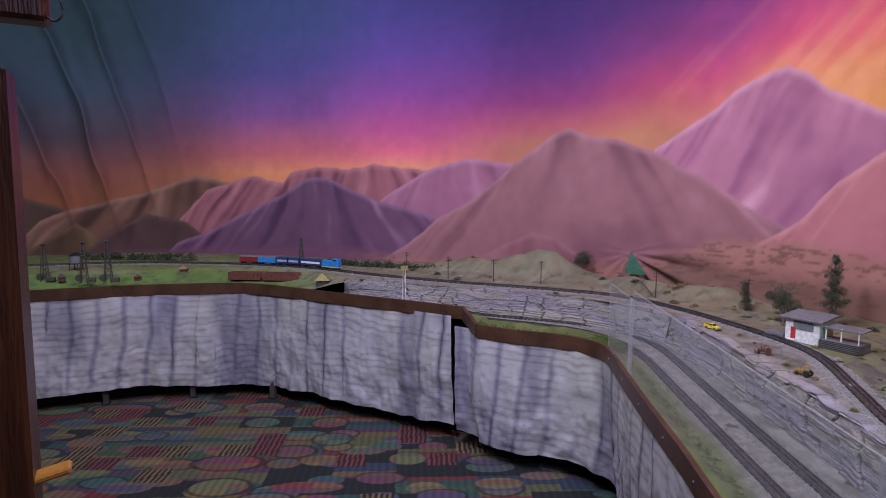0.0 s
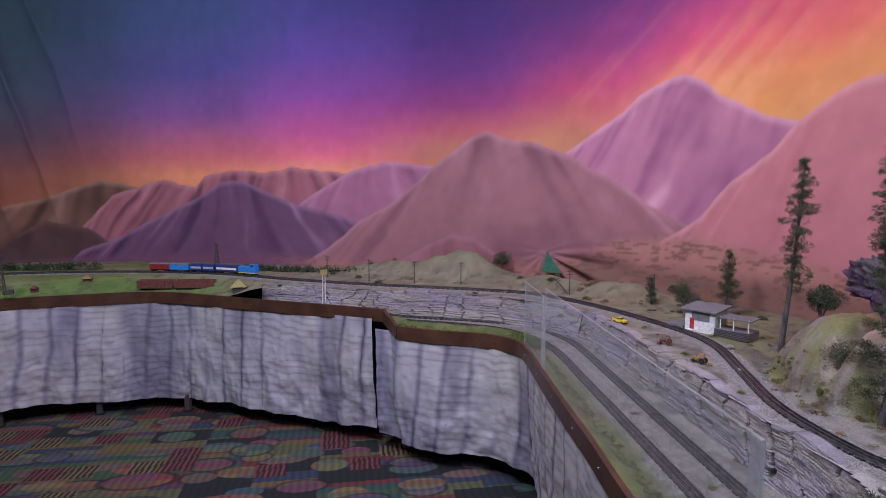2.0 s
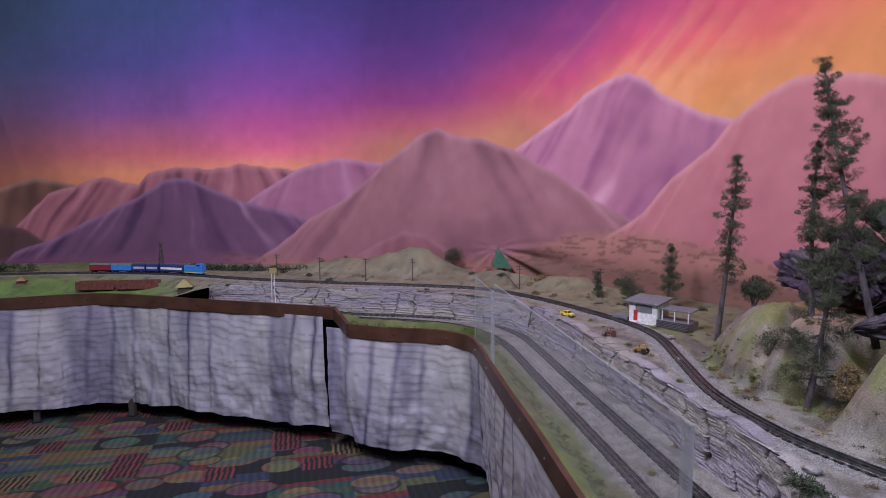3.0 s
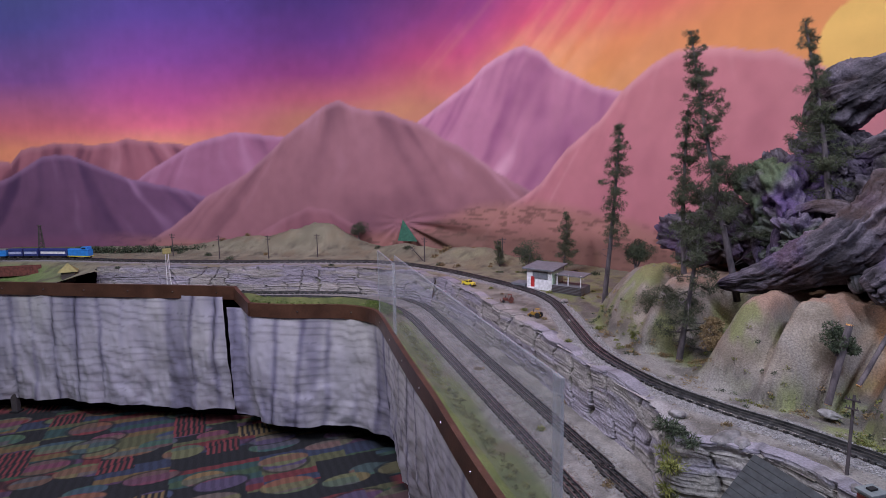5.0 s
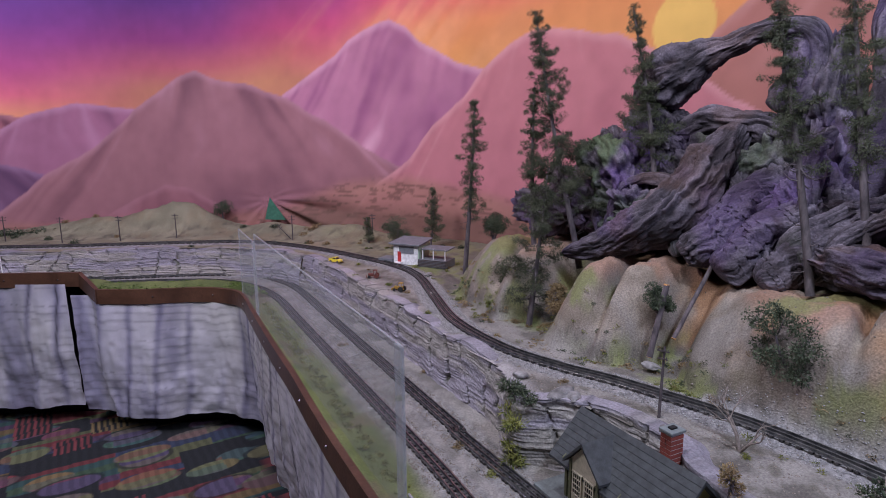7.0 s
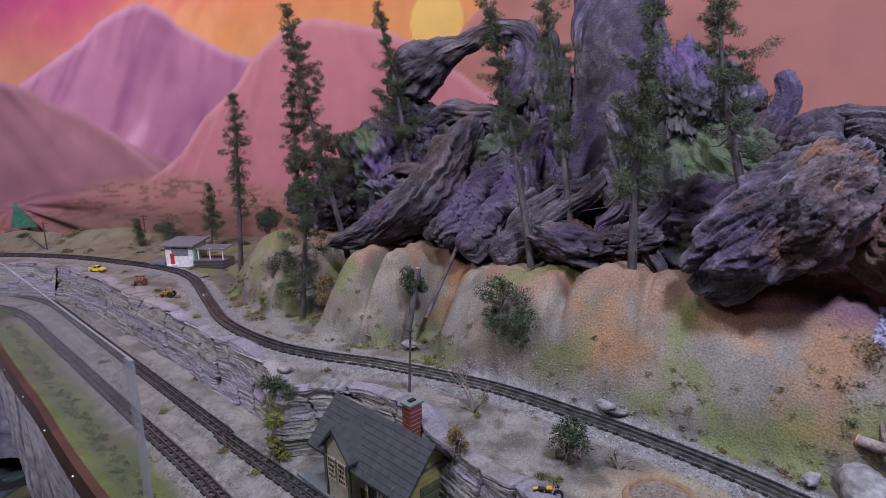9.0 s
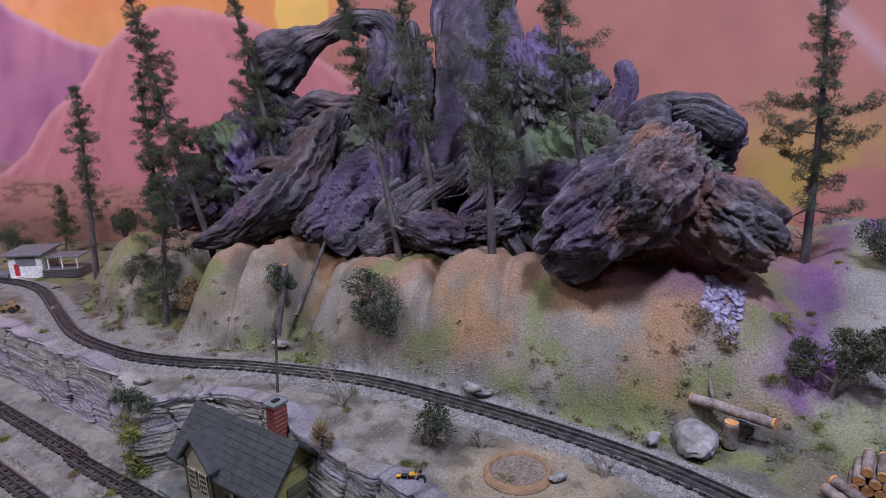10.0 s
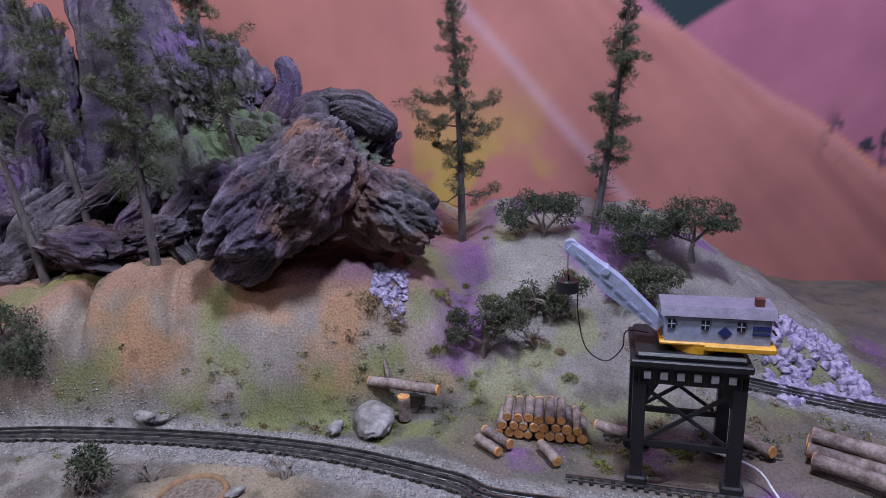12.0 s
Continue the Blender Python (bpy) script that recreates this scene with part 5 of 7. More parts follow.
def conifer(base, top, label, seed, spread=0.062, start=0.22, thick=0.0105, density=1.0):
    rng = np.random.RandomState(seed)
    t_ob = thing("pine_tree", label, "tree", base, group="model pines")
    axis = Vector(top) - Vector(base)
    h = axis.length
    bend = Vector((rng.uniform(-1, 1), rng.uniform(-1, 1), 0)) * 0.012
    at = lambda u: axis * u + bend * math.sin(u * math.pi)
    part("trunk", tube([at(u) - Vector((0, 0, 0.015 if u == 0 else 0)) for u in np.linspace(0, 1, 12)], [thick * (1 - 0.86 * u) + 0.0008 for u in np.linspace(0, 1, 12)], 8, bmesh.new()), M_BARK, t_ob)
    centres, radius = [], []
    count = int(58 * density * h / 0.6)
    for k in range(count):
        u = min(0.985, start + (0.985 - start) * (k + rng.uniform(-2.5, 2.5)) / count + 0.01)
        a = k * 2.4 + rng.uniform(-0.6, 0.6)
        taper = (1.06 - u) ** 0.8
        reach = 1.6 * spread * taper * rng.uniform(0.25, 1.35) * (0.4 if rng.uniform() < 0.15 else 1)
        reach *= 0.25 + 1.4 * float(vnoise(u * 6.0, seed * 1.7, math.cos(a) * 0.9 + 3))
        reach *= 0.6 + 0.4 * smooth(start - 0.05, start + 0.2, u)
        o = at(u)
        d = Vector((math.cos(a), math.sin(a), rng.uniform(-0.65, 0.45)))
        e = o + d * reach + Vector((0, 0, 0.12 * reach))
        m = o + d * reach * 0.55 + Vector((0, 0, -reach * 0.12))
        part("branch", tube([o, m, e], [0.0026 * (1.1 - u) + 0.0007, 0.0014, 0.0005], 4, bmesh.new()), M_BARK, t_ob)
        if u < start + 0.14 and rng.uniform() < 0.5:
            continue
        for w in np.linspace(0.35, 1.0, max(2, int(reach / 0.012))):
            c = (o + (m - o) * (w / 0.55) if w < 0.55 else m + (e - m) * ((w - 0.55) / 0.45)) + Vector(rng.normal(size=3)) * 0.0065
            centres.append(tuple(c)), radius.append(rng.uniform(0.009, 0.024) * (0.7 + 0.4 * (1 - u)))
    for k in range(9):
        a, u = rng.uniform(0, 6.3), rng.uniform(0.06, start + 0.1)
        o = at(u)
        d = Vector((math.cos(a), math.sin(a), rng.uniform(-0.3, 0.4)))
        part("dead_branch", tube([o, o + d * 0.02, o + d * rng.uniform(0.03, 0.065) + Vector((0, 0, 0.01))], [0.0018, 0.0011, 0.0004], 4, bmesh.new()), M_BARK, t_ob)
    v, f = needles(centres, radius, 95, 0.0100, 0.0008, rng, 0.65)
    tagged(part("crown", mesh_of("crown", v, f, False), M_NEEDLE, t_ob), kind="stuff")
    return t_ob


PINES = [
    ((1.66, 2.10, 1.06), (1.665, 2.03, 1.765), "slim grey-green model pine near the little station", 0.055, 0.30),
    ((1.575, 1.54, 1.0), (1.615, 1.51, 1.50), "dense low model pine at the foot of the mossy bluff", 0.085, 0.12),
    ((1.72, 1.70, 1.17), (1.72, 1.72, 1.80), "tall slim model pine at the bluff's corner", 0.05, 0.25),
    ((1.75, 1.49, 1.19), (1.725, 1.73, 2.055), "tallest leaning model pine with a ragged crown", 0.085, 0.22),
    ((1.90, 1.30, 1.36), (1.885, 1.43, 2.03), "model pine leaning beside the driftwood arch", 0.066, 0.2),
    ((1.79, 0.735, 1.26), (1.81, 0.90, 1.96), "leaning violet-trunked model pine before the arch", 0.07, 0.36),
    ((1.87, 0.65, 1.28), (1.905, 0.79, 2.06), "tall straight-trunked model pine among driftwood", 0.07, 0.3),
    ((1.755, 0.427, 1.29), (1.74, 0.385, 1.93), "upright model pine on a sandy knoll", 0.075, 0.22),
    ((1.79, 0.19, 1.42), (1.79, 0.29, 1.92), "leaning model pine behind the great driftwood block", 0.075, 0.3),
    ((2.16, -0.211, 1.25), (2.10, -0.205, 1.93), "half-bare model pine with dead lower limbs", 0.085, 0.18),
    ((2.15, -0.56, 1.27), (2.12, -0.632, 1.90), "dark leaning model pine before the salmon cloth", 0.055, 0.2),
    ((1.713, 3.30, 0.98), (1.70, 3.30, 1.15), "small model pine behind the far track", 0.03, 0.12),
    ((1.975, 3.0, 1.0), (1.99, 3.0, 1.33), "small pointed model pine near the corner", 0.05, 0.2),
]
for k, (base, top, label, spread, start) in enumerate(PINES):
    tall = Vector(top).z - base[2]
    conifer(base, top, label, 40 + k, spread, start, 0.0105 if tall > 0.4 else 0.005, 1.0 if tall > 0.4 else 1.6)


def juniper(base, clumps, label, seed, name="juniper_tree", leaf=None, bark=None, count=480, size=0.0062):
    """A bushy model tree: twisted limbs and clumped leaves. clumps: offsets and radii."""
    rng = np.random.RandomState(seed)
    clumps = [(x * 1.35, y * 1.35, z * 1.1, r * 1.5) for x, y, z, r in clumps]
    t_ob = thing(name, label, "tree" if name != "bush" else "bush", base, group="model shrubs")
    fork = Vector((0, 0, min(c[2] for c in clumps) * 0.45))
    part("trunk", tube([Vector((0, 0, -0.01)), fork * 0.5 + Vector((0.004, 0.003, 0)), fork], [0.008, 0.006, 0.005], 7, bmesh.new()), bark or M_BARK, t_ob)
    for x, y, z, r in clumps:
        c = Vector((x, y, z))
        wood = tube([fork, fork.lerp(c, 0.5) + Vector(rng.normal(size=3)) * 0.006, c], [0.0045, 0.003, 0.001], 5, bmesh.new())
        for k in range(5):
            e = c + Vector(rng.normal(size=3)).normalized() * r
            tube([c.lerp(fork, 0.3), e], [0.0015, 0.0004], 3, wood)
        part("limb", wood, bark or M_BARK, t_ob)
    centres, radius = [], []
    for x, y, z, r in clumps:
        for k in range(7):
            d = rng.normal(size=3)
            d /= np.linalg.norm(d)
            centres.append((x + d[0] * r * 0.62, y + d[1] * r * 0.62, z + d[2] * r * 0.45)), radius.append(r * rng.uniform(0.36, 0.62))
    v, f = needles(centres, radius, count // 2, size, size * 0.3, rng, 0.8)
    part("foliage", mesh_of("foliage", v, f, False), leaf or M_LEAF, t_ob)
    return t_ob


juniper((2.10, -0.43, 1.245), [(0, 0.05, 0.075, 0.036), (0, 0.0, 0.095, 0.04), (0, -0.045, 0.085, 0.036), (0.02, 0.03, 0.10, 0.03)], "umbrella-shaped dark juniper with a pale trunk", 1, bark=M_TWIG)
juniper((1.98, -0.765, 1.24), [(0, 0.05, 0.085, 0.036), (0, 0.0, 0.10, 0.042), (0, -0.04, 0.09, 0.034)], "flat-topped dark juniper on the hill's shoulder", 2)
juniper((2.06, -0.67, 1.25), [(0, 0.05, 0.06, 0.04), (0, 0, 0.07, 0.042), (0, -0.06, 0.05, 0.034), (-0.03, 0.03, 0.03, 0.035)], "spreading grey-green juniper thicket", 3)
juniper((1.775, -0.29, 1.075), [(0, 0.04, 0.07, 0.03), (0, -0.03, 0.08, 0.034), (0, -0.01, 0.10, 0.03)], "grey-green shrub with twisted stems on the slope", 4, leaf=M_NEEDLE, bark=M_TWIG)
juniper((1.86, -0.44, 1.11), [(0, 0.04, 0.07, 0.032), (0, -0.03, 0.085, 0.035), (0.01, 0.0, 0.06, 0.03)], "grey-green shrub on violet-stained soil", 5, leaf=M_NEEDLE, bark=M_TWIG)
juniper((1.615, 0.665, 1.09), [(0, 0.03, 0.06, 0.035), (0, -0.005, 0.09, 0.042), (0, 0.04, 0.12, 0.034), (0, 0.0, 0.03, 0.035)], "round dark green bush on the bluff's face", 6, "bush", count=420)
juniper((1.75, 2.02, 1.14), [(0, 0.02, 0.10, 0.03), (0, -0.03, 0.12, 0.035), (0.02, 0.03, 0.12, 0.03)], "small rounded tree on the mossy mound", 7)
juniper((1.755, 3.0, 1.0), [(0, 0.04, 0.10, 0.045), (0, -0.03, 0.12, 0.05), (0.02, 0.0, 0.07, 0.045)], "round olive-green tree near the far track", 8)
juniper((1.06, 4.40, 1.05), [(0, 0.02, 0.07, 0.045), (0, -0.02, 0.10, 0.05)], "round olive-green tree on the far hill", 9)
juniper((1.9, -0.639, 1.142), [(0, 0.03, 0.05, 0.03), (0, -0.03, 0.06, 0.032), (0.01, 0.0, 0.075, 0.028)], "grey-green shrub on the slope above the crane", 17, leaf=M_NEEDLE, bark=M_TWIG)
juniper((1.77, -0.03, 1.14), [(0, 0.0, 0.05, 0.035), (0, -0.03, 0.02, 0.035), (-0.02, 0.02, -0.01, 0.03)], "tangled brown-green shrub below the driftwood block", 10, "bush", M_DRY, count=260)
juniper((1.393, 0.37, 0.99), [(0, 0.015, 0.035, 0.022), (0, -0.015, 0.05, 0.022), (0.0, 0.0, 0.065, 0.018)], "sparse grey bush beside the track", 11, "bush", bark=M_TWIG, count=150)
juniper((1.60, 1.42, 1.02), [(0, 0.0, 0.06, 0.03), (0.01, 0.02, 0.09, 0.025)], "dark brown scrub in the gully", 12, "bush", M_DRY)
juniper((1.65, 1.06, 1.15), [(0, 0.02, 0.04, 0.025), (0, -0.01, 0.02, 0.022)], "dark bush between two bluffs", 13, "bush")
juniper((1.265, 0.55, 0.99), [(0, 0.0, 0.02, 0.016), (0, 0.005, 0.04, 0.014)], "brown knobbly bush at the wall's end", 15, "bush", M_DRY, count=200, size=0.004)
juniper((1.62, 1.72, 1.03), [(0, 0.03, 0.08, 0.04), (0, -0.02, 0.11, 0.042), (0.02, 0.06, 0.06, 0.035)], "dense dark pine scrub at the mossy corner", 14, "bush", M_NEEDLE)


def dead_shrub(base, height, label, seed):
    rng = np.random.RandomState(seed)
    bm = bmesh.new()

    def grow(o, d, ln, r, depth):
        m = o + d * ln * 0.5 + Vector(rng.normal(size=3)) * ln * 0.07
        e = o + d * ln
        tube([o, m, e], [r, r * 0.8, r * 0.55], 5, bm)
        if depth:
            for k in range(2 + (rng.uniform() < 0.5)):
                grow(m.lerp(e, rng.uniform(0, 1)), (d + Vector(rng.normal(size=3)) * 0.55).normalized(), ln * rng.uniform(0.5, 0.8), r * 0.55, depth - 1)

    for k in range(3):
        grow(Vector((0, 0, -0.004)), Vector((rng.uniform(-0.5, 0.5), rng.uniform(-0.9, 0.9), 1)).normalized(), height * 0.5, 0.0032, 3)
    me = bpy.data.meshes.new("dead_shrub")
    bm.to_mesh(me), bm.free()
    ob = piece("dead_shrub", me, M_TWIG, label, "shrub", "dead shrubs")
    ob.matrix_basis = pose(*base)


dead_shrub((1.426, 0.644, 0.99), 0.15, "leafless grey twig shrub beside the track", 1)
dead_shrub((1.39, 0.40, 0.99), 0.12, "tangle of bleached dead branches", 2)
dead_shrub((1.43, 0.285, 0.99), 0.05, "small bare grey twig shrub", 3)
dead_shrub((1.72, 0.0, 1.10), 0.10, "dry grey twigs on the slope", 4)
dead_shrub((1.80, -0.40, 1.09), 0.07, "dry grey branches near the shrubs", 5)
dead_shrub((1.45, 0.05, 0.99), 0.05, "thin dry twig by the sand ring", 6)


def tuft(base, r, mat, label, seed, name="grass_tuft"):
    rng = np.random.RandomState(seed)
    n = 4
    c = [(rng.uniform(-r, r), rng.uniform(-r, r), rng.uniform(0, r * 0.5)) for k in range(n)]
    v, f = needles(c, [r * 0.8] * n, 70, r * 0.7, r * 0.06, rng, 0.6)
    ob = piece(name, mesh_of(name, v, f, False), mat, label, "moss", "tufts on the ground")
    ob.matrix_basis = pose(*base)


rng = np.random.RandomState(5)
for k in range(120):
    region = k % 4
    if region == 0:
        x, y = rng.uniform(1.5, 1.66), rng.uniform(-0.15, 2.0)
    elif region == 1:
        x, y = rng.uniform(1.5, 2.1), rng.uniform(-1.0, -0.1)
    elif region == 2:
        x, y = rng.uniform(1.26, 1.45), rng.uniform(-0.2, 2.9)
    else:
        x, y = rng.uniform(1.6, 2.1), rng.uniform(2.2, 3.4)
    z, dm = layout_height(np.array([x]), np.array([y]))
    if dm[0] < 0.05 or (region == 0 and z[0] > 1.05) or not inside(np.array([x - 0.03]), np.array([y]), UPPER)[0]:
        continue
    mat, label = (M_MOSS, "yellow-green moss tuft on sandy ground") if rng.uniform() < 0.6 else (M_DRY, "dry brown grass tuft on sandy ground")
    tuft((x, y, z[0]), rng.uniform(0.006, 0.014), mat, label, k)
for k, (x, y) in enumerate([(1.08, 1.55), (1.085, 1.2), (1.09, 1.05), (1.25, 1.7), (0.96, 2.6), (1.10, 2.1)]):
    tuft((x, y, LOW_Z), 0.012, M_DRY if k % 2 else M_MOSS, "straw-coloured grass tuft in the yard", 300 + k)
for k, (x, y, z, r) in enumerate([(1.195, 1.10, 0.99, 0.022), (1.185, 1.095, 0.95, 0.022), (1.18, 1.09, 0.91, 0.02), (1.175, 1.085, 0.87, 0.02), (1.20, 1.06, 0.99, 0.02), (1.165, 1.08, 0.84, 0.03), (1.18, 1.12, 0.995, 0.026), (1.17, 1.07, 0.93, 0.026)]):
    tuft((x, y, z), r, M_MOSS if k % 2 else M_LEAF, "green vine clinging to the cliff corner", 400 + k, "vine_clump")


far_rng = np.random.RandomState(15)
for k in range(90):
    x, y = far_rng.uniform(-0.6, 2.2), far_rng.uniform(2.7, 4.9)
    z, dm = layout_height(np.array([x]), np.array([y]))
    if dm[0] < 0.07 or not inside(np.array([x]), np.array([y]), UPPER)[0] or (y < 4.1 and x < 0.6) or (x > 1.5 and 2.3 < y < 2.85):
        continue
    mat, label = (M_LEAF, "dark low shrub on the far plain") if far_rng.uniform() < 0.5 else (M_DRY, "dry brown brush on the far plain")
    tuft((x, y, z[0]), far_rng.uniform(0.010, 0.024), mat, label, 500 + k)


# ---- stones and logs ----
def stone(at, size, label, seed, mat=None, turn=0):
    v, f, c = chunk((0, 0, 0), size, (0, 0, turn), seed, 28, 18, (0, 0, 0), 0.5, 0.7)
    ob = piece("stone", mesh_of("stone", v, f, True), mat or M_STONE, label, "stone", "loose stones")
    ob.matrix_basis = pose(*at)


for k, (x, y, z, a, label) in enumerate([
        (1.285, 1.03, 1.0, 0.026, "white rounded rock above the depot"), (1.30, 1.00, 1.0, 0.018, "white rounded rock above the depot"), (1.595, 0.40, 1.02, 0.018, "broken white quartz at the bluff's foot"), (1.605, 0.375, 1.01, 0.014, "broken white quartz at the bluff's foot"),
        (1.60, -0.0, 1.005, 0.016, "small grey stone by the track"), (1.635, -0.07, 1.012, 0.042, "mossy grey boulder beside a stump"), (1.338, 0.756, 1.01, 0.014, "white stone on the wall top"), (1.60, 1.03, 1.01, 0.018, "pale stone in the gully"),
        (1.40, 0.115, 1.0, 0.012, "white stone beside the sand ring"), (1.47, 2.06, 0.995, 0.014, "grey stone beside the track"), (1.62, 2.36, 1.0, 0.016, "grey stone near the porch"), (1.70, -0.15, 1.03, 0.012, "small grey stone on the slope"), (1.27, 1.18, 1.0, 0.016, "flat pale cap stone")]):
    stone((x, y, z - a * 0.15), (a * 1.5, a * 0.95, a * 0.6), label, 60 + k, turn=k * 40)


def log(a, b, r, label, group="logs", name="log", bark=None):
    a, b = Vector(a), Vector(b)
    ob = thing(name, label, "log", (a + b) / 2, 0, group)
    d = (b - a)
    mid = d / 2
    w = bmesh.new()
    n = 7
    tube([-mid + d * (k / (n - 1)) + Vector((random.uniform(-1, 1), random.uniform(-1, 1), random.uniform(-1, 1))) * r * 0.06 for k in range(n)], [r * random.uniform(0.92, 1.06) for k in range(n)], 12, w)
    part("bark", w, bark or M_LOG, ob)
    u = d.normalized()
    part("cut_face", rod(-mid - u * 0.0012, -mid + u * 0.003, r * 0.96, r * 0.96, 12), M_CUT, ob, "orange sawn end")
    part("cut_face", rod(mid - u * 0.003, mid + u * 0.0012, r * 0.96, r * 0.96, 12), M_CUT, ob, "orange sawn end")


random.seed(4)
# the log pile: the cut ends face the track
for row, count in enumerate((9, 8, 6)):
    for k in range(count):
        y = -0.322 - 0.0195 * k - 0.0097 * row + random.uniform(-0.002, 0.002)
        log((1.600 + 0.006 * random.random() - 0.02 * (k / 9), y, 1.002 + 0.0165 * row), (1.658, y - 0.004, 1.008 + 0.0175 * row), 0.0093 * random.uniform(0.85, 1.08), "short sawn log stacked in the pile", "stacked logs")
log((1.608, -0.296, 1.004), (1.560, -0.345, 1.004), 0.0095, "sawn orange log lying before the pile")
log((1.580, -0.285, 1.002), (1.538, -0.325, 1.002), 0.0095, "grey-barked log lying before the pile")
log((1.566, -0.402, 1.003), (1.512, -0.428, 1.003), 0.0095, "short log lying near the track")
log((1.64, -0.51, 1.002), (1.60, -0.585, 1.002), 0.011, "dark log beside the pile")
log((1.60, -0.77, 1.002), (1.555, -0.80, 1.008), 0.011, "dark log behind the crane")
for k, (a, b) in enumerate([((1.585, -0.87, 1.012), (1.49, -1.02, 1.012)), ((1.56, -0.86, 1.012), (1.465, -1.0, 1.012)), ((1.53, -0.855, 1.012), (1.44, -0.97, 1.012)), ((1.57, -0.87, 1.036), (1.47, -1.02, 1.036))]):
    log(a, b, 0.014, "thick brown log stacked beside the crane", "thick logs")
log((1.70, -0.05, 1.055), (1.665, -0.20, 1.055), 0.011, "fallen trunk resting on a stump")
log((1.655, -0.130, 0.995), (1.655, -0.130, 1.045), 0.013, "short upright brown stump", name="stump")
lie = lambda x, y: (x, y, float(layout_height(np.array([x]), np.array([y]))[0][0]) + 0.008)
log((1.6, 1.038, 1.03), (1.66, 1.045, 1.224), 0.0085, "grey broken trunk leaning in the gully", "fallen trunks", bark=M_BARK)
log((1.63, 0.988, 1.092), (1.8, 1.003, 1.287), 0.006, "thin grey fallen trunk in the gully", "fallen trunks", bark=M_BARK)
log((1.77, -0.06, 1.13), (1.70, -0.09, 1.06), 0.004, "thin dry stick on the slope", "fallen trunks")


# ---- low ground cover ----
rng = np.random.RandomState(33)
for label, mat, n in (("yellow-green moss creeping along the bluffs' foot", M_MOSS, 420), ("dark green ground cover in the gullies", M_LEAF, 200), ("dry brown brush litter on the slopes", M_DRY, 380)):
    y = rng.uniform(-1.0, 2.15, n)
    toe = np.interp(y, [a for a, _ in TOE], [b for _, b in TOE])
    x = toe + rng.normal(size=n) * 0.035 + np.where(mat == M_DRY, rng.uniform(0, 0.25, n) * (y < 0), 0)
    z, dm = layout_height(x, y)
    keep = (dm > 0.045) & (fbm(x * 8, y * 8, float(n)) > 0.47)
    c = np.column_stack([x, y, z + 0.001])[keep]
    v, f = needles([tuple(q) for q in c], rng.uniform(0.006, 0.014, len(c)), 46, 0.0055, 0.0011, rng, 0.45)
    piece("ground_cover", mesh_of("ground_cover", v, f, False), mat, label, "ground cover", kind="stuff")


bank_rng = np.random.RandomState(51)
bank, _ = spline(FASCIA_LOW[9:], 0.004)
bank_t = np.gradient(bank, axis=0)
bank_t /= np.linalg.norm(bank_t, axis=1)[:, None]
k = bank_rng.randint(0, len(bank), 420)
off = bank_rng.uniform(0.012, 0.10, 420)
q = bank[k] + np.stack([bank_t[k, 1], -bank_t[k, 0]], -1) * off[:, None]
rise = LOW_Z + 0.012 + 0.03 * np.sin(np.clip(off / 0.11, 0, 1) * math.pi)
v, f = needles(np.column_stack([q, rise]).tolist(), bank_rng.uniform(0.006, 0.014, 420), 40, 0.008, 0.0012, bank_rng, 0.5)
piece("ground_cover", mesh_of("ground_cover", v, f, False), M_GRASS, "bright green grass on the low bank", "ground cover", kind="stuff")
yard_rng = np.random.RandomState(52)
y = yard_rng.uniform(0.7, 2.9, 500)
x = np.interp(y, [b for _, b in FASCIA_NEAR], [a for a, _ in FASCIA_NEAR]) + yard_rng.uniform(0.012, 0.085, 500)
v, f = needles(np.column_stack([x, y, 0 * x + LOW_Z + 0.006]).tolist(), yard_rng.uniform(0.004, 0.012, 500), 36, 0.006, 0.001, yard_rng, 0.4)
piece("ground_cover", mesh_of("ground_cover", v, f, False), M_MOSS, "olive-green grass along the edge board", "ground cover", kind="stuff")


# ---- gravel ----
def pebbles(name, places, sizes, mat, label, seed):
    """Many small angular stones in one mesh."""
    rng = np.random.RandomState(seed)
    n = len(places)
    octa = np.array([(1, 0, 0), (-1, 0, 0), (0, 1, 0), (0, -1, 0), (0, 0, 1), (0, 0, -1)], float)
    tri = np.array([(0, 2, 4), (2, 1, 4), (1, 3, 4), (3, 0, 4), (2, 0, 5), (1, 2, 5), (3, 1, 5), (0, 3, 5)])
    a = rng.uniform(0, 6.28, n)
    v = octa[None] * rng.uniform(0.6, 1.3, (n, 6, 1)) * np.asarray(sizes)[:, None, None] * np.array([1, 1, 0.7])
    c, s = np.cos(a)[:, None], np.sin(a)[:, None]
    v = np.stack([v[..., 0] * c - v[..., 1] * s, v[..., 0] * s + v[..., 1] * c, v[..., 2]], -1) + np.asarray(places)[:, None, :]
    f = (tri[None] + 6 * np.arange(n)[:, None, None]).reshape(-1, 3)
    piece(name, mesh_of(name, v.reshape(-1, 3), f, False), mat, label, "gravel", kind="stuff")


M_PEBBLE = material("mixed_grey_gravel", [(0.10, 0.095, 0.09), (0.27, 0.26, 0.255), (0.46, 0.445, 0.44)], 240, 0.95, 0.4, 300, spread=(0.3, 0.7))
M_GRIT = material("brown_earth_grit", [(0.09, 0.075, 0.06), (0.20, 0.17, 0.14), (0.33, 0.29, 0.25)], 240, 0.95, 0.4, 300, spread=(0.3, 0.7))


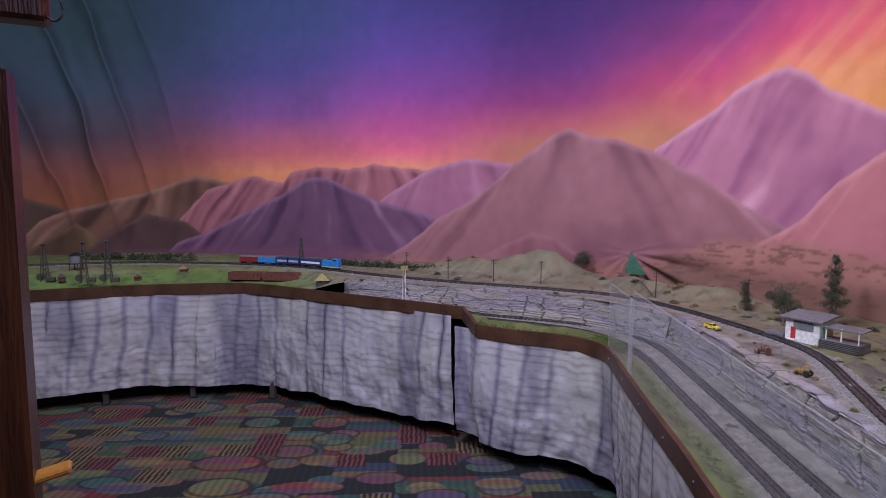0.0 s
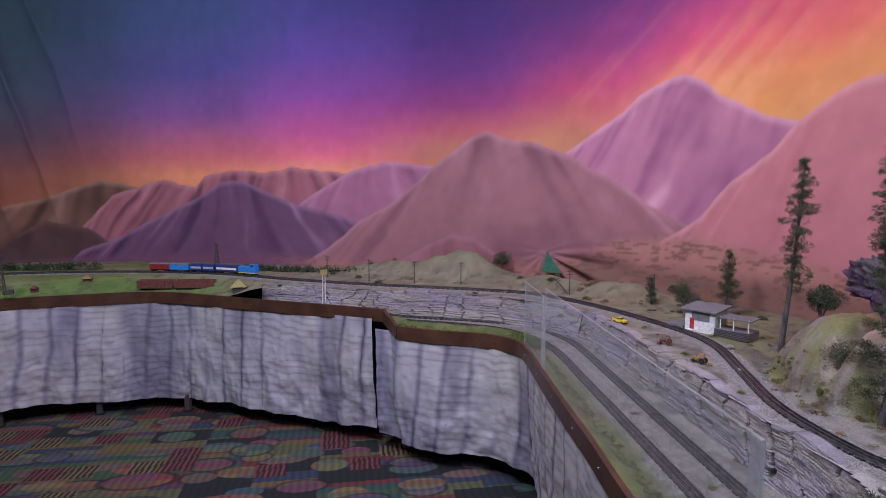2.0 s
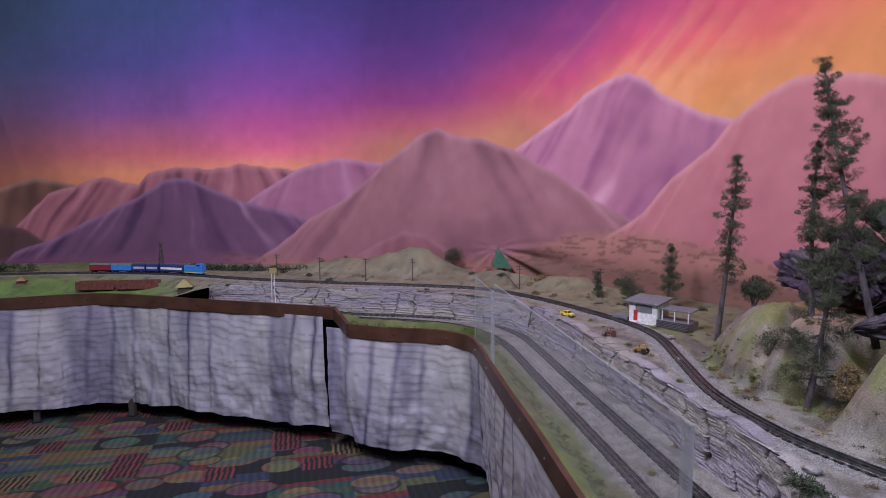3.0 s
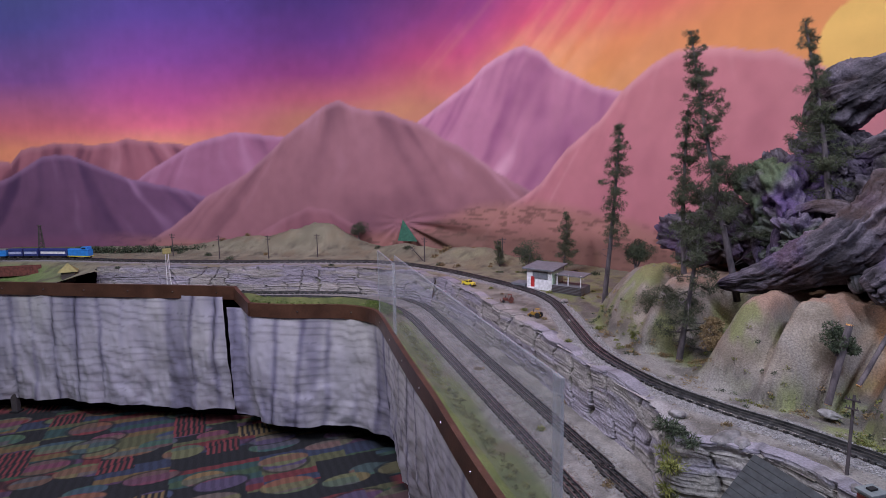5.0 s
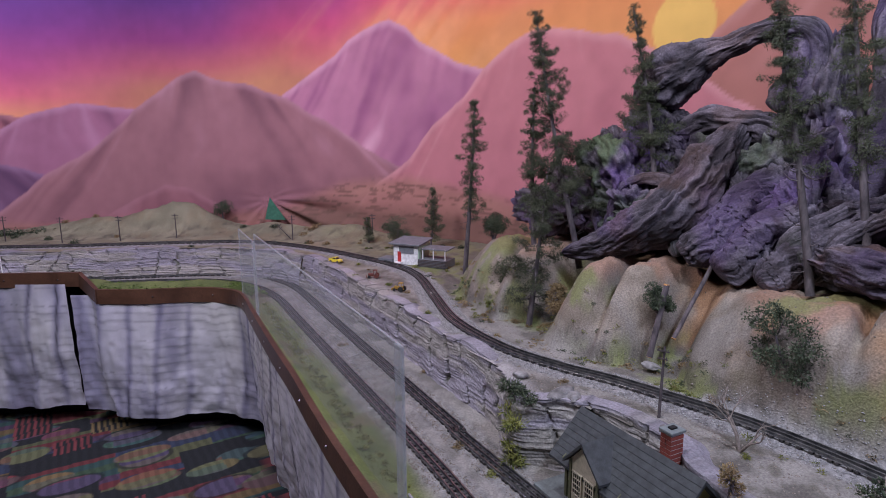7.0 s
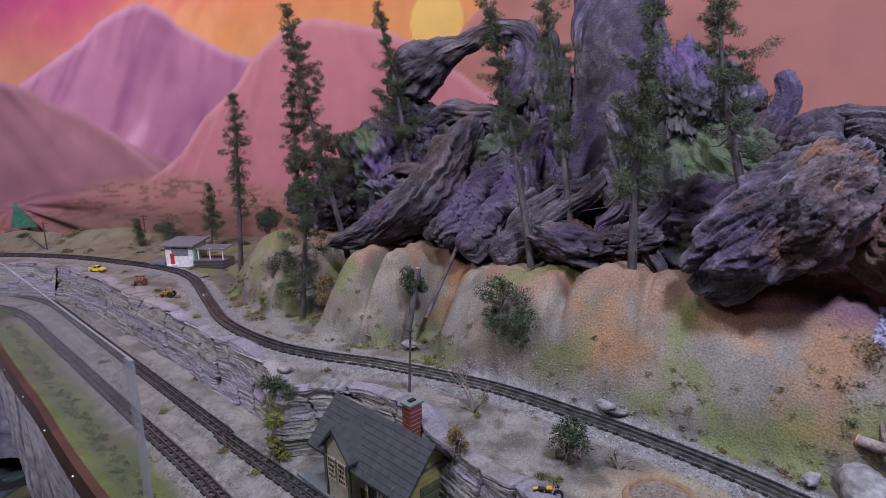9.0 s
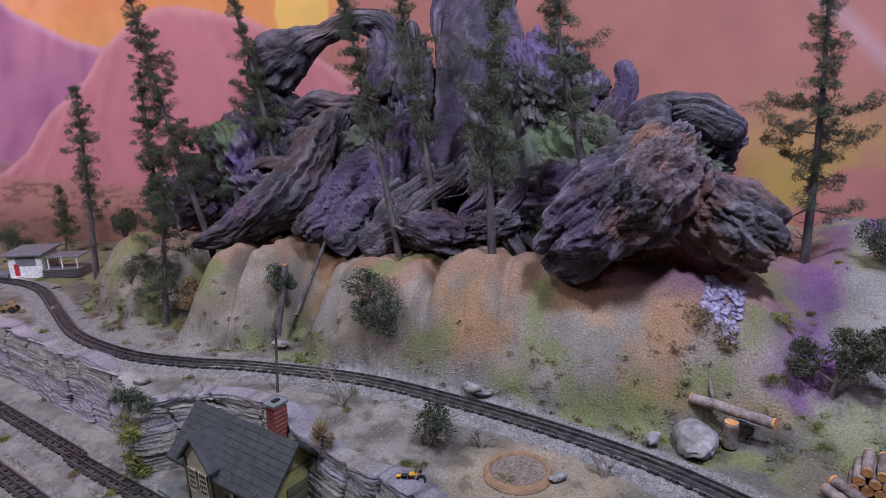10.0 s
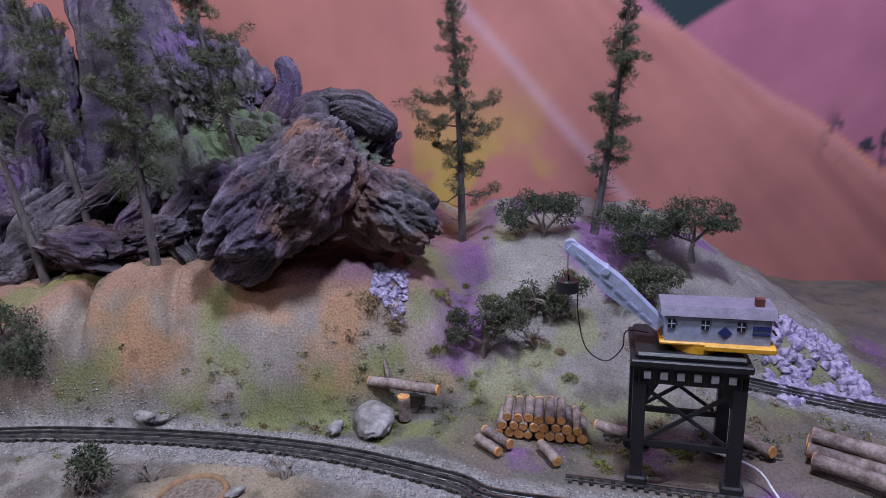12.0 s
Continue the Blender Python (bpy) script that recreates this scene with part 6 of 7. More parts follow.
def along(line, count, rng, lo, hi, y0, y1, z):
    p, run = spline(line, 0.004)
    p = p[(p[:, 1] > y0) & (p[:, 1] < y1)]
    t = np.gradient(p, axis=0)
    t /= np.linalg.norm(t, axis=1)[:, None]
    k = rng.randint(0, len(p), count)
    off = rng.uniform(lo, hi, count) ** 1.0 * rng.choice([-1, 1], count)
    q = p[k] + np.stack([-t[k, 1], t[k, 0]], -1) * off[:, None]
    return np.column_stack([q, np.full(count, z)])


rng = np.random.RandomState(21)
q = along(MAIN, 15000, rng, 0.0, 0.062, -1.0, 3.4, HIGH_Z)
q = q[inside(q[:, 0] - 0.02, q[:, 1], UPPER)]
near_bed = line_distance(q[:, 0], q[:, 1], main_line)[0]
q[:, 2] = layout_height(q[:, 0], q[:, 1])[0] + np.where(near_bed < 0.024, -0.001, 0.001)
pebbles("ballast", q, rng.uniform(0.0016, 0.0036, len(q)), M_PEBBLE, "loose grey ballast along the main track", 1)
q = np.concatenate([along(line, 6500, rng, 0.0, 0.05, 0.3, 3.5, LOW_Z) for line in (TRACK_A, TRACK_B)])
q[:, 2] += np.where(np.minimum(line_distance(q[:, 0], q[:, 1], TRACK_A)[0], line_distance(q[:, 0], q[:, 1], TRACK_B)[0]) < 0.024, -0.0005, 0.001)
pebbles("ballast", q, rng.uniform(0.0016, 0.0034, len(q)), M_GRIT, "dark dusty ballast along the yard tracks", 2)
q = along(EAST, 3000, rng, 0.0, 0.09, -1.7, -0.6, HIGH_Z)
q[:, 2] = layout_height(q[:, 0], q[:, 1])[0]
pebbles("ballast", q, rng.uniform(0.002, 0.0042, len(q)), M_STONE, "pale broken ballast beside the east track", 3)
n = 16000
x, y = rng.uniform(1.22, 2.15, n), rng.uniform(-1.2, 2.6, n)
z, dm = layout_height(x, y)
keep = inside(x - 0.03, y, UPPER) & (dm > 0.03) & ((z < 1.03) | (rng.uniform(size=n) < 0.35))
pebbles("loose_grit", np.column_stack([x, y, z])[keep], rng.uniform(0.0009, 0.0030, n)[keep] * np.where(rng.uniform(size=n) < 0.06, 2.0, 1.0)[keep], M_GRIT, "loose brown grit scattered over the ground", 4)

# ---- buildings, crane, vehicles and small models ----
def plain(name, colour, rough=0.6, metal=0.0, vary=0.15):
    c = np.array(colour)
    return material(name, [tuple(c * (1 - vary)), tuple(np.minimum(c * (1 + vary), 1))], 60, rough, 0.15, 240, metal=metal, fine=0.12)


M_SLATE = plain("dark_slate_roof", (0.045, 0.05, 0.052), 0.7, 0, 0.25)
M_CREAM = plain("cream_plaster", (0.50, 0.45, 0.34))
M_GREENW = plain("olive_trim_paint", (0.10, 0.105, 0.055))
M_OCHRE = plain("ochre_boards", (0.30, 0.27, 0.10))
M_BRICK = plain("red_brick", (0.24, 0.055, 0.04), 0.8)
M_MORTAR = plain("pale_mortar", (0.45, 0.42, 0.40), 0.9)
M_CONCRETE = plain("grey_green_concrete", (0.16, 0.18, 0.18), 0.85)
M_PANE = plain("dark_window_pane", (0.02, 0.022, 0.026), 0.15)
M_WHITE = plain("white_paint", (0.72, 0.72, 0.72), 0.5)
M_MINT = plain("mint_green_paint", (0.42, 0.55, 0.42), 0.6)
M_GREYP = plain("grey_painted_wood", (0.16, 0.17, 0.185), 0.6)
M_RED = plain("red_paint", (0.42, 0.03, 0.03), 0.5)
M_MAROON = plain("maroon_paint", (0.22, 0.02, 0.025), 0.5)
M_BLUE = plain("blue_paint", (0.03, 0.22, 0.62), 0.45)
M_NAVY = plain("navy_paint", (0.025, 0.04, 0.16), 0.5)
M_YELLOW = plain("yellow_enamel", (0.72, 0.58, 0.05), 0.35)
M_AMBER = plain("amber_plastic", (0.72, 0.36, 0.03), 0.4)
M_MACHINE = plain("worn_yellow_machine_paint", (0.34, 0.2, 0.03), 0.6, 0, 0.3)
M_RUST = plain("rusty_red_iron", (0.13, 0.04, 0.03), 0.8, 0, 0.3)
M_RUBBER = plain("black_rubber", (0.015, 0.015, 0.016), 0.8)
M_PLASTIC = plain("black_moulded_plastic", (0.018, 0.018, 0.022), 0.42)
M_LILAC = plain("pale_blue_grey_plastic", (0.36, 0.40, 0.56), 0.45)
M_MAUVE = plain("mauve_grey_roof_plastic", (0.20, 0.18, 0.24), 0.5)
M_CHROME = plain("chrome_metal", (0.7, 0.7, 0.72), 0.12, 1.0, 0.05)
M_POLE = plain("dark_creosote_wood", (0.06, 0.048, 0.05), 0.85, 0, 0.25)
M_DERRICK = plain("grey_brown_timber", (0.07, 0.062, 0.055), 0.85, 0, 0.25)
M_TERRACOTTA = plain("terracotta_rim", (0.27, 0.165, 0.09), 0.85, 0, 0.2)
M_SAND = material("brown_gravel_bed", [(0.12, 0.095, 0.075), (0.26, 0.21, 0.17)], 160, 0.95, 1.0, 180)
M_GREENCLOTH = plain("green_cloth", (0.10, 0.30, 0.20), 0.9)
M_STAINED = material("dark_stained_timber", [(0.035, 0.011, 0.005), (0.10, 0.034, 0.014)], 14, 0.35, 0.2, 60, stretch=(4, 4, 0.4))
M_HONEY = plain("honey_varnished_wood", (0.40, 0.17, 0.03), 0.35)
M_LETTER = plain("pale_grey_lettering", (0.55, 0.55, 0.60), 0.5)
M_QUARTZ = material("white_violet_quartz", [(0.20, 0.16, 0.28), (0.48, 0.44, 0.58)], 70, 0.6, 1.0, 120)


def glass_material(haze_share):
    m = bpy.data.materials.new("clear_acrylic")
    m.use_nodes = True
    n, l = m.node_tree.nodes, m.node_tree.links
    out = n["Material Output"]
    clear, gloss, haze = n.new("ShaderNodeBsdfTransparent"), n.new("ShaderNodeBsdfGlossy"), n.new("ShaderNodeBsdfDiffuse")
    clear.inputs[0].default_value = (0.95, 0.97, 0.97, 1)
    gloss.inputs["Roughness"].default_value = 0.04
    haze.inputs[0].default_value = (0.55, 0.55, 0.58, 1)
    a, b = n.new("ShaderNodeMixShader"), n.new("ShaderNodeMixShader")
    a.inputs[0].default_value, b.inputs[0].default_value = 0.05, haze_share
    l.new(clear.outputs[0], a.inputs[1]), l.new(gloss.outputs[0], a.inputs[2])
    l.new(a.outputs[0], b.inputs[1]), l.new(haze.outputs[0], b.inputs[2]), l.new(b.outputs[0], out.inputs[0])
    return m


M_GLASS = glass_material(0.11)
M_JOINT = glass_material(0.30)
M_GLASS_EDGE = glass_material(0.20)


def guard_panel(a, b, z0, z1, label):
    a, b = Vector((*a, 0)), Vector((*b, 0))
    d = (b - a).normalized()
    ob = thing("acrylic_panel", label, "guard panel", (a.x, a.y, 0), math.degrees(math.atan2(d.y, d.x)), "guard panels")
    ln = (b - a).length
    sheet = part("sheet", box(ln - 0.006, 0.004, z1 - z0, (ln / 2, 0, (z0 + z1) / 2)), M_GLASS, ob)
    sheet.visible_shadow = False
    for x in (0.0015, ln - 0.0015):
        part("edge", box(0.003, 0.005, z1 - z0, (x, 0, (z0 + z1) / 2)), M_GLASS_EDGE, ob)
    strip_ob = part("joint_strip", box(0.034, 0.008, z1 - z0 - 0.004, (0.019, 0, (z0 + z1) / 2)), M_JOINT, ob)
    strip_ob.visible_shadow = False
    part("top_edge", box(ln, 0.0045, 0.0025, (ln / 2, 0, z1)), M_GLASS_EDGE, ob)
    for x in (0.05, ln - 0.05):
        part("bolt", rod((x, 0.004, z0 + 0.02), (x, -0.006, z0 + 0.02), 0.004, 0.004, 8), M_SCREW, ob)


guard_panel((0.832, 0.985), (0.892, 2.60), 0.80, 1.218, "tall clear acrylic guard sheet along the yard")
guard_panel((0.893, 2.615), (0.912, 3.05), 0.80, 1.18, "clear acrylic guard sheet round the corner")
guard_panel((0.792, -0.40), (0.815, 0.935), 0.80, 0.93, "low clear acrylic guard sheet on the edge board")


def depot(at, turn):
    """Local x runs along the front, local y goes back from it."""
    o = thing("depot_building", "small cream and olive model depot with a dark slate roof", "model building", at, turn)
    L, D, H = 0.285, 0.115, 0.125
    part("wall_block", box(L, D, H, (0, D / 2, H / 2)), M_CREAM, o)
    part("wainscot", box(L + 0.003, D + 0.003, 0.04, (0, D / 2, 0.02)), M_GREENW, o)
    for sx in (-1, 1):
        gable = prism([(0.0, H), (D, H), (D / 2, H + 0.062)], sx * L / 2 - 0.002, sx * L / 2 + 0.002, axis="x")
        part("gable", gable, M_OCHRE, o)
        part("gable_beam", box(0.003, D, 0.006, (sx * (L / 2 + 0.002), D / 2, H)), M_GREENW, o)
        part("corner_post", box(0.008, 0.008, H, (sx * L / 2, 0.0, H / 2)), M_GREENW, o)
    for side in (-1, 1):
        y0, y1 = D / 2, D / 2 + side * (D / 2 + 0.03)
        slope = prism([(y0, H + 0.066), (y1, H + 0.066 - 0.062 * (D / 2 + 0.03) / (D / 2)), (y1, H + 0.060 - 0.062 * (D / 2 + 0.03) / (D / 2)), (y0, H + 0.058)], -L / 2 - 0.028, L / 2 + 0.028, axis="x")
        roof = part("roof_slope", slope, M_SLATE, o)
        for k in range(1, 9):
            w = k / 9
            yy, zz = y0 + (y1 - y0) * w, H + 0.067 - 0.062 * (D / 2 + 0.03) / (D / 2) * w
            part("slate_course", box(L + 0.055, 0.0012, 0.0010, (0, yy, zz - 0.0007)), M_SLATE, roof)
    # bay with its own little gable
    bx = -0.052
    part("bay", box(0.085, 0.03, H + 0.005, (bx, -0.014, H / 2)), M_CREAM, o)
    part("bay_gable", prism([(bx - 0.042, H), (bx + 0.042, H), (bx, H + 0.045)], -0.030, -0.026, axis="y"), M_CREAM, o)
    for sx in (-1, 1):
        dorm = prism([(bx, H + 0.054), (bx + sx * 0.058, H - 0.008), (bx + sx * 0.058, H - 0.014), (bx, H + 0.046)], -0.04, D / 2 - 0.006, axis="y")
        part("dormer_roof", dorm, M_SLATE, o)
        part("bay_post", box(0.006, 0.006, H, (bx + sx * 0.042, -0.029, H / 2)), M_GREENW, o)

    def window(x, y, z, w, h, name="window", across=True):
        win = part(name, box(w if across else 0.002, 0.002 if across else w, h, (x, y, z)), M_PANE, o)
        fr = lambda a, b, c, d: part("frame", box(a, 0.004, b, (c, y - 0.001, d)) if across else box(0.004, a, b, (x + 0.001, y + c - x, d)), M_CREAM, win)
        fr(w + 0.006, 0.003, x, z + h / 2), fr(w + 0.006, 0.003, x, z - h / 2), fr(0.003, h, x - w / 2, z), fr(0.003, h, x + w / 2, z)
        for k in (-1, 0, 1):
            fr(0.0012, h, x + k * w / 4, z)
        fr(w, 0.0012, x, z), fr(w, 0.0012, x, z + h / 4), fr(w, 0.0012, x, z - h / 4)
        return win

    window(bx - 0.019, -0.030, 0.075, 0.026, 0.05)
    window(bx + 0.019, -0.030, 0.075, 0.026, 0.05)
    window(-0.120, -0.001, 0.08, 0.022, 0.045)
    part("door", box(0.028, 0.003, 0.085, (0.035, -0.001, 0.045)), M_PANE, o)
    part("door_frame", box(0.004, 0.005, 0.09, (0.018, -0.001, 0.045)), M_CREAM, o)
    part("door_frame", box(0.004, 0.005, 0.09, (0.052, -0.001, 0.045)), M_CREAM, o)
    window(0.085, -0.001, 0.075, 0.03, 0.05)
    # freight door and boards on the end wall
    for k in range(6):
        part("end_board", box(0.003, D - 0.004, 0.0135, (L / 2 + 0.001, D / 2, 0.048 + k * 0.0145)), M_OCHRE, o)
    fd = part("freight_door", box(0.004, 0.055, 0.075, (L / 2 + 0.004, D / 2 + 0.005, 0.055)), M_GREENW, o)
    for k in range(4):
        part("door_panel", box(0.002, 0.046, 0.012, (L / 2 + 0.0065, D / 2 + 0.005, 0.028 + k * 0.018)), M_GREENW, fd)
    ch = part("chimney", box(0.026, 0.032, 0.085, (0.045, D - 0.008, H + 0.05)), M_MORTAR, o)
    for k in range(8):
        for q in range(2):
            part("brick", box(0.0128 + 0.0, 0.034, 0.0082, (0.045 - 0.007 + 0.014 * q, D - 0.008, H + 0.015 + k * 0.0098)), M_BRICK, ch)
    part("chimney_cap", box(0.034, 0.04, 0.006, (0.045, D - 0.008, H + 0.095), bevel=0.001), M_CONCRETE, ch)
    # Black block painting in the darkness of the flue's opening.
    part("flue", box(0.010, 0.016, 0.006, (0.045, D - 0.008, H + 0.0985)), M_BLACK, ch)
    for k in range(4):
        part("bracket", box(0.003, 0.028, 0.003, (-0.13 + k * 0.085, -0.012, H - 0.012), (35, 0, 0)), M_GREENW, o)


depot((1.176, 0.745, LOW_Z + 0.008), -93)
pf = box(0.40, 0.165, 0.012, (0, 0, 0), bevel=0.001)
me = bpy.data.meshes.new("platform")
pf.to_mesh(me), pf.free()
piece("platform", me, M_CONCRETE, "grey-green concrete platform under the depot", "platform").matrix_basis = pose(1.222, 0.76, LOW_Z + 0.003, 0, 0, -93)


def halt(at, turn):
    o = thing("station_building", "small white and mint station with flat grey roof", "model building", at, turn)
    part("wall_block", box(0.12, 0.10, 0.092, (0.06, 0.05, 0.046), bevel=0.001), M_WHITE, o)
    part("end_wall", box(0.003, 0.098, 0.088, (0.1215, 0.05, 0.046)), M_MINT, o)
    part("roof", box(0.15, 0.135, 0.007, (0.06, 0.05, 0.098), (5, 0, 0), bevel=0.001), M_GREYP, o)
    part("window", box(0.07, 0.003, 0.03, (0.065, -0.001, 0.066)), M_GREYP, o)
    part("door", box(0.016, 0.003, 0.05, (0.03, -0.0015, 0.032)), M_RED, o, "red station door")
    part("doorstep", box(0.03, 0.03, 0.012, (0.03, -0.015, 0.006)), M_WHITE, o)
    porch = part("porch_deck", box(0.13, 0.09, 0.032, (0.19, 0.035, 0.016), bevel=0.001), M_GREYP, o)
    for k in range(5):
        part("board", box(0.131, 0.001, 0.004, (0.19, -0.0105, 0.005 + k * 0.0062)), M_POLE, porch)
    part("porch_roof", box(0.125, 0.075, 0.004, (0.195, 0.04, 0.078), (4, 0, 0)), M_GREYP, o)
    for x in (0.14, 0.19, 0.245):
        part("post", box(0.004, 0.004, 0.048, (x, 0.008, 0.055)), M_WHITE, o)
    part("side_deck", box(0.07, 0.07, 0.02, (-0.04, 0.03, 0.01)), M_GREYP, o)


halt((1.60, 2.70, HIGH_Z), -56)
bpy.data.objects["station_building"].scale = (1.18, 1.18, 1.15)


def pole(at, height, label, lean=(0, 0), turn=0.0):
    o = thing("telegraph_pole", label, "pole", at, 0, "telegraph poles")
    o.matrix_basis = pose(*at, lean[0], lean[1], turn)
    k = height / 0.155
    part("post", rod((0, 0, -0.01), (0, 0, height), 0.0036 * k, 0.0026 * k, 8), M_POLE, o)
    for z, w in ((height * 0.93, 0.042 * k), (height * 0.82, 0.034 * k)):
        arm = part("crossarm", box(w, 0.003, 0.003, (0, 0.003, z)), M_POLE, o)
        for s in (-0.42, -0.2, 0.2, 0.42):
            part("insulator", rod((s * w, 0.003, z), (s * w, 0.003, z + 0.006), 0.0013, 0.0009, 6), M_POLE, arm)


pole((1.404, 0.832, HIGH_Z), 0.162, "dark telegraph pole leaning beside the track", (10, 12), 75)
for x, y in ((-0.238, 4.66), (0.084, 4.391), (0.405, 4.253), (0.728, 4.172), (1.352, 3.674), (1.80, 3.45)):
    pole((x, y, HIGH_Z - 0.005), 0.165, "distant dark telegraph pole along the far track", (0, 0), -30)
pole((1.36, 3.69, HIGH_Z - 0.01), 0.14, "fallen telegraph pole leaning over", (0, -42), -30)


def crane(at, turn):
    """Local x runs along the front of the tower, y goes back from it."""
    o = thing("gantry_crane", "toy gantry crane, black tower and pale blue cab", "toy crane", at, turn)
    W, D, H = 0.146, 0.112, 0.205
    for sx in (-1, 1):
        for y in (0, D):
            leg = part("leg", prism([(sx * (W / 2 - 0.010), y - 0.007), (sx * (W / 2 + 0.010), y - 0.007), (sx * (W / 2 + 0.010), y + 0.007), (sx * (W / 2 - 0.010), y + 0.007)], 0.015, H), M_PLASTIC, o)
            part("foot", box(0.034, 0.022, 0.016, (sx * W / 2, y, 0.010), bevel=0.003), M_PLASTIC, leg)
            part("gusset", prism([(sx * (W / 2 - 0.008), H - 0.012), (sx * (W / 2 - 0.034), H - 0.012), (sx * (W / 2 - 0.008), H - 0.06)], y - 0.002, y + 0.002, axis="y"), M_PLASTIC, leg)
    for y in (0, D):
        part("top_beam", box(W + 0.020, 0.006, 0.030, (0, y - 0.004 if y == 0 else y + 0.004, H - 0.004)), M_PLASTIC, o)
        part("tie_beam", box(W, 0.006, 0.010, (0, y, 0.078)), M_PLASTIC, o)
        part("brace", box(0.145, 0.004, 0.006, (0, y, 0.128), (0, 36, 0)), M_PLASTIC, o)
        part("brace", box(0.145, 0.004, 0.006, (0, y, 0.128), (0, -36, 0)), M_PLASTIC, o)
    for sx in (-1, 1):
        part("side_beam", box(0.006, D, 0.026, (sx * W / 2, D / 2, H - 0.002)), M_PLASTIC, o)
    deck = part("deck", box(W + 0.030, D + 0.03, 0.012, (0, D / 2, H + 0.016), bevel=0.002), M_PLASTIC, o)
    part("deck_plate", box(W + 0.016, D + 0.016, 0.012, (0, D / 2, H + 0.026), bevel=0.004), M_PLASTIC, deck)
    # plain pale marks in place of the maker's name
    for k in range(6):
        part("mark", box(0.011, 0.002, 0.013, (-0.062 + 0.0245 * k, -0.0085, H - 0.004), bevel=0.0006), M_LETTER, o, "pale raised mark")
    for k in range(7):
        part("rib", box(0.002, 0.003, 0.028, (-0.074 + 0.0245 * k, -0.008, H - 0.004)), M_PLASTIC, o)
    cz = H + 0.034
    part("turntable", rod((0.01, D / 2 - 0.02, cz - 0.004), (0.01, D / 2 - 0.02, cz + 0.010), 0.036, 0.036, 28), M_AMBER, o)
    # the cab is turned a little
    cab = part("cab", box(0.150, 0.062, 0.046, (0.035, D / 2 - 0.02, cz + 0.036), bevel=0.0015), M_LILAC, o)
    part("cab_roof", prism([(D / 2 - 0.055, cz + 0.058), (D / 2 + 0.015, cz + 0.058), (D / 2 + 0.006, cz + 0.072), (D / 2 - 0.046, cz + 0.072)], -0.046, 0.116, axis="x"), M_MAUVE, cab)
    part("roof_vent", box(0.012, 0.012, 0.014, (0.095, D / 2 - 0.03, cz + 0.077)), M_RUST, cab)
    part("base_rail", box(0.10, 0.075, 0.010, (0.068, D / 2 - 0.022, cz + 0.010), bevel=0.002), M_AMBER, cab)
    part("base_rail", box(0.165, 0.068, 0.006, (0.036, D / 2 - 0.021, cz + 0.013), bevel=0.002), M_AMBER, cab)
    for x in (-0.030, 0.018, 0.068):
        win = part("cab_window", box(0.011, 0.003, 0.014, (x, D / 2 - 0.0515, cz + 0.045)), M_PANE, cab)
        part("mullion", box(0.0014, 0.004, 0.014, (x, D / 2 - 0.0515, cz + 0.045)), M_LILAC, win)
        part("mullion", box(0.011, 0.004, 0.0014, (x, D / 2 - 0.0515, cz + 0.045)), M_LILAC, win)
    part("emblem", box(0.014, 0.002, 0.014, (0.046, D / 2 - 0.0512, cz + 0.034), (0, 45, 0)), M_NAVY, cab, "dark diamond emblem")
    part("mark", box(0.024, 0.002, 0.007, (0.096, D / 2 - 0.0512, cz + 0.043)), M_NAVY, cab, "dark painted bar")
    part("mark", box(0.024, 0.002, 0.004, (0.096, D / 2 - 0.0512, cz + 0.034)), M_NAVY, cab, "dark painted bar")
    for k in range(3):
        part("end_step", box(0.003, 0.02, 0.002, (0.119, D / 2 - 0.03, cz + 0.03 + k * 0.014)), M_PLASTIC, cab)
    # boom
    a, b = Vector((-0.05, D / 2 - 0.02, cz + 0.03)), Vector((-0.185, D / 2 - 0.02, cz + 0.155))
    boom = part("boom", prism([(a.x, a.z - 0.006), (a.x + 0.012, a.z + 0.008), ((a.x + b.x) / 2 + 0.012, (a.z + b.z) / 2 + 0.014), (b.x + 0.004, b.z + 0.007), (b.x - 0.006, b.z - 0.003), ((a.x + b.x) / 2 - 0.010, (a.z + b.z) / 2 - 0.012)], a.y - 0.014, a.y + 0.014, axis="y"), M_LILAC, o)
    for k in range(6):
        c = a.lerp(b, 0.12 + 0.15 * k)
        part("boom_rib", box(0.003, 0.031, 0.020, tuple(c), (0, -47, 0)), M_LILAC, boom)
    part("sheave", rod((b.x, b.y - 0.008, b.z), (b.x, b.y + 0.008, b.z), 0.011, 0.011, 18), M_LILAC, boom)
    part("pulley_pin", rod(((a.x + b.x) / 2 - 0.012, b.y - 0.017, (a.z + b.z) / 2 + 0.026), ((a.x + b.x) / 2 - 0.012, b.y + 0.017, (a.z + b.z) / 2 + 0.026), 0.006, 0.006, 12), M_LILAC, boom)
    part("hoist_line", rod((b.x - 0.004, b.y, b.z - 0.005), (b.x - 0.004, b.y, b.z - 0.048), 0.0008, 0.0008, 5), M_PLASTIC, o)
    part("hook", rod((b.x - 0.004, b.y, b.z - 0.046), (b.x - 0.004, b.y, b.z - 0.058), 0.004, 0.006, 10), M_CHROME, o)
    part("magnet", rod((b.x - 0.004, b.y, b.z - 0.058), (b.x - 0.004, b.y, b.z - 0.076), 0.018, 0.019, 24), M_PLASTIC, o, "black round lifting magnet")
    w = bmesh.new()
